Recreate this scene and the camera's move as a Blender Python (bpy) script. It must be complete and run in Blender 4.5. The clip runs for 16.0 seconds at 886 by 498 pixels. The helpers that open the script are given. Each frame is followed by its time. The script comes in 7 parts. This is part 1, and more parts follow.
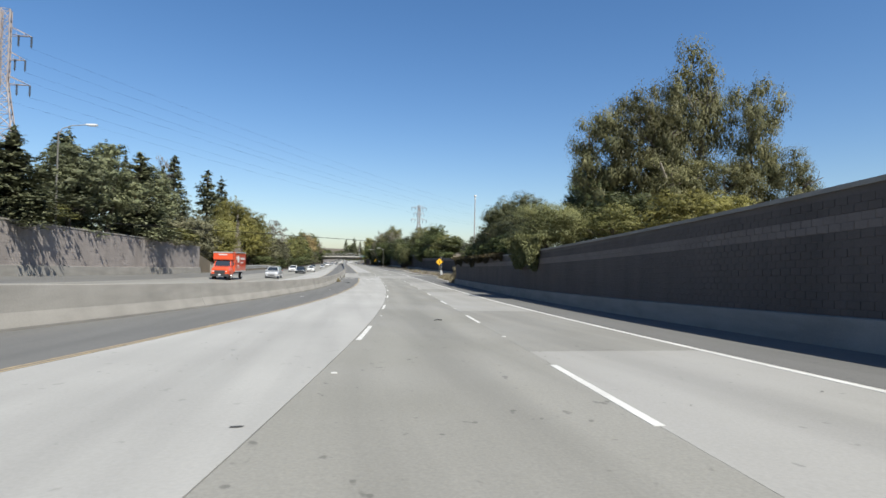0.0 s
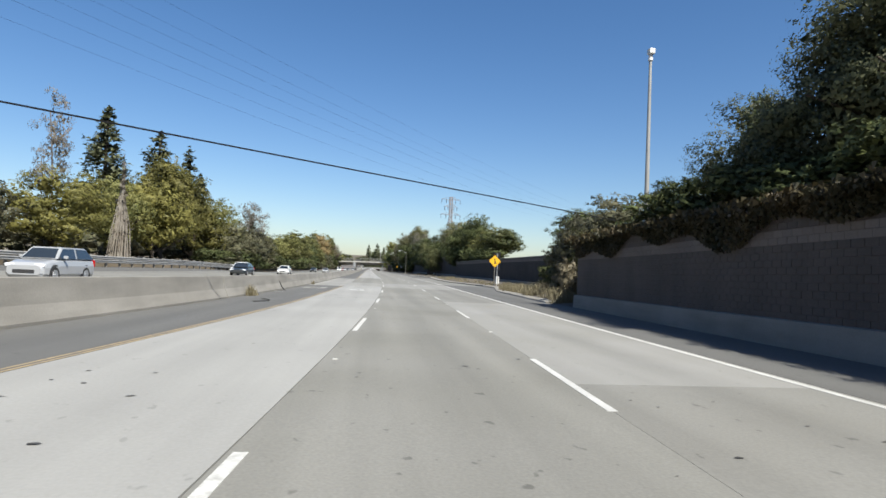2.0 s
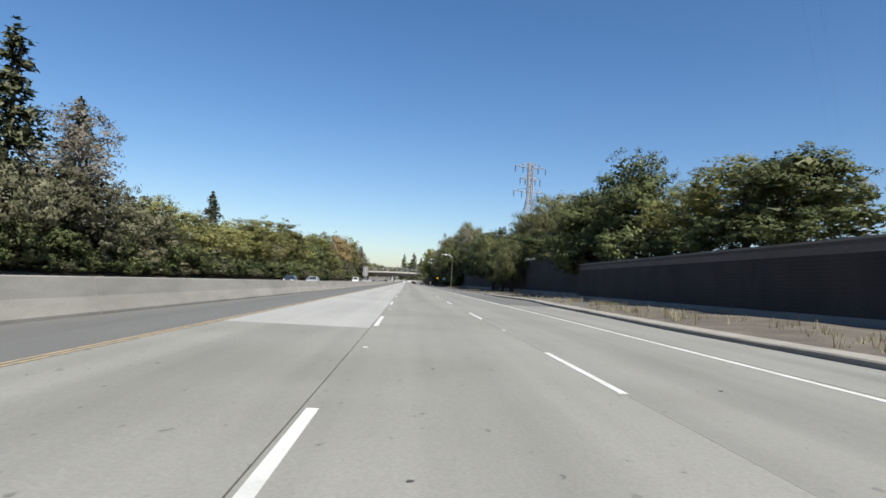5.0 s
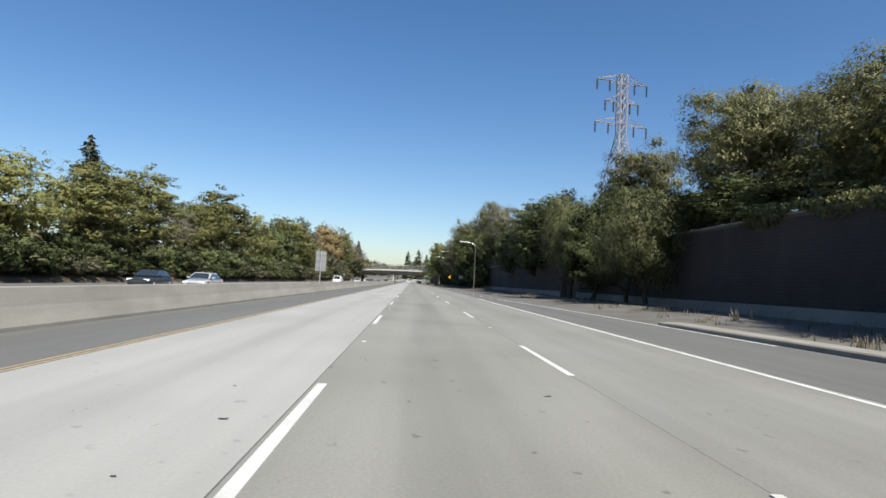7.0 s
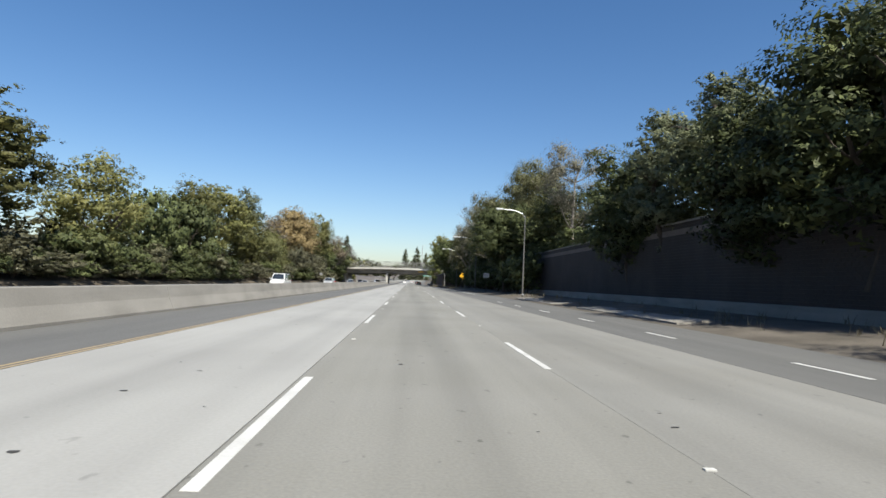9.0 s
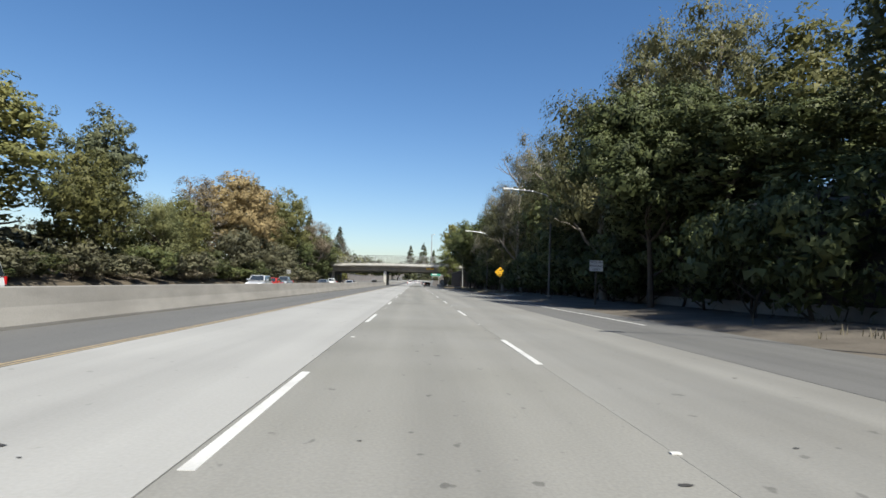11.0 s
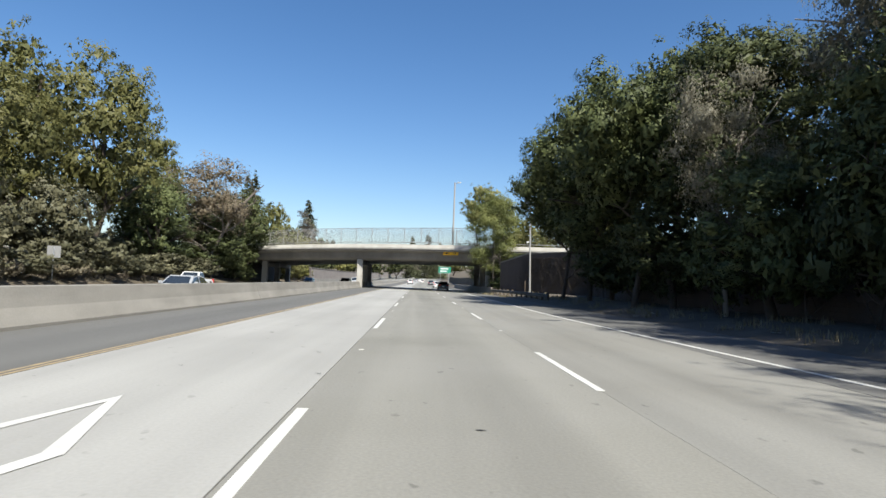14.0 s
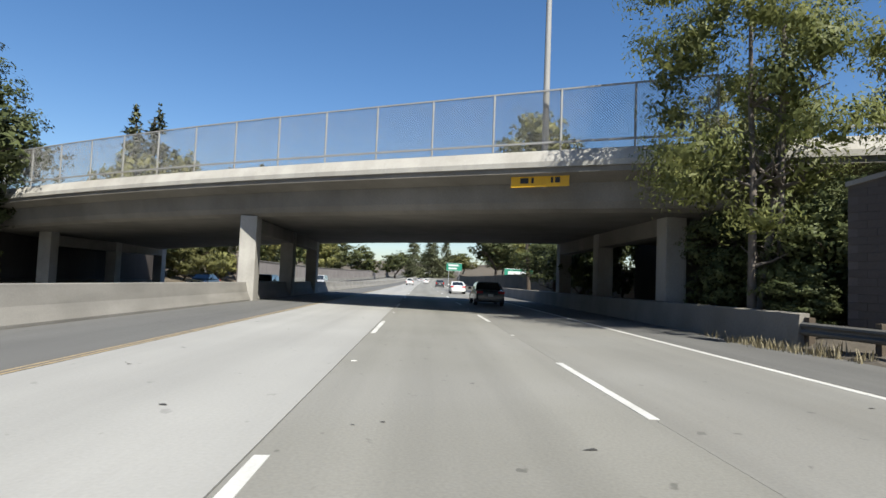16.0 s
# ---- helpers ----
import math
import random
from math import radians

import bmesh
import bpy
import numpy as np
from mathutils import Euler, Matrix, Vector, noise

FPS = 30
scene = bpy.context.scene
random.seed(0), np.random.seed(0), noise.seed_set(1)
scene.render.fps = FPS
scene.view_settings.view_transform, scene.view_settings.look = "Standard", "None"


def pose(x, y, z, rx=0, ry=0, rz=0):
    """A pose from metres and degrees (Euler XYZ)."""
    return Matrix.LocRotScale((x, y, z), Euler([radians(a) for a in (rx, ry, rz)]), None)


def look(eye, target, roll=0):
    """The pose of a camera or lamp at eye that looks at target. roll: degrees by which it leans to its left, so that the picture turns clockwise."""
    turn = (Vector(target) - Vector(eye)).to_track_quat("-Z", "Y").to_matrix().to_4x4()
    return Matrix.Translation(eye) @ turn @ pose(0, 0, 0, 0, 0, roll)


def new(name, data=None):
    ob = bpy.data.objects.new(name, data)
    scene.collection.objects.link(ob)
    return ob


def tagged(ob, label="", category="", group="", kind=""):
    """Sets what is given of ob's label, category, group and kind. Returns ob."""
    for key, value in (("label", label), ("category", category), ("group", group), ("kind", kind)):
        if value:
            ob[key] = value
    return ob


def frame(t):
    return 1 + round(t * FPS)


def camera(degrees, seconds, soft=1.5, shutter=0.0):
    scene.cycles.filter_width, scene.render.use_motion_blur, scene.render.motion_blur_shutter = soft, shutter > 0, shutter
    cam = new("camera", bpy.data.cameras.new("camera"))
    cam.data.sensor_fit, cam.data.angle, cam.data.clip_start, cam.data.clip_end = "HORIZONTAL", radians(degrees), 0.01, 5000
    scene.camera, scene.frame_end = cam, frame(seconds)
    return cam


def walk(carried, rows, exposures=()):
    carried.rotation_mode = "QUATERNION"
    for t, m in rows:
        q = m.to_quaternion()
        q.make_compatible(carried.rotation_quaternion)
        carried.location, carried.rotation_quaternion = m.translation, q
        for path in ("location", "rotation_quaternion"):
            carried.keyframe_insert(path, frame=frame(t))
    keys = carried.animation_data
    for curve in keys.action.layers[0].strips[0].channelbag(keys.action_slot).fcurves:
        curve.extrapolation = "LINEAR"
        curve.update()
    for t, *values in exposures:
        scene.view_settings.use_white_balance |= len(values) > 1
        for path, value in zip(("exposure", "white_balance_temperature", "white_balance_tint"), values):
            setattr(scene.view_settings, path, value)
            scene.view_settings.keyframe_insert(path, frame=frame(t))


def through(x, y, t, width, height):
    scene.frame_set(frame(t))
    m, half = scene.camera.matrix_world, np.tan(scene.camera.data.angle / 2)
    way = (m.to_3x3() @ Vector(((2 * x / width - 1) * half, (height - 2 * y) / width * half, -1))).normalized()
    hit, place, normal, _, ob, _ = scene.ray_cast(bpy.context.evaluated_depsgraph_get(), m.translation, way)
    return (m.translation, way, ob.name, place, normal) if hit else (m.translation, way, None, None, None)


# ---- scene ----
cam = camera(74.52, 16.0, soft=1.55)

PATH = [
    (0, -9.666, -9.395, 3.253, 91.301, -1.179, -9.805),
    (0.5, -7.887, 4.998, 2.685, 91.444, -2.050, -9.201),
    (1, -6.378, 19.462, 2.214, 91.789, -1.889, -8.580),
    (1.5, -4.813, 33.765, 1.889, 92.075, -2.170, -7.943),
    (2, -3.969, 47.893, 1.714, 92.205, -2.426, -7.260),
    (2.5, -2.964, 61.635, 1.456, 92.402, -2.264, -6.275),
    (3, -2.471, 76.205, 1.418, 92.790, -2.657, -5.918),
    (3.5, -1.801, 90.399, 1.288, 92.899, -2.275, -4.972),
    (4, -1.402, 105.627, 1.247, 93.523, -2.497, -4.314),
    (6.5, -0.873, 176.859, 1.305, 93.146, -3.568, -3.047),
    (7, -0.772, 191.426, 1.361, 93.291, -2.925, -3.140),
    (7.5, -0.718, 205.547, 1.332, 93.240, -2.564, -3.240),
    (8, -0.643, 220.220, 1.361, 93.247, -2.438, -3.151),
    (8.5, -0.610, 234.539, 1.337, 93.299, -2.583, -3.296),
    (9, -0.539, 249.478, 1.343, 93.359, -2.542, -3.320),
    (11.5, -0.341, 322.615, 1.313, 93.370, -2.347, -2.557),
    (12, -0.452, 337.771, 1.362, 93.405, -2.808, -2.622),
    (12.5, -0.423, 352.412, 1.332, 93.258, -2.116, -2.523),
    (13, -0.587, 367.748, 1.341, 93.367, -2.792, -2.569),
    (13.5, -0.638, 382.393, 1.322, 93.312, -2.549, -2.592),
    (14, -0.689, 397.599, 1.373, 93.245, -2.313, -2.498),
    (14.5, -0.770, 412.352, 1.347, 93.217, -2.342, -2.755),
    (15, -0.778, 427.737, 1.347, 93.271, -2.332, -2.832),
    (15.5, -0.784, 442.278, 1.337, 93.104, -2.247, -2.847),
    (16, -0.686, 457.808, 1.361, 93.209, -2.227, -2.228),
]
walk(cam, [(t, pose(*m)) for t, *m in PATH], exposures=((0, 0.95), (12, 0.95), (13, 1.02), (14.8, 1.12), (15.5, 1.04), (16, 1.0)))

# ---- light ----
SUN_TO = Vector((0.37, -0.76, 1.0)).normalized()
SUN_EL = math.asin(SUN_TO.z)
SUN_AZ = math.atan2(SUN_TO.x, SUN_TO.y)

world = bpy.data.worlds.new("sky")
scene.world = world
world.use_nodes = True
wn = world.node_tree.nodes
wl = world.node_tree.links
wn.clear()
sky = wn.new("ShaderNodeTexSky")
sky.sky_type = "NISHITA"
sky.sun_disc = False
sky.sun_elevation = SUN_EL
sky.sun_rotation = SUN_AZ
sky.altitude = 50
sky.air_density = 1.0
sky.dust_density = 0.8
sky.ozone_density = 0.6
bg = wn.new("ShaderNodeBackground")
bg.inputs["Strength"].default_value = 0.068
wout = wn.new("ShaderNodeOutputWorld")
tone = wn.new("ShaderNodeHueSaturation")
tone.inputs["Saturation"].default_value = 1.23
cool = wn.new("ShaderNodeMixRGB")
cool.blend_type = "MULTIPLY"
cool.inputs[0].default_value = 1.0
cool.inputs[2].default_value = (0.93, 0.965, 1.05, 1)
wl.new(sky.outputs[0], cool.inputs[1])
wl.new(cool.outputs[0], tone.inputs["Color"])
wl.new(tone.outputs[0], bg.inputs[0])
wl.new(bg.outputs[0], wout.inputs[0])

sun_data = bpy.data.lights.new("sun", "SUN")
sun_data.energy = 4.8
sun_data.angle = radians(0.53)
sun_data.color = (1.0, 0.972, 0.872)
sun_ob = new("sun", sun_data)
sun_ob.matrix_world = look((0, 0, 80), Vector((0, 0, 80)) - SUN_TO)


# ---- the road's line: every place is given as u (across), y (along), z (above the road) ----
def road_x(y):
    d = min(1.9, max(0.0, 160 - y) / 100)
    e = max(0.0, y - 560)
    return -1.779 * d * d - 0.829 * d ** 3 + 0.00013 * min(e, 900) ** 2


def road_z(y):
    d = min(1.9, max(0.0, 160 - y) / 100)
    e = max(0.0, y - 560)
    return -0.649 * d * d + 0.786 * d ** 3 + 6.5 * (min(e, 700) / 340) ** 2


def rp(u, y, z=0.0):
    return Vector((road_x(y) + u, y, road_z(y) + z))


def heading(y):
    return math.atan2(-(road_x(y + 1) - road_x(y - 1)), 2.0)


def lerp_table(table, y):
    if y <= table[0][0]:
        return table[0][1]
    for (a, va), (b, vb) in zip(table, table[1:]):
        if y <= b:
            return va + (vb - va) * (y - a) / (b - a)
    return table[-1][1]


def tilt(y):
    """Crossfall of the opposite carriageway, which climbs outwards in the curve."""
    return lerp_table(((40, 0.062), (75, 0.055), (127, 0.04), (190, 0.004), (300, 0.004)), y)


def opp_z(u, y):
    return tilt(y) * max(0.0, -10.0 - u) - lerp_table(((130, 0.0), (185, 0.3), (1000, 0.3)), y)


def barrier_u(y):
    return lerp_table(((0, -10.9), (30, -10.0), (60, -8.9), (110, -8.9), (200, -8.4), (300, -8.6), (380, -9.0), (470, -9.4)), y)


# ---- materials ----
def lane_wear(n, l, pos, v, amount):
    """Darkens v along each lane's middle, in blotches and in small pits."""

    def op(kind, a, b=None, c=None):
        q = n.new("ShaderNodeMath")
        q.operation = kind
        for i, x in enumerate((a, b, c)):
            if x is None:
                continue
            if isinstance(x, (int, float)):
                q.inputs[i].default_value = x
            else:
                l.new(x, q.inputs[i])
        return q.outputs[0]

    def cloud(scale, lo, hi, detail=4):
        mp = n.new("ShaderNodeMapping")
        mp.inputs["Scale"].default_value = scale
        l.new(pos, mp.inputs[0])
        t = n.new("ShaderNodeTexNoise")
        t.inputs["Scale"].default_value = 1.0
        t.inputs["Detail"].default_value = detail
        l.new(mp.outputs[0], t.inputs["Vector"])
        r = n.new("ShaderNodeMapRange")
        r.inputs[1].default_value, r.inputs[2].default_value = lo, hi
        l.new(t.outputs[0], r.inputs[0])
        return r.outputs[0]

    at = n.new("ShaderNodeAttribute")
    at.attribute_name = "across"
    mid = op("PINGPONG", op("ADD", at.outputs["Fac"], 20 * 3.73 + 3.73 / 2), 3.73 / 2)
    mid = op("SUBTRACT", 3.73 / 2, mid)
    core = op("POWER", 2.718, op("MULTIPLY", op("MULTIPLY", mid, mid), -3.2))
    core = op("MULTIPLY", core, op("MULTIPLY_ADD", cloud((0.9, 0.07, 1), 0.3, 0.7), 0.75, 0.25))
    wheel_band = op("SUBTRACT", mid, 0.95)
    band = op("POWER", 2.718, op("MULTIPLY", op("MULTIPLY", wheel_band, wheel_band), -9.0))
    blot = op("MULTIPLY", cloud((0.35, 0.22, 1), 0.55, 0.72), 0.55)
    pits = op("MULTIPLY", cloud((5.0, 3.4, 1), 0.69, 0.74, 2), 2.6)
    dark = op("ADD", op("ADD", core, blot), op("ADD", pits, op("MULTIPLY", band, -0.3)))
    return op("MULTIPLY", v, op("SUBTRACT", 1.0, op("MULTIPLY", dark, amount)))


def mat(name, base, rough=0.7, metal=0.0, vary=0.15, big=0.6, fine=18.0, bump=0.15, streak=None, tint=None, island=0.0, obj=0.0, spec=0.5, coat=0.0, drip=0.0):
    """A procedural surface: base colour, varied at a large and a fine scale in metres of the world, with fine relief.
    streak: (sx, sy, sz, amount) stretched stains; tint: a second colour that the large noise brings in.
    drip: oil stains along the middle of a traffic lane, blotches and pits, by the lane's own coordinate."""
    m = bpy.data.materials.new(name)
    m.use_nodes = True
    n, l = m.node_tree.nodes, m.node_tree.links
    b = n["Principled BSDF"]
    b.inputs["Roughness"].default_value = rough
    b.inputs["Metallic"].default_value = metal
    b.inputs["Specular IOR Level"].default_value = spec
    b.inputs["Coat Weight"].default_value = coat
    geo = n.new("ShaderNodeNewGeometry")
    pos = geo.outputs["Position"]
    n1 = n.new("ShaderNodeTexNoise")
    n1.inputs["Scale"].default_value = big
    n1.inputs["Detail"].default_value = 4
    l.new(pos, n1.inputs["Vector"])
    n2 = n.new("ShaderNodeTexNoise")
    n2.inputs["Scale"].default_value = fine
    n2.inputs["Detail"].default_value = 3
    l.new(pos, n2.inputs["Vector"])
    mix = n.new("ShaderNodeMixRGB")
    c2 = tint or tuple(c * (1 - 2 * vary) for c in base)
    mix.inputs[1].default_value = (*base, 1)
    mix.inputs[2].default_value = (*c2, 1)
    r1 = n.new("ShaderNodeMapRange")
    r1.inputs[1].default_value, r1.inputs[2].default_value = 0.35, 0.7
    l.new(n1.outputs[0], r1.inputs[0])
    l.new(r1.outputs[0], mix.inputs[0])
    out = mix.outputs[0]
    hsv = n.new("ShaderNodeHueSaturation")
    l.new(out, hsv.inputs["Color"])
    val = n.new("ShaderNodeMapRange")
    val.inputs[1].default_value, val.inputs[2].default_value = 0.25, 0.75
    val.inputs[3].default_value, val.inputs[4].default_value = 1 - vary, 1 + vary
    l.new(n2.outputs[0], val.inputs[0])
    v = val.outputs[0]
    for amount, socket in ((island, geo.outputs["Random Per Island"]), (obj, None)):
        if amount:
            if socket is None:
                socket = n.new("ShaderNodeObjectInfo").outputs["Random"]
            rr = n.new("ShaderNodeMapRange")
            rr.inputs[3].default_value, rr.inputs[4].default_value = 1 - amount, 1 + amount
            l.new(socket, rr.inputs[0])
            mul = n.new("ShaderNodeMath")
            mul.operation = "MULTIPLY"
            l.new(v, mul.inputs[0])
            l.new(rr.outputs[0], mul.inputs[1])
            v = mul.outputs[0]
    if streak:
        mp = n.new("ShaderNodeMapping")
        mp.inputs["Scale"].default_value = streak[:3]
        l.new(pos, mp.inputs[0])
        n3 = n.new("ShaderNodeTexNoise")
        n3.inputs["Scale"].default_value = 1.0
        n3.inputs["Detail"].default_value = 5
        l.new(mp.outputs[0], n3.inputs["Vector"])
        r3 = n.new("ShaderNodeMapRange")
        r3.inputs[1].default_value, r3.inputs[2].default_value = 0.42, 0.68
        r3.inputs[3].default_value, r3.inputs[4].default_value = 1.0, 1 - streak[3]
        l.new(n3.outputs[0], r3.inputs[0])
        mul = n.new("ShaderNodeMath")
        mul.operation = "MULTIPLY"
        l.new(v, mul.inputs[0])
        l.new(r3.outputs[0], mul.inputs[1])
        v = mul.outputs[0]
    if drip:
        v = lane_wear(n, l, pos, v, drip)
    l.new(v, hsv.inputs["Value"])
    l.new(hsv.outputs[0], b.inputs["Base Color"])
    if bump:
        bp = n.new("ShaderNodeBump")
        bp.inputs["Strength"].default_value = bump
        bp.inputs["Distance"].default_value = 0.02
        l.new(n2.outputs[0], bp.inputs["Height"])
        l.new(bp.outputs[0], b.inputs["Normal"])
    return m


def leaf_mat(name, base, second, shift=0.35, through=0.25, gloss=0.25):
    """Leaves: two colours mixed by leaf and by patch, a little light coming through."""
    m = bpy.data.materials.new(name)
    m.use_nodes = True
    n, l = m.node_tree.nodes, m.node_tree.links
    n.clear()
    geo = n.new("ShaderNodeNewGeometry")
    info = n.new("ShaderNodeObjectInfo")
    no = n.new("ShaderNodeTexNoise")
    no.inputs["Scale"].default_value = 0.45
    l.new(geo.outputs["Position"], no.inputs["Vector"])
    add = n.new("ShaderNodeMath")
    add.operation = "MULTIPLY_ADD"
    add.inputs[1].default_value = 0.32
    l.new(geo.outputs["Random Per Island"], add.inputs[0])
    l.new(no.outputs[0], add.inputs[2])
    rng = n.new("ShaderNodeMapRange")
    rng.inputs[1].default_value, rng.inputs[2].default_value = 0.36, 0.9
    l.new(add.outputs[0], rng.inputs[0])
    mix = n.new("ShaderNodeMixRGB")
    mix.inputs[1].default_value = (*base, 1)
    mix.inputs[2].default_value = (*second, 1)
    l.new(rng.outputs[0], mix.inputs[0])
    hsv = n.new("ShaderNodeHueSaturation")
    rr = n.new("ShaderNodeMapRange")
    rr.inputs[3].default_value, rr.inputs[4].default_value = 1 - shift, 1 + shift
    l.new(info.outputs["Random"], rr.inputs[0])
    l.new(rr.outputs[0], hsv.inputs["Value"])
    l.new(mix.outputs[0], hsv.inputs["Color"])
    dif = n.new("ShaderNodeBsdfPrincipled")
    dif.inputs["Roughness"].default_value = 0.55
    dif.inputs["Specular IOR Level"].default_value = gloss
    tr = n.new("ShaderNodeBsdfTranslucent")
    l.new(hsv.outputs[0], dif.inputs["Base Color"])
    l.new(hsv.outputs[0], tr.inputs["Color"])
    ms = n.new("ShaderNodeMixShader")
    ms.inputs[0].default_value = through
    l.new(dif.outputs[0], ms.inputs[1])
    l.new(tr.outputs[0], ms.inputs[2])
    o = n.new("ShaderNodeOutputMaterial")
    l.new(ms.outputs[0], o.inputs[0])
    return m


def glass_mat(name, base=(0.02, 0.025, 0.03)):
    m = bpy.data.materials.new(name)
    m.use_nodes = True
    b = m.node_tree.nodes["Principled BSDF"]
    b.inputs["Base Color"].default_value = (*base, 1)
    b.inputs["Roughness"].default_value = 0.04
    b.inputs["Specular IOR Level"].default_value = 0.8
    b.inputs["Coat Weight"].default_value = 0.6
    return m


M_CONC_LIGHT = mat("concrete_light", (0.276, 0.272, 0.258), 0.85, vary=0.06, big=0.18, fine=26, bump=0.12, tint=(0.239, 0.235, 0.223), streak=(1.4, 0.05, 1, 0.11), drip=0.08)
M_CONC_MID = mat("concrete_worn", (0.187, 0.182, 0.165), 0.85, vary=0.11, big=0.22, fine=30, bump=0.16, tint=(0.163, 0.158, 0.138), streak=(1.1, 0.035, 1, 0.16), drip=0.15)
M_CONC_THIRD = mat("concrete_lane", (0.184, 0.18, 0.165), 0.85, vary=0.1, big=0.2, fine=28, bump=0.14, tint=(0.161, 0.155, 0.138), streak=(1.2, 0.04, 1, 0.15), drip=0.13)
M_CONC_PATCH = mat("concrete_patch", (0.233, 0.228, 0.216), 0.85, vary=0.07, big=0.2, fine=28, bump=0.12, tint=(0.206, 0.201, 0.183), streak=(1.2, 0.05, 1, 0.1), drip=0.10)
M_ASPHALT = mat("asphalt", (0.096, 0.094, 0.090), 0.9, vary=0.12, big=0.25, fine=40, bump=0.3, tint=(0.1, 0.0984, 0.0929), streak=(1.5, 0.06, 1, 0.14), drip=0.10)
M_JOINT = mat("joint_dirt", (0.05, 0.046, 0.04), 0.95, vary=0.2)
M_BARRIER = mat("barrier_concrete", (0.235, 0.223, 0.201), 0.85, vary=0.07, big=0.5, fine=22, bump=0.15, tint=(0.191, 0.18, 0.161), streak=(0.5, 0.35, 2.5, 0.18))
M_CURB = mat("curb_concrete", (0.231, 0.216, 0.191), 0.85, vary=0.1, big=1.0, fine=20, tint=(0.18, 0.165, 0.14))
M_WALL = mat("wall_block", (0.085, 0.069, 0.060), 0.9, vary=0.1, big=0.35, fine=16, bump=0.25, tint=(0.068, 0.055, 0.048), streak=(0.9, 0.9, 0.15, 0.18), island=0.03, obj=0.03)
# darker copy of wall_block: the shade on these walls is put into the colour
M_WALL_SHADED = mat("wall_block_shaded", (0.0488, 0.0386, 0.0339), 0.9, vary=0.1, big=0.3, fine=14, bump=0.2, tint=(0.0346, 0.0276, 0.0244), streak=(0.9, 0.9, 0.15, 0.18), island=0.04, obj=0.04)
M_WALL_BAND = mat("wall_band_block", (0.15, 0.124, 0.108), 0.9, vary=0.1, big=0.5, fine=16, bump=0.25, island=0.06, obj=0.06)
M_MORTAR = mat("mortar", (0.10, 0.085, 0.076), 0.95, vary=0.1)
M_WALL_LEFT = mat("wall_left_concrete", (0.235, 0.208, 0.193), 0.9, vary=0.1, big=0.4, fine=14, bump=0.2, tint=(0.195, 0.171, 0.158), streak=(0.8, 0.8, 0.12, 0.15))
# darker than parapet and columns: underside shade is in the base colour, besides stains
M_BRIDGE_SHADED = mat("bridge_concrete_shaded", (0.213, 0.197, 0.173), 0.85, vary=0.1, big=0.35, fine=16, bump=0.12, tint=(0.15, 0.138, 0.118), streak=(0.8, 0.8, 0.2, 0.16))
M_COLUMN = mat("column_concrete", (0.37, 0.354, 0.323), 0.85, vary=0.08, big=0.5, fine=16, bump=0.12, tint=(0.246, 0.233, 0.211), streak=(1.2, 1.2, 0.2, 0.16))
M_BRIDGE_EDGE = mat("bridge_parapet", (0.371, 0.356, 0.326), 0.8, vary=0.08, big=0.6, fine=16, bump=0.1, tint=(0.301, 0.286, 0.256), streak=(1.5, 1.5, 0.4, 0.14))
M_SOIL = mat("soil_dry", (0.1, 0.0777, 0.0527), 0.95, vary=0.2, big=0.3, fine=9, bump=0.5, tint=(0.0602, 0.0491, 0.0311))
M_DIRT = mat("verge_dirt", (0.1, 0.085, 0.0677), 0.95, vary=0.2, big=0.6, fine=12, bump=0.4, tint=(0.0552, 0.0461, 0.0351))
M_VERGE = mat("verge_pavement", (0.105, 0.10, 0.092), 0.95, vary=0.16, big=0.5, fine=14, bump=0.35, tint=(0.07, 0.062, 0.052))
M_PAINT_W = mat("paint_white", (0.495, 0.489, 0.468), 0.6, vary=0.08, big=1.5, fine=30, bump=0.05, tint=(0.388, 0.381, 0.361))
M_PAINT_WORN = mat("paint_white_worn", (0.509, 0.502, 0.482), 0.7, vary=0.12, big=9.0, fine=30, bump=0.05, tint=(0.335, 0.328, 0.308))
M_PAINT_Y = mat("paint_yellow", (0.31, 0.23, 0.12), 0.7, vary=0.15, big=5.0, fine=30, bump=0.05, tint=(0.191, 0.155, 0.106))
M_TAR = mat("tar_crack", (0.045, 0.043, 0.04), 0.7, vary=0.15)
M_STEEL = mat("galvanised_steel", (0.50, 0.51, 0.52), 0.45, 0.75, vary=0.08, big=1.5, fine=20, bump=0.05)
# dark weathered steel; on lamp poles and guard rail the colour includes tree shade
M_STEEL_OLD_SHADED = mat("weathered_shaded_steel", (0.118, 0.114, 0.106), 0.65, 0.2, vary=0.12, big=1.2, fine=16, bump=0.08)
M_STEEL_PALE = mat("pale_painted_steel", (0.291, 0.286, 0.276), 0.55, 0.1, vary=0.06, big=1.0, fine=12, bump=0.05)
M_PYLON = mat("pylon_steel", (0.333, 0.303, 0.291), 0.6, 0.2, vary=0.08, big=0.5, fine=8, bump=0.0, tint=(0.291, 0.243, 0.224))
M_INSUL = mat("insulator", (0.05, 0.055, 0.06), 0.35, vary=0.05)
M_WIRE = mat("wire", (0.008, 0.008, 0.009), 0.95, vary=0.05, bump=0, spec=0.1)
M_WOOD = mat("weathered_wood", (0.0803, 0.0602, 0.0426), 0.9, vary=0.15, big=2, fine=20)
M_SIGN_Y = mat("sign_yellow", (0.672, 0.364, 0.0118), 0.45, vary=0.04, big=1.2, fine=10, bump=0.0)
M_SIGN_W = mat("sign_white", (0.538, 0.538, 0.531), 0.5, vary=0.04, bump=0)
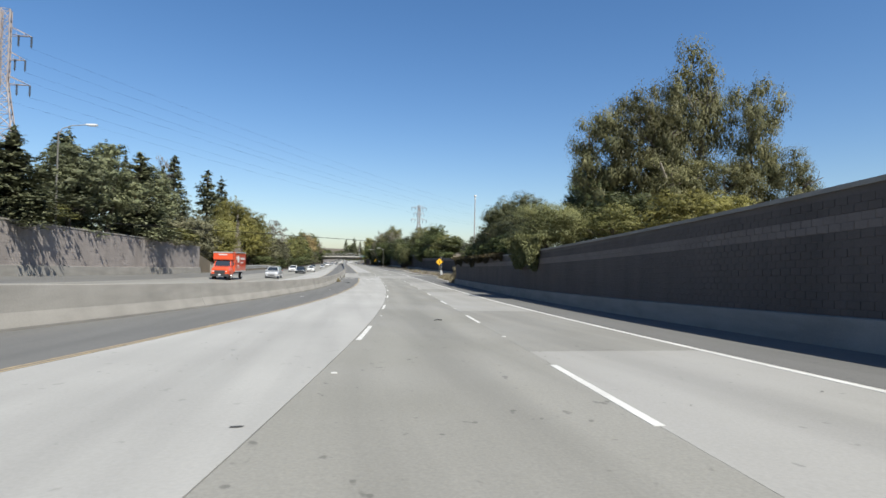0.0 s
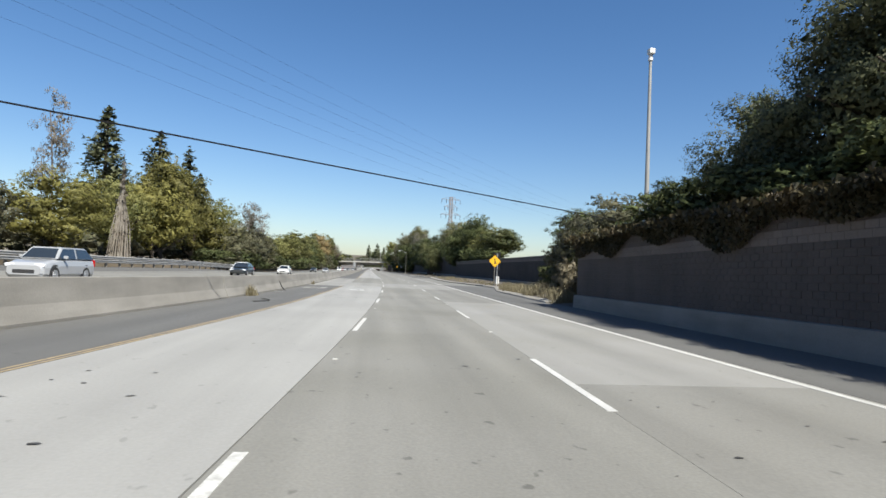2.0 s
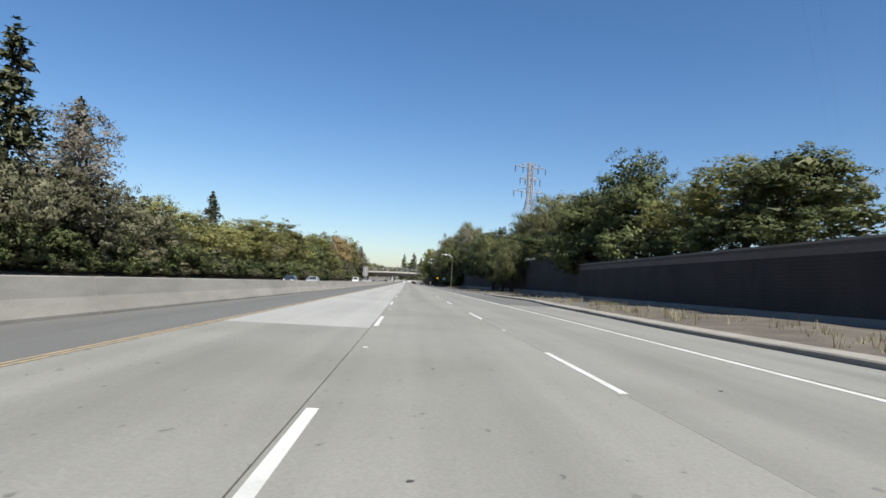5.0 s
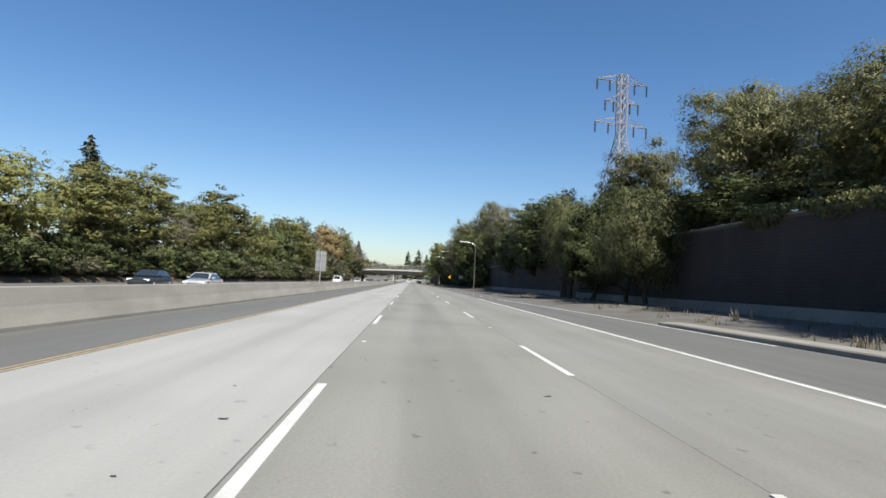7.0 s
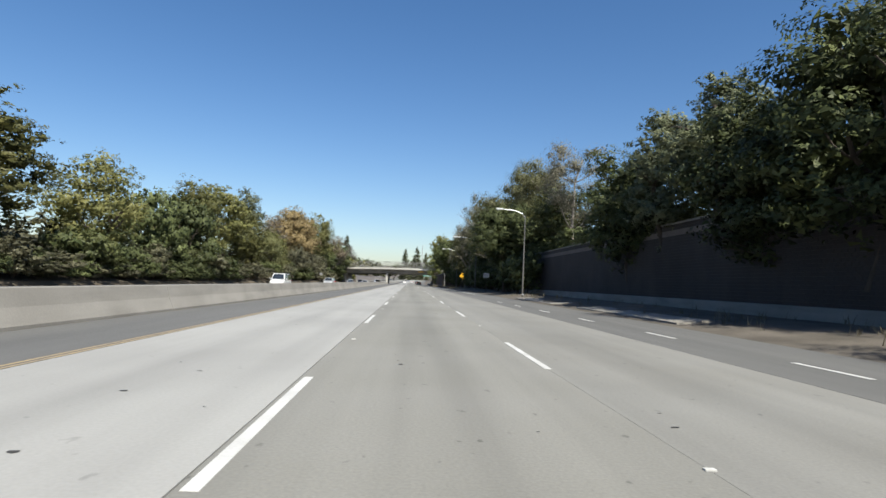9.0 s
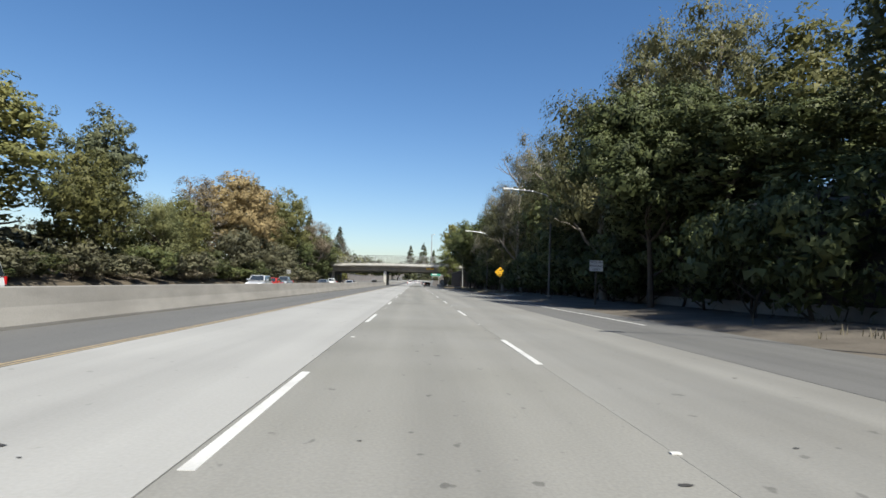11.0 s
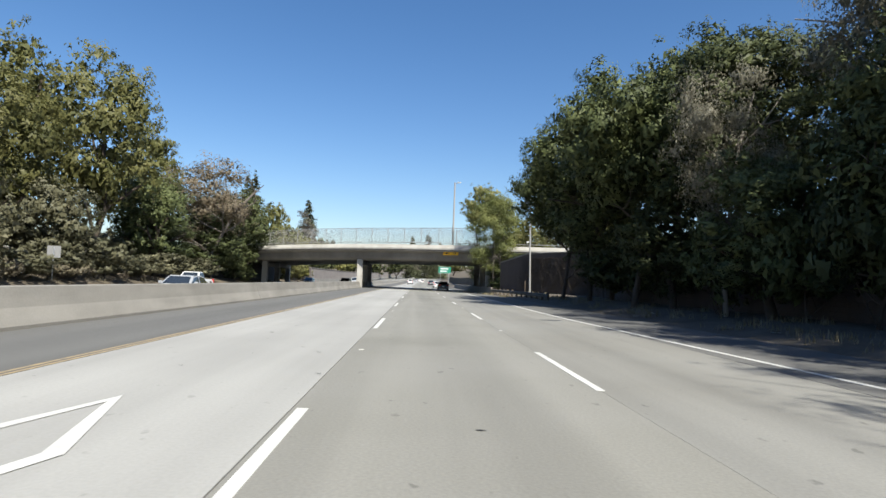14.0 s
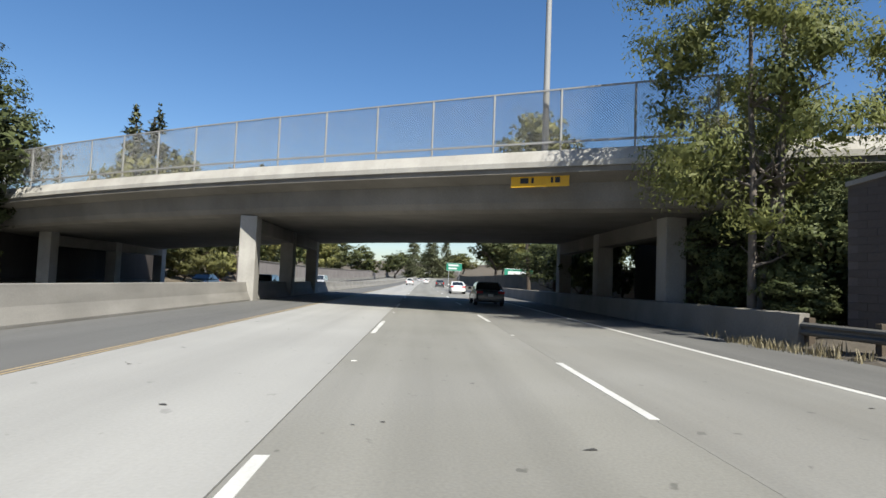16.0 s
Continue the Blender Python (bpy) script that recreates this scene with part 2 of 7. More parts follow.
M_SIGN_G = mat("sign_green", (0.015, 0.19, 0.12), 0.45, vary=0.04, bump=0)
M_SIGN_BACK = mat("sign_back_aluminium", (0.25, 0.25, 0.25), 0.5, 0.35, vary=0.06, bump=0)
M_ORANGE_SCRAP = mat("orange_plastic", (0.62, 0.13, 0.03), 0.6, vary=0.08, bump=0)
M_BLACK = mat("black_paint", (0.012, 0.012, 0.013), 0.5, vary=0.1, bump=0)
M_RUBBER = mat("tyre_rubber", (0.02, 0.02, 0.02), 0.85, vary=0.1, fine=40)
M_RIM = mat("alloy_rim", (0.55, 0.55, 0.56), 0.35, 0.8, vary=0.05, bump=0)
M_GLASS = glass_mat("car_glass")
M_LAMP = glass_mat("lamp_clear", (0.75, 0.76, 0.78))
M_TAIL = glass_mat("lamp_red", (0.45, 0.012, 0.012))
M_TRIM = mat("dark_plastic", (0.03, 0.03, 0.032), 0.6, vary=0.08, bump=0.05)
M_PLATE = mat("number_plate", (0.53, 0.538, 0.545), 0.5, vary=0.03, bump=0)
M_BARK = mat("bark_brown", (0.0752, 0.0576, 0.0426), 0.95, vary=0.2, big=1.5, fine=14, bump=0.6)
M_BARK_PALE = mat("bark_pale", (0.235, 0.211, 0.18), 0.85, vary=0.12, big=1.0, fine=8, bump=0.3, tint=(0.15, 0.125, 0.1))
M_BARK_GREY = mat("bark_grey", (0.165, 0.14, 0.12), 0.9, vary=0.15, big=1.2, fine=12, bump=0.4)
M_OAK = leaf_mat("leaf_oak", (0.0372, 0.0508, 0.0189), (0.0984, 0.105, 0.0392))
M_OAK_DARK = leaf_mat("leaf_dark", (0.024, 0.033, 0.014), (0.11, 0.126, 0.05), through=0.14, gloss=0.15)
M_EUC = leaf_mat("leaf_eucalyptus", (0.0643, 0.0711, 0.0338), (0.176, 0.166, 0.0778), through=0.34)
M_EUC_GREY = leaf_mat("leaf_grey", (0.11, 0.105, 0.0717), (0.237, 0.221, 0.165), 0.15, through=0.4)
M_BARE = leaf_mat("leaf_withered", (0.131, 0.115, 0.0906), (0.201, 0.18, 0.15), 0.15, through=0.35)
M_PEPPER = leaf_mat("leaf_pepper", (0.072, 0.082, 0.034), (0.19, 0.19, 0.082), through=0.34)
M_HEDGE = leaf_mat("leaf_hedge", (0.0372, 0.0446, 0.0203), (0.112, 0.115, 0.0575), 0.2)
M_OLIVE = leaf_mat("leaf_olive", (0.0524, 0.0552, 0.0309), (0.144, 0.135, 0.0803), 0.3)
M_ASH = leaf_mat("leaf_ash", (0.094, 0.114, 0.038), (0.206, 0.216, 0.075), through=0.42)
M_YG = leaf_mat("leaf_yellow_green", (0.0843, 0.0929, 0.0315), (0.213, 0.202, 0.073), through=0.36)
M_YELLOW = leaf_mat("leaf_yellow", (0.109, 0.105, 0.030), (0.217, 0.198, 0.060), through=0.34)
M_ORANGE = leaf_mat("leaf_orange", (0.171, 0.125, 0.0552), (0.301, 0.231, 0.115), 0.2, through=0.3)
M_BROWN = leaf_mat("leaf_brown", (0.143, 0.113, 0.0752), (0.238, 0.194, 0.132), 0.2, through=0.3)
M_CON = leaf_mat("needle_green", (0.058, 0.070, 0.038), (0.146, 0.154, 0.083))
M_PINE = leaf_mat("needle_pine", (0.0618, 0.0702, 0.0236), (0.169, 0.161, 0.0561), through=0.32)
M_GRASS = leaf_mat("grass_dry", (0.14, 0.118, 0.0652), (0.231, 0.201, 0.131), 0.15, 0.2)
M_WEED = leaf_mat("weed_grey", (0.11, 0.0953, 0.0602), (0.18, 0.155, 0.106), 0.15, 0.2)
M_IVY = leaf_mat("leaf_ivy", (0.0173, 0.0205, 0.00945), (0.0669, 0.0488, 0.0236), 0.2)


def car_paint(name, base):
    return mat(name, base, 0.3, 0.0, vary=0.02, big=2, fine=30, bump=0.0, coat=0.8)


P_WHITE = car_paint("car_paint_white", (0.58, 0.58, 0.573))
P_SILVER = car_paint("car_paint_silver", (0.312, 0.32, 0.335))
P_DARK = car_paint("car_paint_dark", (0.0186, 0.0246, 0.0297))
P_GREY = car_paint("car_paint_grey", (0.119, 0.127, 0.134))
P_RED = car_paint("car_paint_red", (0.409, 0.0261, 0.0149))
P_ORANGE = car_paint("truck_paint_orange_red", (0.506, 0.0632, 0.0186))


# ---- mesh helpers ----
def finish(bm, name, material, smooth=False):
    me = bpy.data.meshes.new(name)
    bmesh.ops.recalc_face_normals(bm, faces=bm.faces)
    bm.to_mesh(me)
    bm.free()
    if material:
        me.materials.append(material)
    if smooth:
        for p in me.polygons:
            p.use_smooth = True
    return me


def part(name, bm, material, parent=None, label="", smooth=False):
    ob = new(name, finish(bm, name, material, smooth))
    if parent:
        ob.parent = parent
    if label:
        tagged(ob, label)
    return ob


def raw(name, verts, faces, material, parent=None, label="", smooth=False):
    me = bpy.data.meshes.new(name)
    me.from_pydata(verts, [], faces)
    me.materials.append(material)
    if smooth:
        me.polygons.foreach_set("use_smooth", [True] * len(me.polygons))
    me.update()
    ob = new(name, me)
    if parent:
        ob.parent = parent
    if label:
        tagged(ob, label)
    return ob


def thing(name, label, category, m=None, group="", kind=""):
    ob = new(name)
    ob.empty_display_size = 0.3
    tagged(ob, label, category, group, kind)
    if m is not None:
        ob.matrix_world = m
    return ob


def add_box(bm, size, at=(0, 0, 0), m=None, bevel=0.0):
    r = bmesh.ops.create_cube(bm, size=1.0)
    vs = r["verts"]
    mm = Matrix.Translation(at) @ (m or Matrix()) @ Matrix.Diagonal((*size, 1))
    bmesh.ops.transform(bm, matrix=mm, verts=vs)
    if bevel:
        es = list({e for v in vs for e in v.link_edges})
        bmesh.ops.bevel(bm, geom=es, offset=bevel, segments=2, affect="EDGES", profile=0.7)


def add_cyl(bm, a, b, r0, r1=None, seg=8, caps=True):
    a, b = Vector(a), Vector(b)
    d = b - a
    r = bmesh.ops.create_cone(bm, cap_ends=caps, segments=seg, radius1=r0, radius2=r0 if r1 is None else r1, depth=d.length)
    q = Vector((0, 0, 1)).rotation_difference(d.normalized())
    bmesh.ops.transform(bm, matrix=Matrix.Translation((a + b) / 2) @ q.to_matrix().to_4x4(), verts=r["verts"])


def add_prism(bm, outline, y0, y1):
    """A flat outline of (x, z) points pushed from y0 to y1."""
    va = [bm.verts.new((x, y0, z)) for x, z in outline]
    vb = [bm.verts.new((x, y1, z)) for x, z in outline]
    k = len(outline)
    bm.faces.new(va)
    bm.faces.new(vb[::-1])
    for i in range(k):
        bm.faces.new((va[i], vb[i], vb[(i + 1) % k], va[(i + 1) % k]))


def steps(y0, y1, d):
    k = max(1, int(math.ceil((y1 - y0) / d)))
    return [y0 + (y1 - y0) * i / k for i in range(k + 1)]


def sweep(name, profile, y0, y1, material, d=4.0, kind="structure", label="", category="", smooth=False, wobble=0.0, parent=None):
    """A closed outline of (u, z) points, or a function of y that gives one, drawn along the road."""
    ys = steps(y0, y1, d)
    verts, faces, across = [], [], []
    k = 0
    for i, y in enumerate(ys):
        pr = profile(y) if callable(profile) else profile
        k = len(pr)
        for u, z in pr:
            across.append(u)
            verts.append(rp(u, y, z + (wobble * noise.noise(Vector((u * 0.7, y * 0.35, 3.1))) if wobble else 0)))
        if i:
            for j in range(k):
                a = (i - 1) * k + j
                b = (i - 1) * k + (j + 1) % k
                faces.append((a, b, b + k, a + k))
    faces.append(tuple(range(k - 1, -1, -1)))
    faces.append(tuple(range((len(ys) - 1) * k, len(ys) * k)))
    ob = raw(name, verts, faces, material, parent=parent, smooth=smooth)
    bm = bmesh.new()
    bm.from_mesh(ob.data)
    bmesh.ops.recalc_face_normals(bm, faces=bm.faces)
    bm.to_mesh(ob.data)
    bm.free()
    ob.data.attributes.new("across", "FLOAT", "POINT").data.foreach_set("value", across)
    tagged(ob, label, category, "", kind)
    return ob


def slab(name, u0, u1, y0, y1, material, z=0.0, t=0.12, d=4.0, **kw):
    fu0 = u0 if callable(u0) else (lambda y: u0)
    fu1 = u1 if callable(u1) else (lambda y: u1)
    fz = z if callable(z) else (lambda u, y: z)
    return sweep(name, lambda y: [(fu0(y), fz(fu0(y), y)), (fu1(y), fz(fu1(y), y)), (fu1(y), fz(fu1(y), y) - t), (fu0(y), fz(fu0(y), y) - t)], y0, y1, material, d, **kw)


def lettering(text, size, material, parent, m, name="lettering"):
    cu = bpy.data.curves.new(name, "FONT")
    cu.body, cu.size, cu.align_x, cu.align_y, cu.extrude = text, size, "CENTER", "CENTER", 0.002
    tmp = new("tmp_text", cu)
    dg = bpy.context.evaluated_depsgraph_get()
    me = bpy.data.meshes.new_from_object(tmp.evaluated_get(dg))
    bpy.data.objects.remove(tmp)
    me.materials.clear()
    me.materials.append(material)
    ob = new(name, me)
    ob.parent = parent
    ob.matrix_basis = m
    return ob


# ---- the ground: one sheet from horizon to horizon, stepped up behind the walls ----
WALL_U = ((-60, 9.5), (80, 9.5), (101, 19.5), (262, 19.5), (264, 18.0), (398, 18.0), (402, 15.5), (440, 15.5), (456.5, 17.6), (464.3, 13.5), (471.8, 9.95), (474, 13.5), (500, 17.0), (560, 14.0))
BEHIND = ((-60, 3.4), (80, 3.4), (90, 2.6), (100, 4.0), (200, 4.0), (205, 5.5), (400, 5.7), (402, 4.4), (464, 4.6), (471.8, 3.7), (480, 3.0), (530, 3.0))
FRONT = ((-60, -0.1), (80, -0.1), (84, 0.3), (91, 1.1), (100, 0.6), (110, 0.4), (330, 0.4), (475, 0.55), (500, 0.2))
PAVED = ((-60, 9.3), (80, 9.3), (84, 8.8), (105, 9.5), (118, 11.8), (128, 10.8), (140, 8.9), (156, 8.7), (180, 10.0), (192, 11.2), (206, 10.3), (220, 10.0), (330, 10.3), (400, 9.8), (440, 9.2), (468, 8.6), (560, 8.6))
LEFT_BEHIND = ((-60, 5.0), (74, 4.9), (84, 3.6), (97, 1.4), (120, 1.0))


def ground_row(y):
    w, b, f, e = (lerp_table(t, y) for t in (WALL_U, BEHIND, FRONT, PAVED))
    lb = lerp_table(LEFT_BEHIND, y)
    lo = opp_z(-28.8, y)
    left = [(-2500, lb + 4), (-400, lb + 3), (-150, lb + 2.2), (-80, lb + 2), (-52, lb + 1.5), (-42, lb + 0.7), (-34, lb + 0.15), (-29.5, lb if y < 97 else lo + 0.35), (-29.15, lo - 0.05), (-24, opp_z(-24, y) - 0.3), (-10.5, -0.3)]
    e2 = min(e - 0.1, w - 0.2)
    right = [(0, -0.3), (e2, -0.06), (e2 + (w - e2) * 0.3, -0.05 + (f + 0.05) * 0.45), (e2 + (w - e2) * 0.65, f * 0.85), (w + 0.1, f), (w + 0.4, b), (w + 4, b + 0.2), (w + 15, b + 0.6), (80, b + 0.8), (150, b + 0.8), (400, b + 1), (2500, b + 2)]
    return left + right


def build_ground():
    ys = [-400, -200, -120, -90] + steps(-60, 620, 4.0) + [660, 700, 760, 820, 900, 1000, 1150, 1400, 1900, 2600, 4200]
    verts, faces, mats = [], [], []
    k = 0
    for i, y in enumerate(ys):
        row = ground_row(y)
        k = len(row)
        for j, (u, z) in enumerate(row):
            near = 10 <= j <= 17 or j in (7, 8)
            bumpy = 0 if near and j not in (13, 14) else 0.25 if abs(u) < 90 else 1.5
            verts.append(rp(u, y, z + bumpy * noise.noise(Vector((u * 0.13, y * 0.11, 0.4)))))
        if i:
            for j in range(k - 1):
                a = (i - 1) * k + j
                faces.append((a, a + 1, a + 1 + k, a + k))
                mats.append((2 if 178 < y < 262 else 1) if 12 <= j <= 14 else 0)
    ob = raw("ground", verts, faces, M_SOIL)
    ob.data.materials.append(M_DIRT)
    ob.data.materials.append(M_VERGE)
    ob.data.polygons.foreach_set("material_index", mats)
    tagged(ob, "dry brown soil with leaf litter, banked up behind the walls", "ground", "", "structure")


build_ground()

# ---- carriageway ----
ROAD_END = 1050
slab("road_bed", lambda y: barrier_u(y) - 0.4, lambda y: lerp_table(PAVED, y) - 0.3, -60, ROAD_END, M_JOINT, z=-0.03, label="dark dirty joint bed under the freeway lanes", category="road")


def lane(name, u0, u1, pieces, label):
    for y0, y1, m in pieces:
        slab(name, u0, u1, y0, y1 - 0.012, m, label=label, category="road lane")


def yellow_u(y):
    return -lerp_table(((-60, 6.6), (12, 6.5), (30, 6.15), (60, 5.75), (75, 5.62), (104, 5.7), (139, 5.76), (300, 5.76), (470, 5.9)), y)


lane("road_lane_carpool", lambda y: yellow_u(y) + 0.1, -1.945, ((-60, 106, M_CONC_LIGHT), (106, 118, M_CONC_PATCH), (118, 150, M_CONC_MID), (150, ROAD_END, M_CONC_LIGHT)), "pale concrete carpool lane with faint grey wheel tracks")
lane("road_lane_middle", -1.928, 1.828, ((-60, 104, M_CONC_MID), (104, 118, M_CONC_PATCH), (118, ROAD_END, M_CONC_MID)), "worn grey concrete lane with pitted surface")
lane("road_lane_right", 1.832, 5.85, ((-60, 2, M_CONC_PATCH), (2, 18, M_CONC_THIRD), (18, 48, M_CONC_PATCH), (48, 56, M_CONC_THIRD), (56, 81, M_CONC_PATCH), (81, 104, M_CONC_THIRD), (104, 121, M_CONC_PATCH), (121, ROAD_END, M_CONC_THIRD)), "grey concrete lane with lighter replaced slabs")
lane("road_shoulder_left", lambda y: barrier_u(y) + 0.07, lambda y: yellow_u(y) + 0.085, ((-60, 104, M_ASPHALT), (104, 140, M_CONC_PATCH), (140, ROAD_END, M_ASPHALT)), "dark grey asphalt inner shoulder beside the barrier")
lane("road_shoulder_right", 5.87, lambda y: lerp_table(PAVED, y), ((-60, 122, M_ASPHALT), (122, 176, M_CONC_THIRD), (176, ROAD_END, M_ASPHALT)), "dark grey asphalt outer shoulder")
slab("road_patch", -8.3, -6.5, 95.6, 98.6, M_CONC_PATCH, z=0.004, label="pale rectangular patch in the asphalt shoulder", category="road patch")
slab("road_patch", -7.75, -6.95, 96.6, 97.5, M_ASPHALT, z=0.009, t=0.02, label="dark sunken cover within the pale patch", category="road patch")

# opposite carriageway
OPP_EDGE = -28.6
for i, (a, b, m) in enumerate(((-9.9, -12.6, M_ASPHALT), (-12.62, -16.2, M_CONC_LIGHT), (-16.22, -19.8, M_CONC_MID), (-19.82, -23.6, M_CONC_THIRD), (-23.62, OPP_EDGE, M_ASPHALT))):
    au = (lambda y: barrier_u(y) - 0.7) if i == 0 else (lambda y, a=a: a)
    slab("road_opposite", (lambda y, b=b: b), au, -60, ROAD_END, m, z=opp_z, label="lane of the opposite carriageway", category="road lane")

# ---- markings ----
def strip(name, u0, u1, y0, y1, m, z=0.004, parent=None, d=4.0, label=""):
    fu0 = u0 if callable(u0) else (lambda y: u0)
    fu1 = u1 if callable(u1) else (lambda y: u1)
    ys = steps(y0, y1, d)
    v, f = [], []
    for i, y in enumerate(ys):
        v += [rp(fu0(y), y, z), rp(fu1(y), y, z), rp(fu1(y), y, z - 0.004), rp(fu0(y), y, z - 0.004)]
        if i:
            a = 4 * i - 4
            f += [(a, a + 1, a + 5, a + 4), (a + 1, a + 2, a + 6, a + 5), (a + 3, a, a + 4, a + 7)]
    n = len(v)
    f += [(0, 3, 2, 1), (n - 4, n - 3, n - 2, n - 1)]
    return raw(name, v, f, m, parent, label)


marks_l = thing("lane_line", "white dashed line between carpool and middle lane", "road marking", kind="structure")
marks_r = thing("lane_line", "thin worn white dashed line between middle and right lane", "road marking", kind="structure")
marks_a = thing("lane_line", "short white dashes beside the joining lane", "road marking", kind="structure")
for k in range(-2, 60):
    yl, yr = 14.63 * k - 5.83, 14.63 * k
    worn = k < 7
    strip("dash", -1.885, -1.765, yl - 4.3, yl, M_PAINT_WORN if worn and k % 3 else M_PAINT_W, parent=marks_l)
    strip("dash", 1.83 - 0.06, 1.83 + 0.06, yr - 4.24, yr, M_PAINT_WORN if k % 4 == 1 else M_PAINT_W, parent=marks_r)
    # small raised reflectors beside the dashes
    for u, yy, par in ((-1.72, yl + 5.2, marks_l), (1.83, yr + 5.2, marks_r)):
        bm = bmesh.new()
        add_box(bm, (0.09, 0.06, 0.014), rp(u, yy, 0.007), bevel=0.004)
        part("reflector", bm, M_PAINT_WORN, par)
for k in range(7):
    y = 252 + 7.3 * k
    u = 7.75 - 0.14 * k
    strip("dash", u - 0.07, u + 0.07, y, y + 2.1, M_PAINT_W, parent=marks_a)


def edge_u(y):
    return lerp_table(((-60, 5.7), (246, 5.62), (330, 8.6), (367, 8.1), (383, 7.5), (406, 6.6), (424, 5.7), (1050, 5.7)), y)


for y0, y1 in ((-40, 116), (122.3, 246), (330, 640)):
    tagged(strip("edge_line", lambda y: edge_u(y) - 0.075, lambda y: edge_u(y) + 0.075, y0, y1, M_PAINT_W), "white edge line along the right lane", "road marking", "", "structure")
tagged(strip("edge_line", lambda y: lerp_table(((206, 10.0), (219, 9.7), (232, 9.0), (248, 7.75)), y) - 0.08, lambda y: lerp_table(((206, 10.0), (219, 9.7), (232, 9.0), (248, 7.75)), y) + 0.08, 208, 248, M_PAINT_W), "white line of the merging ramp", "road marking", "", "structure")
for y0, y1 in ((-40, 104), (139, 640)):
    for off in (-0.075, 0.05):
        tagged(strip("edge_line", lambda y: yellow_u(y) + off - 0.03, lambda y: yellow_u(y) + off + 0.03, y0, y1, M_PAINT_Y), "dull yellow edge line along the inner shoulder", "road marking", "", "structure")
for y0 in (-40, 140):
    tagged(strip("edge_line", -12.66, -12.54, y0, 560, M_PAINT_Y, z=0.17, d=8), "yellow edge line of the opposite carriageway", "road marking", "", "structure")


def diamond(y):
    """Long thin carpool diamond in outline."""
    v = []
    for s in (1.0, 0.72):
        v += [rp(-3.83 + a * s * 0.62, y + b * (1.0 if s == 1 else 0.84) * 2.1, 0.008) for a, b in ((0, -1), (1, 0), (0, 1), (-1, 0))]
    f = [(i, (i + 1) % 4, 4 + (i + 1) % 4, 4 + i) for i in range(4)]
    tagged(raw("carpool_diamond", v, f, M_PAINT_W), "faded white carpool diamond painted on concrete", "road marking", "", "structure")


for y in (95.2, 247.6, 402.05, 560):
    diamond(y)

# tar-filled cracks and dark drag marks
def crack(points, width=0.05, z=0.006, m=M_TAR):
    v, f = [], []
    for i, (u, y) in enumerate(points):
        a = Vector(points[max(0, i - 1)])
        b = Vector(points[min(len(points) - 1, i + 1)])
        d = (b - a).normalized()
        w = width * (0.35 + 0.4 * random.random())
        v += [rp(u - d.y * w / 2, y + d.x * w / 2, z), rp(u + d.y * w / 2, y - d.x * w / 2, z)]
        if i:
            f.append((2 * i - 2, 2 * i, 2 * i + 1, 2 * i - 1))
    tagged(raw("road_crack", v, f, m), "black tar-sealed crack in the concrete", "crack", "", "structure")


def wander(u0, y0, u1, y1, k=9, amp=0.08):
    return [(u0 + (u1 - u0) * i / k + random.uniform(-amp, amp) * (0 < i < k), y0 + (y1 - y0) * i / k + random.uniform(-amp, amp) * (0 < i < k)) for i in range(k + 1)]


rnd = random.Random(11)
random.seed(5)
loop = [(-4.05 + 1.0 * math.cos(a), 82.75 + 1.2 * math.sin(a)) for a in [0.5 + i * 0.45 for i in range(13)]]
crack(loop, 0.03)
crack(wander(-3.1, 82.9, -3.1, 81.6, 5), 0.05)
crack(wander(-3.1, 81.6, -4.9, 82.0, 6), 0.035)
crack(wander(-5.5, 86.7, -4.1, 84.0, 7), 0.05)
crack([(-1.04, 81.6), (-1.1, 82.67), (-0.75, 82.94), (0.24, 82.99), (0.85, 82.88), (1.0, 82.4), (0.95, 81.8)], 0.035)
crack(wander(0.2, 83.6, 1.6, 85.4, 6), 0.025)
crack(wander(2.7, 83.4, 3.6, 82.0, 5), 0.04)
crack([(-1.8, 347.9), (-1.3, 347.64), (-0.8, 347.14), (-0.45, 346.6), (-0.16, 346.1)], 0.035)
crack(wander(-5.4, 113.6, 5.6, 121.4, 16, 0.06), 0.025)
# scraps, leaves and pits scattered over the lanes, one loose layer
vs, fs = [], []
for k in range(900):
    y = rnd.uniform(-8, 480)
    u = rnd.choice((-3.7, -3.7, 0.0, 3.6)) + rnd.uniform(-1.7, 1.7)
    n, rr = 5, rnd.choice((0.012, 0.015, 0.015, 0.02, 0.025, 0.035))
    o = len(vs)
    az0 = rnd.uniform(0, 6.28)
    for j in range(n):
        q = rr * rnd.uniform(0.5, 1.3)
        vs.append(rp(u + q * 1.8 * math.cos(az0 + j * 6.283 / n), y + q * math.sin(az0 + j * 6.283 / n), 0.005 + 0.006 * rnd.random()))
    fs.append(tuple(range(o, o + n)))
tagged(raw("road_litter", vs, fs, M_TAR), "dark scraps, leaves and pits scattered over the concrete", "litter", "", "stuff")

# ---- median barrier ----
BAR_H = ((0, 1.18), (60, 1.08), (110, 1.0), (200, 0.84), (380, 0.9), (470, 0.95))


def bar_profile(y):
    u, h = barrier_u(y), lerp_table(BAR_H, y)
    return [(u, -0.05), (u, 0.07), (u - 0.17, 0.45), (u - 0.27, h - 0.02), (u - 0.29, h), (u - 0.43, h), (u - 0.45, h - 0.02), (u - 0.55, 0.45), (u - 0.72, 0.07), (u - 0.72, -0.3)]


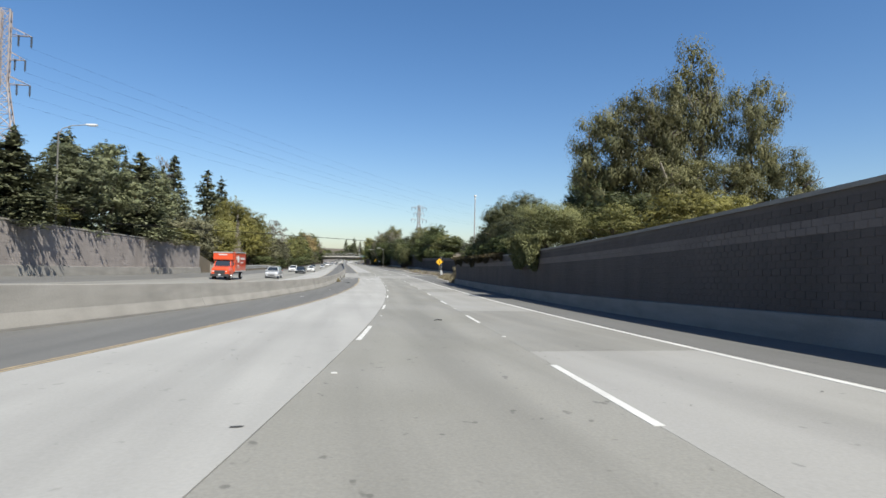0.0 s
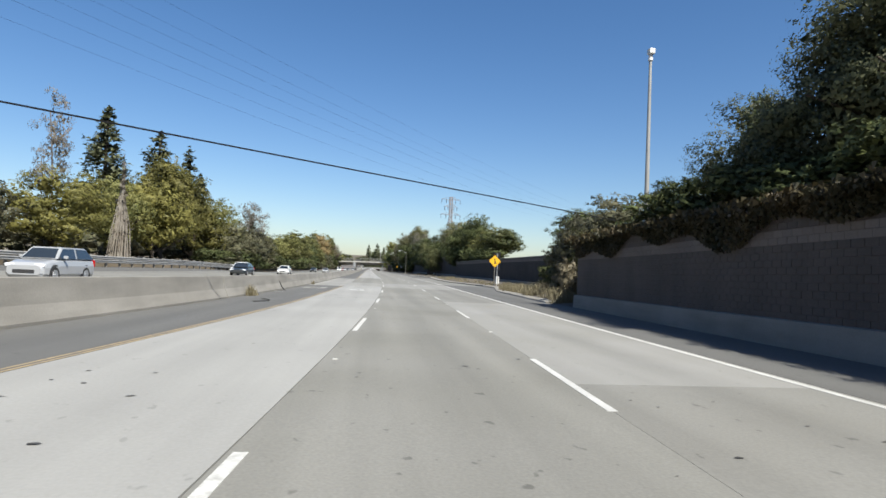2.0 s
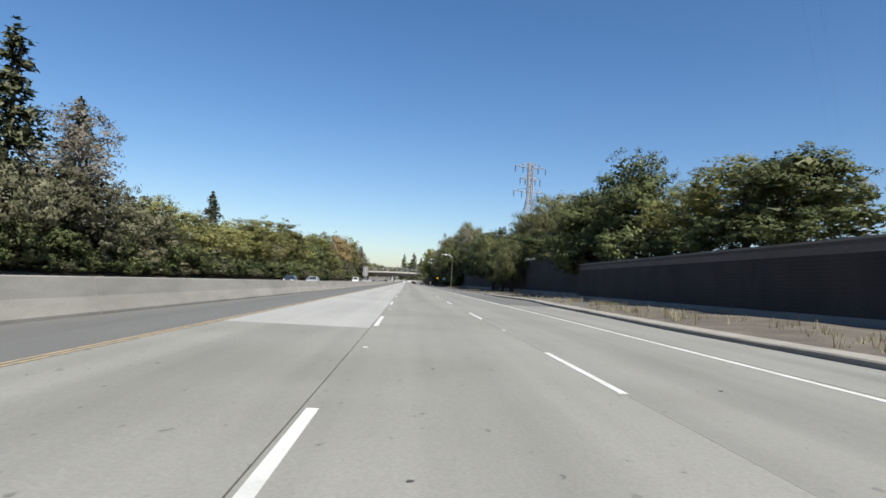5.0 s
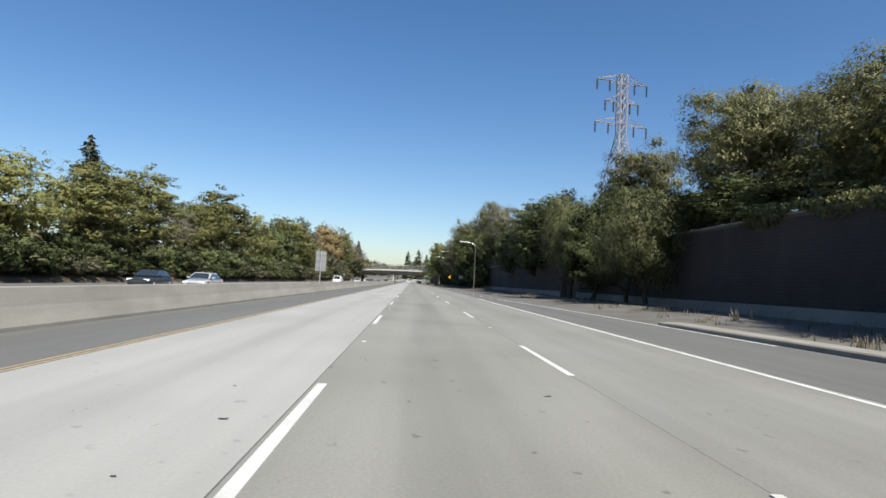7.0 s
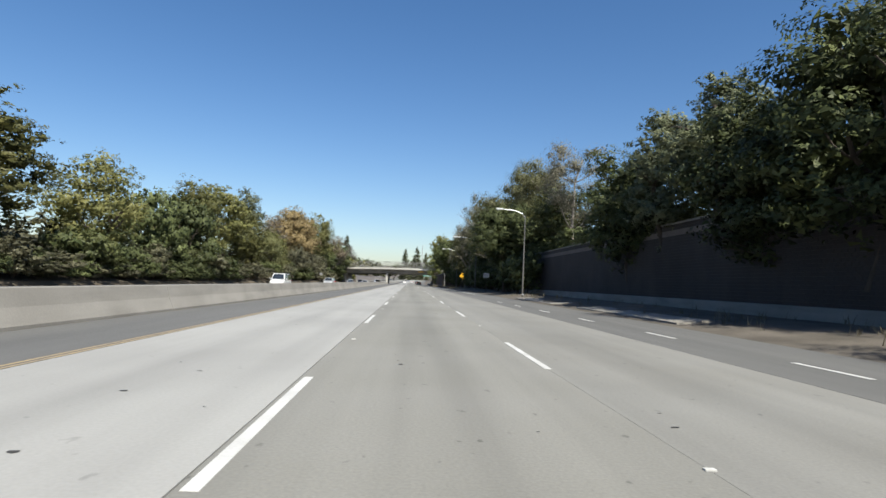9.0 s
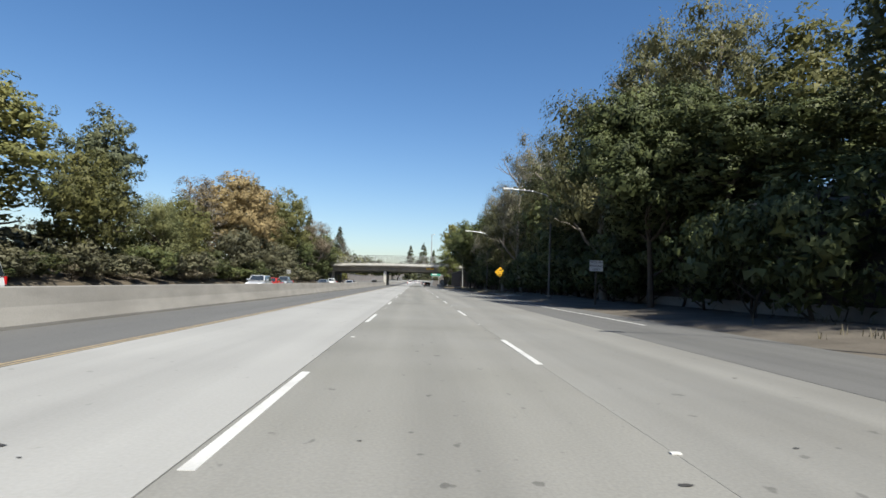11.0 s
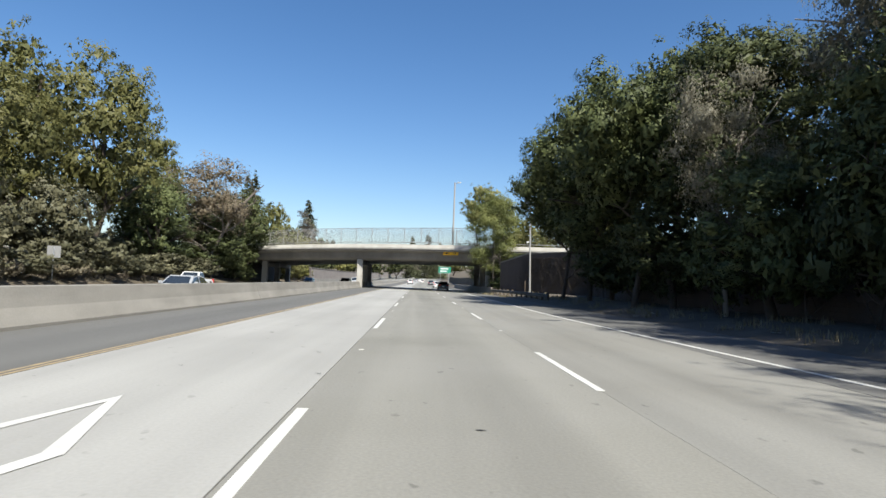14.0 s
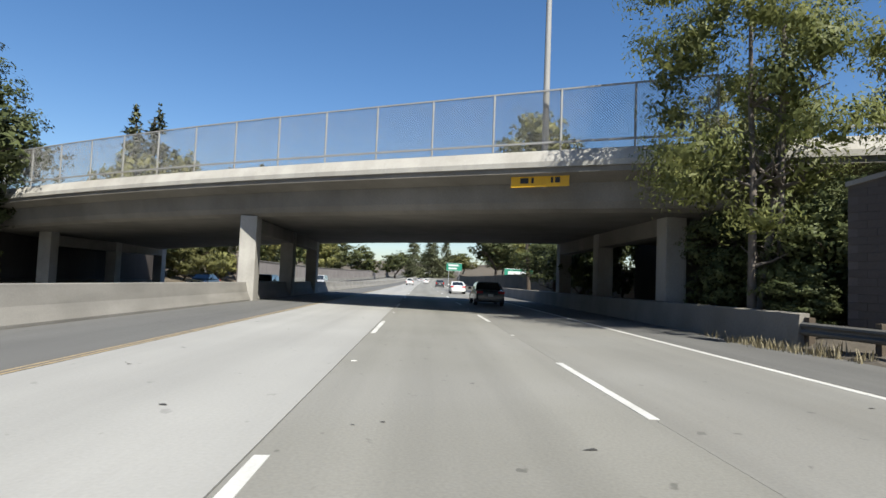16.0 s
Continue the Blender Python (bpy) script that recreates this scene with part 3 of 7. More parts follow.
barrier = thing("median_barrier", "weathered grey concrete safety barrier between the carriageways", "barrier", kind="structure")
edges_y = [-60, 20, 60, 77, 106, 150, 190, 230, 270, 310, 350, 390, 430, 470, 520, 600, 760, ROAD_END]
for a, b in zip(edges_y, edges_y[1:]):
    sweep("barrier_segment", bar_profile, a, b - (0.07 if b == 77 else 0.03), M_BARRIER, 4.0, kind="", parent=barrier)

# ---- walls of concrete block ----
def block_wall(name, u_of, y0, y1, z0, z_of, side, label, band=None, strip_top=0.0, mat_block=M_WALL, own=None, mat_cap=M_CURB, course=0.2, length=0.4, pitch=4.0, mat_core=M_MORTAR):
    """A wall beside the road. side: -1 for a face that looks to smaller u. own: the stretch whose blocks are objects."""
    parent = thing(name, label, "wall", kind="structure")
    th = 0.42
    back = -side * th
    sweep("wall_core", lambda y: [(u_of(y), z0(y) - 0.3), (u_of(y), z_of(y)), (u_of(y) + back, z_of(y)), (u_of(y) + back, z0(y) - 0.3)], y0, y1, mat_core, pitch, kind="", parent=parent)
    sweep("cap", lambda y: [(u_of(y) + side * 0.07, z_of(y)), (u_of(y) + side * 0.07, z_of(y) + 0.12), (u_of(y) + back - side * 0.05, z_of(y) + 0.12), (u_of(y) + back - side * 0.05, z_of(y))], y0, y1, mat_cap, pitch, kind="", parent=parent)
    if strip_top:
        sweep("footing", lambda y: [(u_of(y) + side * 0.24, z0(y) - 0.3), (u_of(y) + side * 0.19, z0(y) + strip_top), (u_of(y) + side * 0.02, z0(y) + strip_top + 0.02), (u_of(y), z0(y) - 0.3)], y0, y1, M_BARRIER, 4.0, kind="", parent=parent)
    verts, faces, mats = [], [], []
    shared = {}
    joint, proud, bev = 0.007, 0.012, 0.005
    kmax = int((max(z_of(y) - z0(y) for y in steps(y0, y1, 8.0)) - strip_top) / course)
    n = int((y1 - y0) / length)
    for c in range(kmax):
        zrel = strip_top + c * course
        is_band = band and band[0] <= zrel + course / 2 <= band[1]
        for i in range(n):
            ya = y0 + (i + 0.5 * (c % 2)) * length
            yb = ya + length - joint
            if yb > y1:
                continue
            ym = (ya + yb) / 2
            za = z0(ym) + zrel
            zb = za + course - joint
            if zb > z_of(ym) + 0.01:
                continue
            if own and own[0] <= ya < own[1]:
                key = bool(is_band)
                if key not in shared:
                    hw, hh = (length - joint) / 2, (course - joint) / 2
                    vv = [(0, -hw, -hh), (0, hw, -hh), (0, hw, hh), (0, -hw, hh)] + [(side * proud, s * (hw - bev), t * (hh - bev)) for s, t in ((-1, -1), (1, -1), (1, 1), (-1, 1))]
                    me = bpy.data.meshes.new("block")
                    me.from_pydata(vv, [], [(4, 5, 6, 7), (0, 1, 5, 4), (1, 2, 6, 5), (2, 3, 7, 6), (3, 0, 4, 7)])
                    me.materials.append(M_WALL_BAND if key else mat_block)
                    shared[key] = me
                turn = math.atan((u_of(ya) - u_of(yb)) / (yb - ya))
                b = new("block", shared[key])
                b.parent = parent
                b.matrix_basis = Matrix.Translation(rp(u_of(ym), ym, (za + zb) / 2)) @ Matrix.Rotation(heading(ym) + turn, 4, "Z") @ Matrix.Diagonal((1, 1 / math.cos(turn), 1, 1))
                continue
            o = len(verts)
            pr = side * (proud + 0.006 * math.sin(i * 12.9 + c * 4.1))
            pa, pb = rp(u_of(ya), ya, 0), rp(u_of(yb), yb, 0)
            zr = road_z(ym)
            verts += [(pa.x, ya, zr + za), (pb.x, yb, zr + za), (pb.x, yb, zr + zb), (pa.x, ya, zr + zb), (pa.x + pr, ya + bev, zr + za + bev), (pb.x + pr, yb - bev, zr + za + bev), (pb.x + pr, yb - bev, zr + zb - bev), (pa.x + pr, ya + bev, zr + zb - bev)]
            faces += [(o + 4, o + 5, o + 6, o + 7), (o, o + 1, o + 5, o + 4), (o + 1, o + 2, o + 6, o + 5), (o + 2, o + 3, o + 7, o + 6), (o + 3, o, o + 4, o + 7)]
            mats += [1 if is_band else 0] * 5
    ob = raw("blockwork", verts, faces, mat_block, parent)
    ob.data.materials.append(M_WALL_BAND)
    ob.data.polygons.foreach_set("material_index", mats)
    tagged(ob, "courses of rough concrete block", "", "", "stuff")
    return parent


def const(v):
    return lambda y: v


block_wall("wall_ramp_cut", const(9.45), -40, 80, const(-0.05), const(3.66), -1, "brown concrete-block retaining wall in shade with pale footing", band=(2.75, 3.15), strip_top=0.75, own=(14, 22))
# the next three walls carry their shade in the block colour
block_wall("wall_setback", const(19.4), 101, 203, const(0.25), const(4.35), -1, "brown concrete-block sound wall, coloured for shade, set back behind dry grass", band=(3.5, 3.9), strip_top=0.5, mat_block=M_WALL_SHADED, own=(118, 125))
block_wall("wall_tall", const(19.4), 203, 263, const(0.3), const(5.95), -1, "tall block wall coloured dark for shade, with creepers hanging over it", strip_top=0.7, mat_block=M_WALL_SHADED, own=(226, 230.5))
block_wall("wall_tall_second", const(17.9), 263, 398, const(0.3), const(6.2), -1, "tall brown block wall with a lighter top course", band=(5.2, 5.5), strip_top=0.7, mat_block=M_WALL_SHADED, own=(300, 304.5))
BRIDGE_WALL = ((400, 15.4), (440, 15.4), (456.5, 17.5), (464.3, 13.4), (471.8, 9.85))


def bridge_wall_u(y):
    return lerp_table(BRIDGE_WALL, y)


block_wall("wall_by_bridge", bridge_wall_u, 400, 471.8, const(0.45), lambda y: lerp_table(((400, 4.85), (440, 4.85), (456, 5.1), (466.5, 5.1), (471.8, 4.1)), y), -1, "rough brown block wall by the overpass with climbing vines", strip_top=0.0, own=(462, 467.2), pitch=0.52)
block_wall("wall_opposite", const(-29.1), -40, 82, lambda y: opp_z(-29, y), lambda y: lerp_table(((-40, 5.3), (70, 5.1), (82, 4.7)), y), 1, "sunlit grey-brown retaining wall streaked with tree shadows", strip_top=0.75, mat_block=M_WALL_LEFT, mat_core=M_WALL_LEFT)
block_wall("wall_beyond_bridge", lambda y: -27.5 + lerp_table(((540, 0), (900, 4)), y), 545, 960, const(0.3), const(3.6), 1, "pale sunlit retaining wall beyond the overpass", strip_top=0.6, mat_block=M_WALL_LEFT, course=0.4, length=0.8)

# kerb and walk beside the ramp
KERB = ((118, 11.9), (128, 10.8), (140, 8.9), (156, 8.7), (180, 10.0), (192, 11.2), (206, 10.3), (216, 9.9))
sweep("kerb", lambda y: [(lerp_table(KERB, y), -0.05), (lerp_table(KERB, y), 0.12), (lerp_table(KERB, y) + 0.04, 0.16), (lerp_table(KERB, y) + 1.0, 0.18), (lerp_table(KERB, y) + 1.0, -0.05)], 118, 216, M_CURB, 2.0, label="chipped pale concrete kerb with gritty top", category="kerb", wobble=0.03)
for y0, y1, u in ((274, 289, 11.0), (296, 312, 11.0), (376, 392, 10.6)):
    sweep("gutter_apron", [(u, 0.0), (u, 0.1), (u + 1.7, 0.24), (u + 1.7, 0.0)], y0, y1, M_CURB, 2.0, label="pale cracked concrete apron on the verge", category="apron", wobble=0.05)

# ---- overpass ----
BR_Y = 482.0
BR_LIFT = -0.72
BR_ANG = math.atan2(-0.5, 1.0)
BR = Matrix.Translation(rp(0, BR_Y, BR_LIFT)) @ Matrix.Rotation(BR_ANG, 4, "Z")
BR_COS = math.cos(BR_ANG)
bridge = thing("overpass", "pale concrete box-girder road overpass on square columns", "bridge", BR, kind="structure")


def camber(x):
    return (-0.0008 if x < -6 else -0.00035) * (x + 6) ** 2


def beam(name, outline, x0, x1, m, parent, d=4.0, label=""):
    """An outline of (y, z) points drawn along the bridge, following its slight hump."""
    xs = steps(x0, x1, d)
    v, f = [], []
    k = len(outline)
    for i, x in enumerate(xs):
        v += [(x, a, b + camber(x)) for a, b in outline]
        if i:
            for j in range(k):
                p, q = (i - 1) * k + j, (i - 1) * k + (j + 1) % k
                f.append((p, q, q + k, p + k))
    f += [tuple(range(k - 1, -1, -1)), tuple(range((len(xs) - 1) * k, len(xs) * k))]
    ob = raw(name, v, f, m, parent, label)
    bm = bmesh.new()
    bm.from_mesh(ob.data)
    bmesh.ops.recalc_face_normals(bm, faces=bm.faces)
    bm.to_mesh(ob.data)
    bm.free()
    return ob


X0, X1 = -70, 46
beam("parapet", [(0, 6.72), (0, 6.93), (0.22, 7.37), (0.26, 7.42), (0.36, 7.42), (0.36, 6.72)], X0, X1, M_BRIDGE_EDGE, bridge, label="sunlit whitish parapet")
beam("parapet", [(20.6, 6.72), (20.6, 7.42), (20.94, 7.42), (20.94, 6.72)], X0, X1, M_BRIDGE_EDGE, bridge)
# deck and girder take the concrete that has the underside's shade in its colour
beam("deck", [(0.1, 6.5), (0.1, 6.716), (20.7, 6.716), (20.7, 6.5), (20.1, 6.25), (0.84, 6.25)], X0, X1, M_BRIDGE_SHADED, bridge)
beam("girder", [(0.95, 6.246), (1.12, 5.5), (1.28, 5.24), (1.6, 5.1), (19.3, 5.1), (19.66, 5.24), (19.82, 5.5), (20.0, 6.246)], X0 + 28, X1 - 22, M_BRIDGE_SHADED, bridge, label="grey soffit darkened for shade, with water stains")
beam("top_rail", [(0.12, 7.66), (0.12, 7.74), (0.2, 7.74), (0.2, 7.66)], X0, X1, M_STEEL_PALE, bridge)
INV = BR.inverted()


def on_bridge(u, y, z):
    return INV @ rp(u, y, z)


for u, ya in ((-9.72, 488.8), (-27.3, 500.4), (9.5, 481.2)):
    for k in range(3):
        bm = bmesh.new()
        p = on_bridge(u, ya + 8.9 * k, 0)
        turn = Matrix.Rotation(-BR_ANG, 4, "Z")
        add_box(bm, (0.86, 0.95, 6.1), (p.x, p.y, 2.1 + camber(p.x)), m=turn, bevel=0.06)
        part("column", bm, M_COLUMN, bridge)
    bm = bmesh.new()
    p = on_bridge(u, ya + 9.2, 0)
    add_box(bm, (0.8, 18.4, 0.75), (p.x, p.y, 4.72 + camber(p.x)), m=Matrix.Rotation(-BR_ANG, 4, "Z"), bevel=0.04)
    part("cap_beam", bm, M_BRIDGE_SHADED, bridge)
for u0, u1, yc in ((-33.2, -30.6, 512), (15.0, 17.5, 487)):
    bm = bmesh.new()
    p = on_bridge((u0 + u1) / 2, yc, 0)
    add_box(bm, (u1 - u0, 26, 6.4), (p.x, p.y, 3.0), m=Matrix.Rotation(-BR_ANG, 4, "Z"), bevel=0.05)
    # the shade under the deck is put into the abutment's colour
    part("abutment", bm, M_WALL_SHADED, bridge, "stained concrete abutment with the deck's shade in its colour")
# chain-link fence on the near side
fence = thing("bridge_fence", "tall chain-link fence with pale steel posts on the overpass", "fence", BR, kind="structure")
FX0, FX1, FH = -37.0, 10.5, 2.45
for x in steps(FX0, FX1, 2.95):
    bm = bmesh.new()
    add_cyl(bm, (x, 0.42, 6.72 + camber(x)), (x, 0.42, 7.42 + FH + camber(x)), 0.045, seg=8)
    part("fence_post", bm, M_STEEL_PALE, fence)
verts, faces = [], []


def add_wire(a, b, r=0.006):
    o = len(verts)
    a, b = Vector(a), Vector(b)
    for p in (a, b):
        verts.extend([(p.x - r, p.y, p.z), (p.x + r, p.y, p.z), (p.x, p.y - r, p.z), (p.x, p.y + r, p.z)])
    faces.extend([(o, o + 1, o + 5, o + 4), (o + 2, o + 3, o + 7, o + 6)])


x = FX0 - FH
while x < FX1:
    for s in (0, 1):
        a, b = max(x, FX0), min(x + FH, FX1)
        if b > a:
            za, zb = (a - x) if s == 0 else FH - (a - x), (b - x) if s == 0 else FH - (b - x)
            add_wire((a, 0.42, 7.42 + za + camber(a)), (b, 0.42, 7.42 + zb + camber(b)), 0.011)
    x += 0.11
raw("fence_mesh", verts, faces, M_STEEL_PALE, fence, "woven wire mesh")
beam("fence_rail", [(0.39, 7.42 + FH - 0.03), (0.39, 7.42 + FH + 0.03), (0.45, 7.42 + FH + 0.03), (0.45, 7.42 + FH - 0.03)], FX0, FX1, M_STEEL_PALE, fence)
# low wall under the right end of the overpass, its shade put into the colour
sweep("low_wall", [(8.62, -0.1), (8.7, 0.9), (8.95, 0.93), (9.0, -0.1)], 471.9, 545, M_BRIDGE_SHADED, 4.0, label="low stained concrete wall along the shoulder, darkened for shade", category="wall")

# pale gritty strip along the ramp's edge
sweep("grit_strip", lambda y: [(lerp_table(PAVED, y) - 0.1, 0.0), (lerp_table(PAVED, y) - 0.05, 0.1), (lerp_table(PAVED, y) + 0.45, 0.2), (lerp_table(PAVED, y) + 0.8, 0.1)], 84, 123, M_CURB, 2.0, label="pale gritty concrete strip along the ramp edge", category="kerb", wobble=0.06)


# ---- trees ----
def rot_frames(d):
    """Two unit vectors across each direction of d."""
    up = np.where(np.abs(d[:, 2:3]) > 0.9, np.array([[1.0, 0, 0]]), np.array([[0, 0, 1.0]]))
    a = np.cross(d, up)
    a /= np.linalg.norm(a, axis=1, keepdims=True) + 1e-9
    return a, np.cross(d, a)


def leaf_cards(centres, along, across, length, width):
    """One pointed leaf spray, a triangle, at each centre."""
    k = len(centres)
    v = np.empty((k, 3, 3))
    la, wa = along * length[:, None], across * width[:, None]
    v[:, 0] = centres - la * 0.7 - wa
    v[:, 1] = centres - la * 0.7 + wa
    v[:, 2] = centres + la
    f = np.arange(3 * k).reshape(k, 3)[:, ::-1]
    return v.reshape(-1, 3), f


def mesh_np(name, v, f, material, face=None):
    """A mesh of leaf cards. face: the way in which each card's clump looks, for its shading."""
    me = bpy.data.meshes.new(name)
    me.vertices.add(len(v))
    me.vertices.foreach_set("co", np.ascontiguousarray(v, dtype=np.float32).ravel())
    k = f.shape[1]
    me.loops.add(f.size)
    me.loops.foreach_set("vertex_index", f.astype(np.int32).ravel())
    me.polygons.add(len(f))
    me.polygons.foreach_set("loop_start", np.arange(0, f.size, k, dtype=np.int32))
    me.update(calc_edges=True)
    me.materials.append(material)
    if face is not None:
        me.polygons.foreach_set("use_smooth", np.ones(len(f), dtype=bool))
        face = face / (np.linalg.norm(face, axis=1, keepdims=True) + 1e-9)
        me.normals_split_custom_set_from_vertices(np.repeat(face, k, axis=0).tolist())
    return me


def branch_mesh(rng, name, h, r, spread, limbs, material, top=0.75, lean=0.0, first=0.25, seg=7, stems=1, wig=0.16):
    """A tapered trunk with forking limbs."""
    bm = bmesh.new()

    def run(p, d, length, rad, depth):
        n = 4
        pts = [p]
        for i in range(n):
            d = (d + Vector(rng.normal(0, wig if depth == 0 else 0.16, 3))).normalized()
            if depth:
                d = (d + Vector((0, 0, 0.05))).normalized()
            p = p + d * (length / n)
            pts.append(p)
        for i in range(n):
            add_cyl(bm, pts[i], pts[i + 1], rad * (1 - 0.62 * i / n), rad * (1 - 0.62 * (i + 1) / n), seg if depth == 0 else 5, caps=False)
        if depth < 2:
            for j in range(limbs if depth == 0 else 2):
                t = first + (1 - first) * (j + 0.6) / limbs if depth == 0 else rng.uniform(0.4, 0.9)
                q = pts[min(n - 1, int(t * n))]
                az = rng.uniform(0, 6.283)
                dd = Vector((math.cos(az), math.sin(az), rng.uniform(0.25, 0.9))).normalized()
                run(q, dd, spread * rng.uniform(0.5, 0.95) * (1 if depth == 0 else 0.6), rad * (0.5 if depth == 0 else 0.42), depth + 1)

    for s in range(stems):
        az = rng.uniform(0, 6.283)
        base = Vector((0.25 * s * math.cos(az), 0.25 * s * math.sin(az), -0.4))
        d0 = Vector((lean * math.cos(az), lean * math.sin(az), 1)).normalized()
        run(base, d0, h * top, r, 0)
    return finish(bm, name, material, True)


def broad_crown(rng, h, r, low, leaf, count, blobs, material, droop=0.0, open_=0.0, flat=1.0, name="crown", pointy=0.0, heart=0.7, tight=0.0):
    """A crown of leaf sprays gathered in uneven clumps. low: where the leaves begin, as a part of the height."""
    c_z, a_z = h * (1 + low) / 2, h * (1 - low) / 2
    cs, rs = [], []
    for i in range(blobs):
        while True:
            p = rng.uniform(-1, 1, 3)
            rad = np.linalg.norm(p)
            if rad < 1 and rad > 0.25:
                break
        p = p / rad * (0.42 + 0.5 * rng.random())
        narrow = 1 - pointy * max(0.0, p[2]) * 0.8
        size = rng.uniform(0.29, 0.49) * (1 - open_ * 0.35) * (1 - 0.3 * tight)
        cs.append((p[0] * r * narrow * (1 - size * 0.4), p[1] * r * narrow * (1 - size * 0.4), c_z + p[2] * a_z * (1 - size * 0.35)))
        rs.append((r * size, r * size, min(r, a_z) * size * flat))
    cs, rs = np.array(cs), np.array(rs)
    wts = rs[:, 0] ** 2 / (rs[:, 0] ** 2).sum()

    def unit(k):
        q = rng.normal(size=(k, 3))
        return q / np.linalg.norm(q, axis=1, keepdims=True)

    # tufts on the outside of the clumps; those that another clump swallows are left out
    nt = max(80, count // 24)
    tp = rng.choice(blobs, nt * 2, p=wts)
    td = unit(nt * 2)
    td[:, 2] = np.where(td[:, 2] < -0.3, -td[:, 2] * 0.5, td[:, 2])
    tc = cs[tp] + td * rs[tp] * rng.uniform(0.78 + 0.1 * tight, 1.08 - 0.06 * tight, nt * 2)[:, None]
    depth = np.sqrt((((tc[:, None] - cs[None]) / rs[None]) ** 2).sum(2)).min(1)
    keep = np.argsort(-depth + rng.random(nt * 2) * 0.25)[:nt]
    tp, td, tc = tp[keep], td[keep], tc[keep]
    tr = r * rng.uniform(0.06, 0.14, nt) * (1 + 0.3 * open_) * (1 - 0.4 * tight)
    # leaves of the tufts, then larger ones filling the clumps' hearts
    inner_n = int(count * (0.14 + 0.2 * heart))
    fine_n = count - inner_n
    tw = tr ** 2 / (tr ** 2).sum()
    pick = rng.choice(nt, fine_n, p=tw)
    e = unit(fine_n)
    q = e * (tr[pick] * rng.random(fine_n) ** 0.45)[:, None] * np.array([1, 1, 0.88 + 0.5 * droop])
    stray = rng.random(fine_n) < 0.03 * (1 - tight)
    q[stray] *= 1.4
    pts = tc[pick] + q
    if droop:
        pts[:, 2] -= droop * rng.random(fine_n) ** 2 * r * 0.2
    look_to = 0.6 * e + (0.65 + 0.5 * tight) * td[pick]
    ip = rng.choice(blobs, inner_n, p=wts)
    idr = unit(inner_n)
    ipts = cs[ip] + idr * rs[ip] * rng.uniform(0.2, 0.66, inner_n)[:, None]
    pts = np.concatenate([pts, ipts])
    look_to = np.concatenate([look_to, idr])
    look_to += 0.4 * (pts - np.array([0, 0, c_z])) / np.array([r, r, a_z])
    pts[:, 2] = np.maximum(pts[:, 2], 0.12)
    nrm = look_to + rng.normal(0, 0.5, pts.shape)
    nrm /= np.linalg.norm(nrm, axis=1, keepdims=True)
    rnd_v = rng.normal(size=pts.shape)
    rnd_v[:, 2] -= 0.3 + droop * 2.5
    along = rnd_v - nrm * np.sum(rnd_v * nrm, 1, keepdims=True)
    along /= np.linalg.norm(along, axis=1, keepdims=True) + 1e-9
    across = np.cross(nrm, along)
    ln = leaf * rng.uniform(0.4, 0.92, count)
    ln[fine_n:] *= 2.0
    v, f = leaf_cards(pts, along, across, ln, ln * (0.5 if not droop else 0.34))
    return mesh_np(name, v, f, material, look_to + 0.1 * nrm)


def cone_crown(rng, h, r, leaf, count, material, low=0.12, ragged=0.25, name="crown"):
    """A conifer: boughs of uneven length round a pointed stem, each a drooping clump of needle sprays."""
    bough = []
    for i in range(int(h * 9)):
        t = rng.random() ** 1.15
        rr = r * (0.05 + 0.95 * (1 - t) ** 0.8) * (1 + rng.normal(0, ragged)) * rng.uniform(0.65, 1.05)
        bough.append((h * (low + (1 - low) * t), max(0.12, rr), rng.uniform(0, 6.283)))
    bough = np.array(bough)
    wts = bough[:, 1] ** 1.4 + 0.12
    pick = rng.choice(len(bough), count, p=wts / wts.sum())
    s = rng.random(count) ** 0.55
    bz, br, ba = bough[pick].T
    rad = br * s
    thick = (0.06 + 0.16 * br * s)[:, None]
    pts = np.stack([rad * np.cos(ba), rad * np.sin(ba), bz - 0.16 * rad], 1)
    off = rng.normal(0, 1, pts.shape)
    pts += off * thick
    along = np.stack([np.cos(ba), np.sin(ba), np.full(count, -0.15)], 1) + rng.normal(0, 0.55, (count, 3))
    along /= np.linalg.norm(along, axis=1, keepdims=True)
    a, b = rot_frames(along)
    ang = rng.uniform(0, 6.283, count)[:, None]
    across = a * np.cos(ang) + b * np.sin(ang)
    ln = leaf * rng.uniform(0.6, 1.3, count)
    v, f = leaf_cards(pts, along, across, ln, ln * 0.5)
    out = np.stack([np.cos(ba), np.sin(ba), np.full(count, 0.5)], 1)
    return mesh_np(name, v, f, material, out + 0.35 * off)


RNG = np.random.default_rng(7)
PROTO = {}


def kind_of(key, h, r, crown_fn, trunk_fn, variants=2):
    PROTO[key] = [(h, r, trunk_fn(), crown_fn()) for _ in range(variants)]


kind_of("oak", 12, 5.0, lambda: broad_crown(RNG, 12, 5.0, 0.10, 0.23, 9500, 62, M_OAK, heart=0.95, tight=0.5), lambda: branch_mesh(RNG, "trunk", 12, 0.32, 4.2, 6, M_BARK, top=0.6), 3)
kind_of("hedge", 11, 4.5, lambda: broad_crown(RNG, 11, 4.5, 0.0, 0.14, 23000, 64, M_HEDGE, heart=0.9, tight=0.5), lambda: branch_mesh(RNG, "trunk", 11, 0.24, 3.6, 6, M_BARK, top=0.55), 2)
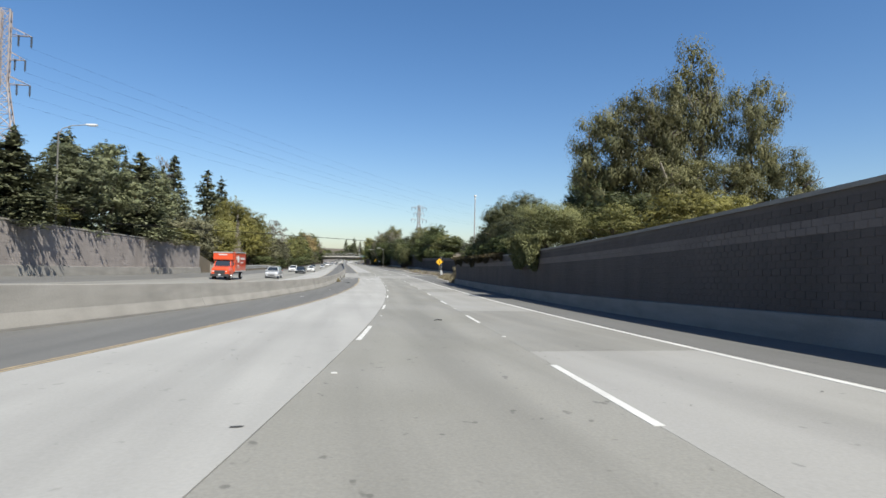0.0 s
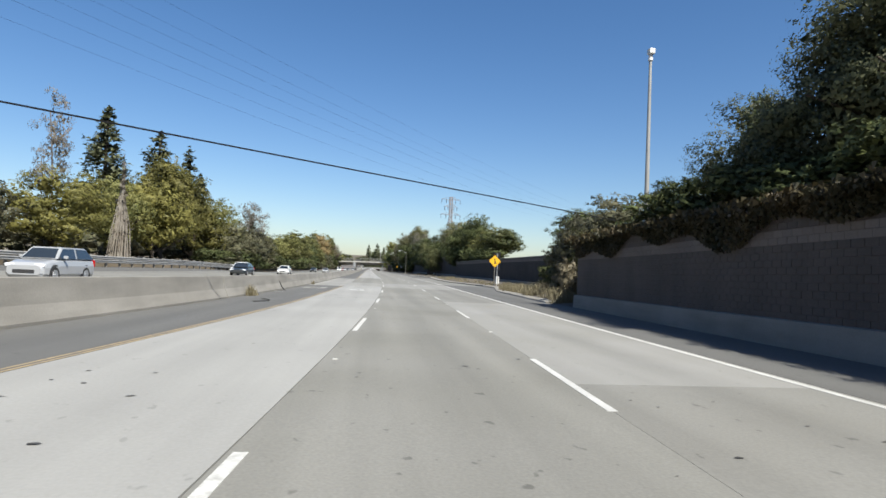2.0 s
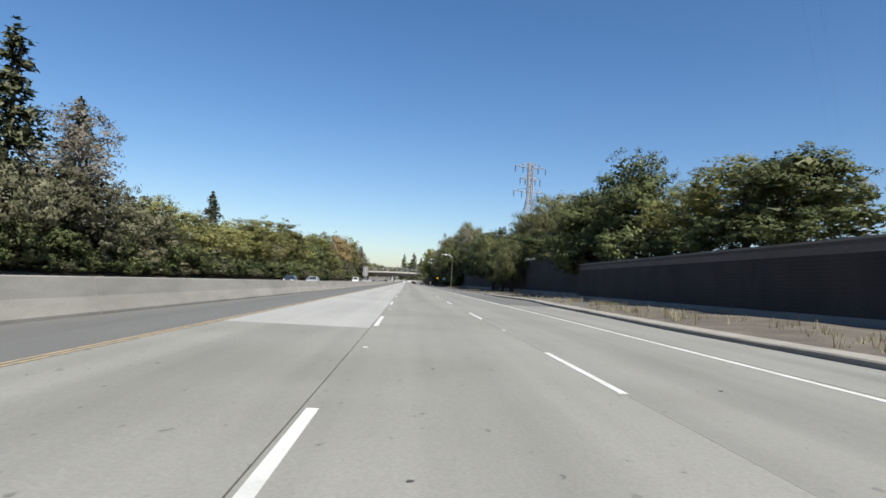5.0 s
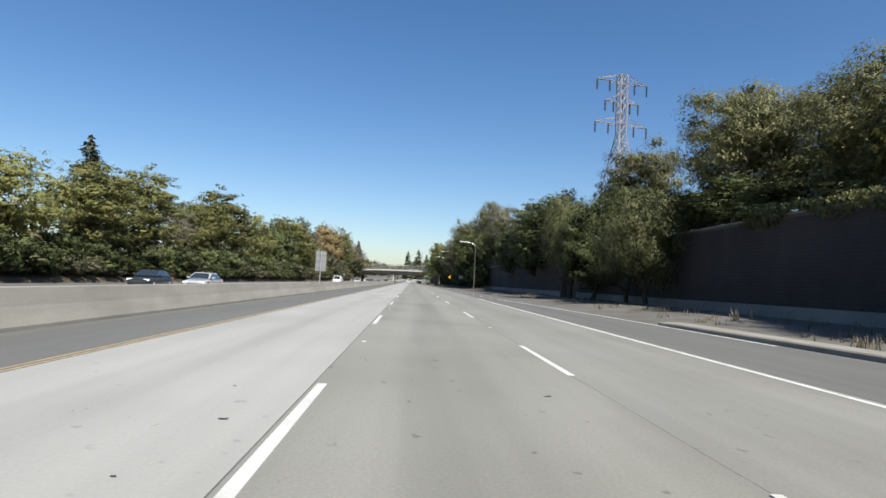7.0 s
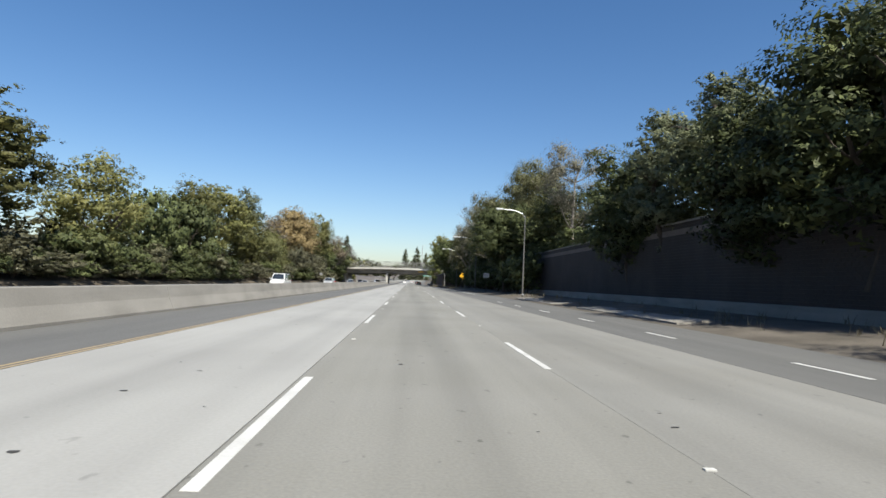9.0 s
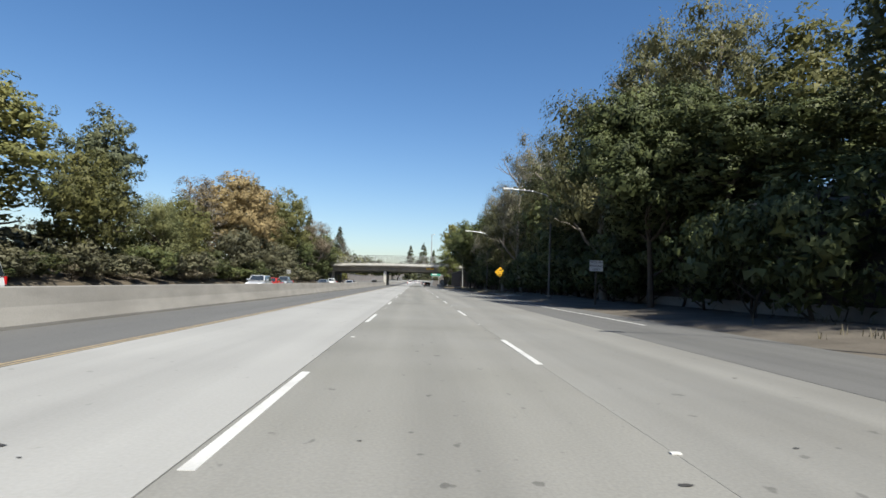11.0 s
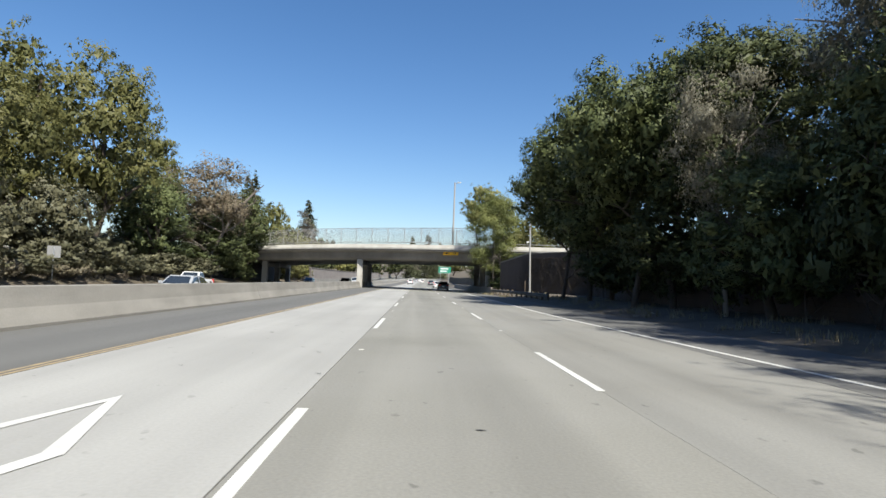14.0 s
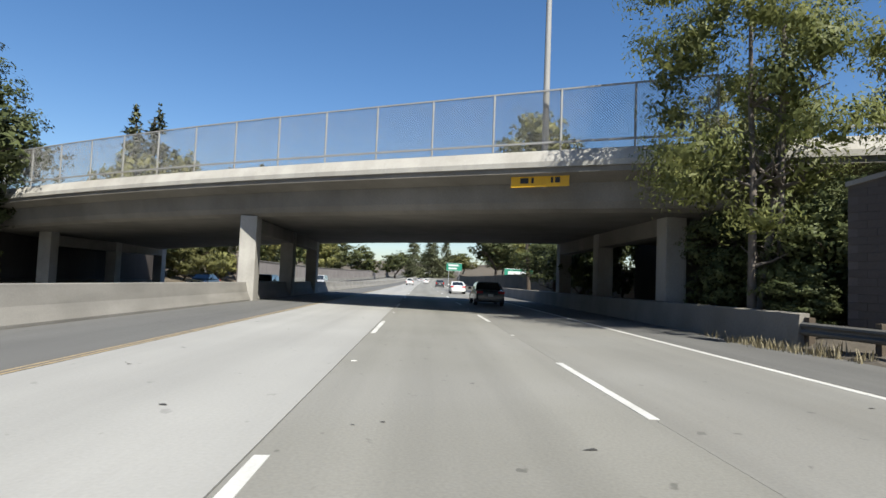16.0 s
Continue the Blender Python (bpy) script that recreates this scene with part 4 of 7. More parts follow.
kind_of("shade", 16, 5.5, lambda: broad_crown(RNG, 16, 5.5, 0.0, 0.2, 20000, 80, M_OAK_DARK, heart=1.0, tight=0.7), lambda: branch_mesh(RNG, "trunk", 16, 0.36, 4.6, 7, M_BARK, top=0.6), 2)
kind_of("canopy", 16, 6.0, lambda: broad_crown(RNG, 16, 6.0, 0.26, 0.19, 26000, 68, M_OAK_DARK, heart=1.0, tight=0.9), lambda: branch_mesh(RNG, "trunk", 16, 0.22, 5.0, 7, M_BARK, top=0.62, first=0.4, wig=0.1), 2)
kind_of("olive", 8, 4.5, lambda: broad_crown(RNG, 8, 4.5, 0.0, 0.2, 7500, 60, M_OLIVE, heart=0.9, tight=0.6), lambda: branch_mesh(RNG, "trunk", 8, 0.2, 3.2, 5, M_BARK, top=0.55), 3)
kind_of("far", 14, 6.0, lambda: broad_crown(RNG, 14, 6.0, 0.04, 0.5, 3000, 40, M_OAK, heart=0.8), lambda: branch_mesh(RNG, "trunk", 14, 0.32, 4.2, 4, M_BARK, top=0.6), 2)
kind_of("faryg", 14, 6.0, lambda: broad_crown(RNG, 14, 6.0, 0.04, 0.5, 3000, 40, M_YG, heart=0.8), lambda: branch_mesh(RNG, "trunk", 14, 0.32, 4.2, 4, M_BARK, top=0.6), 2)
kind_of("farhigh", 24, 5.0, lambda: broad_crown(RNG, 24, 5.0, 0.5, 0.36, 5200, 44, M_YG, heart=0.8), lambda: branch_mesh(RNG, "trunk", 24, 0.3, 4.0, 5, M_BARK, top=0.75, first=0.6, wig=0.05), 2)
kind_of("back", 5, 3.4, lambda: broad_crown(RNG, 5, 3.4, 0.0, 0.4, 1100, 20, M_OLIVE, heart=0.9, tight=0.5), lambda: branch_mesh(RNG, "trunk", 5, 0.1, 2.0, 3, M_BARK, top=0.5), 2)
kind_of("bushy", 4, 2.5, lambda: broad_crown(RNG, 4, 2.5, 0.0, 0.17, 3000, 34, M_OLIVE, heart=0.9, tight=0.6), lambda: branch_mesh(RNG, "trunk", 4, 0.08, 1.6, 4, M_BARK, first=0.1, top=0.5), 3)
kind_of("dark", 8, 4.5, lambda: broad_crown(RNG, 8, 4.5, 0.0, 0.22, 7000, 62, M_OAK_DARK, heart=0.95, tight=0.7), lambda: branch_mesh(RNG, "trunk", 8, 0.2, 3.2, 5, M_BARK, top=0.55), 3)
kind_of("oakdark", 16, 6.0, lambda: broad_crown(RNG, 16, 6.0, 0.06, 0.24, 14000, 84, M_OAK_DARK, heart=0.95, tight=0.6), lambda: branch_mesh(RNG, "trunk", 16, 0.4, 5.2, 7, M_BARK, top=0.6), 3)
kind_of("euc", 20, 5.0, lambda: broad_crown(RNG, 20, 5.0, 0.1, 0.22, 17500, 62, M_EUC, droop=0.8, open_=0.5, heart=0.8), lambda: branch_mesh(RNG, "trunk", 20, 0.32, 5.0, 7, M_BARK_PALE, top=0.8, lean=0.08, first=0.3, wig=0.1), 3)
kind_of("eucgrey", 20, 5.0, lambda: broad_crown(RNG, 20, 5.0, 0.16, 0.18, 12500, 54, M_EUC_GREY, droop=0.7, open_=1.35, heart=0.2), lambda: branch_mesh(RNG, "trunk", 20, 0.2, 5.4, 8, M_BARK_PALE, top=0.84, lean=0.1, first=0.25, wig=0.1), 3)
kind_of("pepper", 9, 3.6, lambda: broad_crown(RNG, 9, 3.6, 0.05, 0.13, 21000, 40, M_PEPPER, droop=1.0, heart=0.5), lambda: branch_mesh(RNG, "trunk", 9, 0.22, 2.8, 6, M_BARK, lean=0.1, top=0.6), 2)
kind_of("ash", 15, 4.0, lambda: broad_crown(RNG, 15, 4.0, 0.06, 0.13, 30000, 70, M_ASH, open_=1.0, heart=0.35, droop=0.35, tight=0.35), lambda: branch_mesh(RNG, "trunk", 15, 0.13, 1.6, 9, M_BARK_GREY, top=0.66, stems=3, lean=0.05, first=0.3, wig=0.07), 1)
kind_of("yg", 13, 5.0, lambda: broad_crown(RNG, 13, 5.0, 0.06, 0.2, 10000, 74, M_YG, pointy=0.3, heart=0.95, tight=0.6), lambda: branch_mesh(RNG, "trunk", 13, 0.28, 4.2, 6, M_BARK, top=0.6), 3)
kind_of("yellow", 12, 5.0, lambda: broad_crown(RNG, 12, 5.0, 0.04, 0.22, 9500, 46, M_YELLOW, open_=0.15, tight=0.4), lambda: branch_mesh(RNG, "trunk", 12, 0.24, 4.2, 6, M_BARK, top=0.6), 3)
kind_of("orange", 20, 6.5, lambda: broad_crown(RNG, 20, 6.5, 0.08, 0.28, 12500, 72, M_ORANGE, open_=0.25, tight=0.5), lambda: branch_mesh(RNG, "trunk", 20, 0.34, 5.4, 7, M_BARK_GREY, top=0.7), 2)
kind_of("brown", 19, 5.5, lambda: broad_crown(RNG, 19, 5.5, 0.04, 0.22, 11000, 56, M_BROWN, open_=0.5, heart=0.4), lambda: branch_mesh(RNG, "trunk", 19, 0.26, 5.4, 9, M_BARK_GREY, stems=2, lean=0.15, top=0.75), 2)
kind_of("bare", 18, 4.0, lambda: broad_crown(RNG, 18, 4.0, 0.1, 0.19, 4200, 44, M_BARE, open_=0.8, heart=0.0), lambda: branch_mesh(RNG, "trunk", 18, 0.22, 4.6, 12, M_BARK_GREY, top=0.85, wig=0.08), 2)
kind_of("conifer", 24, 3.8, lambda: cone_crown(RNG, 24, 4.4, 0.33, 10500, M_CON, low=0.04, ragged=0.18), lambda: branch_mesh(RNG, "trunk", 24, 0.3, 0.9, 6, M_BARK, top=0.93, wig=0.01), 3)
kind_of("pine", 17, 4.4, lambda: broad_crown(RNG, 17, 4.4, 0.06, 0.19, 12000, 96, M_PINE, pointy=0.6, flat=0.75, heart=0.95, tight=0.7), lambda: branch_mesh(RNG, "trunk", 17, 0.3, 3.2, 8, M_BARK, top=0.75, wig=0.06), 2)
kind_of("pinedark", 17, 4.4, lambda: broad_crown(RNG, 17, 4.4, 0.04, 0.22, 11500, 88, M_CON, pointy=0.6, flat=0.75, heart=0.95, tight=0.6), lambda: branch_mesh(RNG, "trunk", 17, 0.3, 3.2, 8, M_BARK, top=0.75, wig=0.06), 2)


def cone_bundle(h, r):
    """Dead upright stems standing close together and meeting in a point."""
    bm = bmesh.new()
    for i in range(46):
        az, q = i * 2.399, r * ((i + 1) / 46) ** 0.5
        top = h * (1.0 - 0.75 * q / r * RNG.uniform(0.5, 1.0))
        a = Vector((q * math.cos(az), q * math.sin(az), 0))
        m = Vector((q * 0.75 * math.cos(az + 0.2), q * 0.75 * math.sin(az + 0.2), top * 0.55))
        b = Vector((q * 0.15 * math.cos(az), q * 0.15 * math.sin(az), top))
        add_cyl(bm, a, m, 0.075, 0.06, 5, caps=False)
        add_cyl(bm, m, b, 0.06, 0.02, 5, caps=False)
    return finish(bm, "dead_stems", M_BARK_PALE, True)


kind_of("deadcone", 13, 1.5, lambda: cone_crown(RNG, 13, 1.1, 0.2, 900, M_BARE), lambda: cone_bundle(13, 1.5), 1)
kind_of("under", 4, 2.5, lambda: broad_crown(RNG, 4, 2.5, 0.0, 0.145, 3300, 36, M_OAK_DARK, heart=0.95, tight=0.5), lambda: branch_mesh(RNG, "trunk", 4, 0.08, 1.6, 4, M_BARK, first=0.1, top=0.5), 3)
kind_of("shrub", 3, 2.0, lambda: broad_crown(RNG, 3, 2.0, 0.0, 0.14, 3400, 24, M_OAK), lambda: branch_mesh(RNG, "trunk", 3, 0.08, 1.3, 5, M_BARK, first=0.1, top=0.5), 2)
kind_of("shrubyg", 3, 2.0, lambda: broad_crown(RNG, 3, 2.0, 0.0, 0.14, 3400, 24, M_YG), lambda: branch_mesh(RNG, "trunk", 3, 0.08, 1.3, 5, M_BARK, first=0.1, top=0.5), 2)
kind_of("shrubgrey", 2.4, 2.0, lambda: broad_crown(RNG, 2.4, 2.0, 0.0, 0.13, 2600, 22, M_WEED, open_=0.3), lambda: branch_mesh(RNG, "trunk", 2.4, 0.06, 1.2, 5, M_BARK_GREY, first=0.1, top=0.5), 2)

WORDS = {
    "oak": ("tree", "green broadleaf tree with a dense uneven crown"),
    "dark": ("tree", "low dark green evergreen with leaves to the ground"),
    "oakdark": ("tree", "large dark evergreen oak with a heavy dense crown"),
    "euc": ("tree", "tall eucalyptus with drooping olive leaves and pale limbs"),
    "eucgrey": ("tree", "tall sparse eucalyptus with grey leaves and pale branches"),
    "pepper": ("tree", "weeping pepper tree with hanging light green sprays"),
    "yg": ("tree", "yellow-green broadleaf tree in full leaf"),
    "yellow": ("tree", "autumn tree with golden yellow leaves"),
    "orange": ("tree", "tall autumn sycamore with orange-brown leaves"),
    "brown": ("tree", "half-bare autumn tree with dull brown leaves"),
    "bare": ("tree", "nearly bare tree with thin grey branches"),
    "conifer": ("tree", "tall slender dark green conifer"),
    "pine": ("tree", "sunlit olive-green pine with clumped needles"),
    "pinedark": ("tree", "dark green pine with layered clumps of needles"),
    "ash": ("tree", "slender many-stemmed roadside tree with airy green leaves"),
    "hedge": ("tree", "dense bushy olive-green evergreen spilling over the wall"),
    "shade": ("tree", "large dark evergreen oak standing in its own shade"),
    "canopy": ("tree", "dark evergreen oak with a bare trunk and a spreading crown"),
    "olive": ("tree", "low dusty olive-green tree with leaves to the ground"),
    "far": ("tree", "distant green broadleaf tree"),
    "faryg": ("tree", "distant yellow-green broadleaf tree"),
    "farhigh": ("tree", "tall yellow-green tree with a high crown beyond the overpass"),
    "back": ("shrub", "dusty olive shrub behind the roadside trees"),
    "bushy": ("shrub", "dusty grey-green shrub on the opposite bank"),
    "deadcone": ("tree", "dead grey cypress, a pointed bundle of bare stems"),
    "under": ("shrub", "dark green undergrowth shrub"),
    "shrub": ("shrub", "dusty green roadside shrub"),
    "shrubyg": ("shrub", "yellow-green bush on the bank"),
    "shrubgrey": ("shrub", "dry grey-brown shrub on the verge"),
}
tree_no = 0


def plant(key, u, y, h, r, base=None, group=""):
    """A tree of a kind: h is its top above the road, r its crown's radius."""
    global tree_no
    tree_no += 1
    pr = PROTO[key]
    h0, r0, trunk, crown = pr[tree_no % len(pr)]
    if base is None:
        row = ground_row(y)
        z = row[0][1]
        for (ua, za), (ub, zb) in zip(row, row[1:]):
            if ua <= u <= ub:
                z = za + (zb - za) * (u - ua) / (ub - ua)
        base = z - 0.05
    cat, label = WORDS[key]
    s = r / r0 * 1.16
    m = Matrix.Translation(rp(u, y, base)) @ Matrix.Rotation(tree_no * 2.399, 4, "Z") @ Matrix.Diagonal((s, s, (h - base) / h0 * 1.02, 1))
    ob = thing(cat, label, cat, m, group)
    for nm, me in (("trunk", trunk), ("crown", crown)):
        c = new(nm, me)
        c.parent = ob
    return ob


# right side: kind, across, along, top, crown radius
TREES_R1 = (
    ("euc", 30.0, 71, 30.0, 4.8), ("euc", 34.0, 68, 32.0, 5.0), ("euc", 41.0, 67, 37.0, 5.2), ("euc", 38, 66, 31.0, 4.4), ("euc", 46.8, 60, 31.6, 3.8), ("euc", 49.5, 57, 19.5, 3.4), ("euc", 37, 64, 21.0, 5.0), ("euc", 43.5, 60, 19.0, 4.4), ("oakdark", 30.5, 72, 18.5, 4.6), ("oakdark", 27.5, 74, 14.5, 3.6), ("oakdark", 36, 68, 15.5, 5.0),
    ("pepper", 10.9, 35.2, 7.9, 3.0), ("hedge", 12.4, 64, 9.6, 2.6), ("hedge", 13.4, 62, 10.8, 3.0), ("yellow", 16.6, 24.5, 7.6, 2.3), ("yellow", 19.2, 23.5, 7.5, 2.0), ("yg", 14.6, 30, 7.2, 2.2), ("yg", 13.6, 38.5, 7.9, 2.0), ("oak", 17, 34, 8.8, 3.0),
    ("hedge", 13.2, 50, 9.6, 3.2), ("hedge", 13.5, 55, 11.2, 3.4), ("hedge", 12.8, 60.5, 11.0, 2.8), ("hedge", 12.0, 67, 8.4, 2.2), ("hedge", 11.8, 72.5, 6.2, 1.8), ("hedge", 12.2, 44.5, 7.8, 2.2), ("oakdark", 23.5, 90, 8.0, 2.4), ("oakdark", 42, 110, 26.0, 3.6),
    ("oak", 19, 88, 7.6, 2.4), ("oak", 18.5, 96, 8.2, 2.4),
)
TREES_R2 = (
    ("dark", 22.0, 103, 8.9, 2.8), ("dark", 21.6, 109, 9.2, 3.2), ("oakdark", 22.6, 116.5, 10.4, 4.2), ("oak", 24, 123, 7.2, 3.0), ("oak", 27, 134, 6.2, 1.6), ("oak", 31, 150, 7.4, 1.8),
    ("oak", 24.5, 172, 11.6, 5.0), ("yg", 25, 179, 12.6, 5.6), ("yg", 24, 186, 11.6, 4.6), ("yg", 23.8, 216.5, 14.6, 3.6), ("yg", 25, 198, 12.0, 4.2), ("pine", 31, 126, 6.8, 1.6),
    ("oakdark", 22.6, 207, 15.2, 4.4), ("shade", 19.7, 205.5, 12.8, 3.9), ("oakdark", 23.5, 197, 17.0, 4.4), ("euc", 23.2, 221, 15.4, 3.8), ("yg", 22.6, 216, 11.8, 2.6), ("euc", 25.2, 236, 20.0, 5.0), ("euc", 27, 229, 17.6, 4.2),
    ("pepper", 17.6, 236, 9.6, 3.4), ("pepper", 18.2, 242, 9.0, 3.0), ("euc", 23.4, 232, 17.0, 4.2), ("oakdark", 21.4, 230, 9.8, 3.6), ("oakdark", 21.2, 238, 10.2, 3.6), ("oakdark", 21.2, 248, 12.2, 4.0), ("yg", 22.8, 257, 15.6, 3.2), ("oakdark", 27, 226, 11.5, 4.4), ("oak", 26, 246, 10.8, 4.0),
)
TREES_R3 = (
    ("euc", 24.5, 254, 19.4, 4.2), ("pepper", 16.8, 255, 12.4, 3.2), ("shade", 18.0, 251, 11.5, 3.4), ("shade", 19.0, 265, 12.8, 3.8), ("shade", 18.2, 272, 14.9, 5.2), ("shade", 18.2, 279, 13.4, 4.2),
    ("pinedark", 18.4, 284, 15.4, 3.8), ("pinedark", 20.6, 274, 16.6, 3.6), ("pinedark", 18.2, 291, 15.6, 3.8), ("shade", 18.2, 298, 14.6, 4.4), ("oak", 20.2, 306, 13.4, 4.0), ("eucgrey", 19.6, 320, 20.8, 4.6), ("oak", 20.0, 327, 15.0, 4.4),
    ("yg", 21, 338, 17.0, 4.4), ("shade", 18.4, 341, 14.0, 4.6), ("shade", 18.2, 350, 15.0, 4.6), ("oakdark", 20.6, 336, 12.5, 4.4), ("oakdark", 20.4, 358, 13.5, 4.6), ("oakdark", 21.4, 346, 12.5, 4.6), ("canopy", 15.0, 345, 15.0, 5.2), ("canopy", 18.5, 351, 10.5, 4.6), ("euc", 16.0, 357.5, 22.0, 5.2), ("euc", 22.0, 352, 26.0, 5.0), ("euc", 22.5, 362, 27.0, 5.0), ("shade", 16.6, 363, 11.5, 4.4), ("shade", 16.4, 367, 14.0, 4.4), ("euc", 16.6, 378, 21.5, 4.2), ("oak", 17.0, 383, 17.0, 4.8), ("oak", 16.8, 376, 16.2, 4.2),
)
TREES_R4 = (
    ("eucgrey", 20.5, 398, 25.0, 5.0), ("eucgrey", 20.5, 409, 26.0, 5.0), ("eucgrey", 15.0, 412.5, 20.8, 3.4), ("euc", 19.0, 408, 16.5, 4.8), ("eucgrey", 18.8, 415, 19.0, 4.4), ("canopy", 18.9, 391, 13.5, 4.6), ("euc", 14.4, 405.5, 18.0, 4.0), ("euc", 19.6, 418, 16.5, 4.0), ("eucgrey", 15.0, 391, 24.5, 4.4), ("shade", 17.0, 417, 10.5, 4.0), ("shade", 17.0, 410, 10.0, 4.0), ("shade", 16.4, 427, 17.0, 4.2),
    ("oak", 18, 439, 19.0, 4.8), ("shade", 17.2, 433, 18.2, 4.4), ("canopy", 12.3, 441.0, 15.0, 5.2), ("canopy", 12.2, 449, 14.5, 4.4), ("yg", 19.0, 464, 11.8, 3.2), ("yg", 20.2, 457, 9.8, 3.0),
    ("shade", 14.7, 415, 11.0, 3.0), ("shade", 14.0, 421, 8.0, 3.2), ("shade", 13.8, 430, 8.4, 3.0), ("eucgrey", 13.6, 424, 13.6, 2.6), ("eucgrey", 15.8, 417, 17.0, 3.2), ("canopy", 12.2, 432, 16.0, 4.8), ("shade", 13.9, 441, 9.2, 3.2),
)
TREES_R5 = (
    ("ash", 9.8, 475.6, 14.8, 3.9), ("under", 11.0, 474.5, 3.4, 1.6), ("under", 10.4, 478.5, 3.0, 1.5), ("shade", 11.6, 474.0, 5.4, 2.1), ("shade", 10.7, 478.0, 5.2, 1.9), ("shade", 12.8, 471.6, 5.6, 2.0), ("shade", 9.9, 473.4, 2.2, 1.0), ("yg", 21, 481, 15.0, 2.8), ("yg", 21.5, 473, 12.4, 2.8), ("yg", 22, 466, 11.6, 3.2), ("euc", 22.5, 476, 18.6, 2.8), ("orange", 23, 469, 11.2, 2.6),
    ("farhigh", 14.0, 536, 25.0, 4.4), ("farhigh", 18.4, 541, 23.0, 4.4), ("pine", 23.2, 504, 20.3, 2.2), ("pine", 26.2, 504, 21.2, 1.8), ("pine", 29.3, 505, 19.6, 2.6), ("oakdark", 12.6, 507, 6.4, 2.8), ("under", 11.6, 500, 5.4, 2.4), ("under", 14.4, 501, 6.4, 2.8), ("oakdark", 15, 514, 7.6, 3.6), ("oakdark", 19, 506, 8.0, 3.6), ("oakdark", 13.6, 522, 7.2, 3.4), ("oakdark", 21.5, 498, 8.2, 3.4), ("yg", 25, 538, 18.0, 6.0), ("oak", 24, 550, 16.0, 6.0), ("oak", 19.5, 525, 8.0, 4.0), ("dark", 24, 566, 11.0, 5.0), ("yg", 26, 596, 15.0, 6.0), ("oak", 20, 622, 17.0, 7.0), ("oak", 28, 665, 20.0, 8.0), ("yg", 40, 720, 22.0, 8.0),
)
TREES_L1 = (
    ("pinedark", -31, 55.7, 15.4, 3.6), ("conifer", -31.2, 64.4, 15.2, 3.2), ("pinedark", -33.4, 60, 14.6, 3.4), ("conifer", -33, 51, 14.4, 3.0), ("pinedark", -31.8, 69, 15.0, 3.4), ("conifer", -45, 77, 20.2, 3.0), ("pinedark", -30.8, 48.3, 13.6, 3.4), ("conifer", -45, 65, 17.8, 2.2), ("conifer", -45, 96, 20.2, 2.6), ("conifer", -45, 103.5, 20.8, 2.6),
    ("conifer", -44, 111.5, 20.6, 2.8), ("bare", -56, 150, 29.8, 3.2), ("conifer", -61.4, 181, 34.0, 6.0), ("conifer", -53.5, 190, 30.9, 6.0), ("conifer", -53.6, 212, 32.0, 5.4), ("conifer", -56, 232, 28.0, 4.4),
    ("yg", -31.4, 45, 7.6, 2.8), ("conifer", -30.8, 40, 12.2, 3.0), ("shrubyg", -31.2, 76, 7.6, 3.4), ("dark", -32.5, 89, 10.0, 4.6), ("dark", -34, 96, 8.8, 4.0),
)
TREES_L2 = (
    ("yellow", -33, 107, 10.4, 4.8), ("deadcone", -30.5, 115, 13.0, 1.05), ("yellow", -34, 139, 17.0, 5.6), ("yg", -36, 126, 12.4, 4.6), ("yellow", -34, 134, 13.4, 5.0), ("yellow", -40, 157, 20.0, 4.6), ("yellow", -34, 153, 13.0, 5.2), ("yg", -35, 168, 14.4, 6.0),
    ("dark", -32, 163, 9.2, 5.0), ("dark", -32, 178, 9.6, 5.0), ("dark", -32, 189, 10.0, 5.0), ("bare", -31.8, 190, 17.4, 4.2), ("dark", -32.5, 203, 9.4, 5.0), ("yg", -34, 214, 11.0, 4.6), ("yg", -34.5, 228, 10.4, 4.6),
    ("yg", -34, 241, 10.8, 4.6), ("pine", -33, 252, 13.0, 4.8), ("pine", -33.5, 262, 14.2, 5.4), ("conifer", -50, 281, 20.6, 3.4),
)
TREES_L3 = (
    ("bare", -34, 270, 11.0, 4.2), ("yg", -34, 279, 11.6, 4.4), ("pine", -34, 295, 17.0, 5.8), ("pine", -34, 287, 14.6, 4.6), ("yg", -33.4, 311, 13.4, 5.0), ("dark", -33, 324, 11.8, 4.8), ("dark", -33.5, 336, 12.8, 5.0), ("pine", -36, 355, 19.0, 6.4), ("yg", -35, 343, 16.6, 5.2),
    ("pinedark", -36, 374, 21.0, 4.6), ("yg", -33, 366, 13.6, 4.4), ("pepper", -32, 378, 10.8, 4.6), ("yg", -32.4, 386, 10.8, 4.2), ("yg", -35, 396, 13.0, 4.4), ("bare", -38, 408, 19.2, 4.4), ("orange", -36, 424, 22.2, 7.0), ("orange", -37, 434, 21.4, 6.4), ("orange", -38, 415, 18.4, 5.0),
)
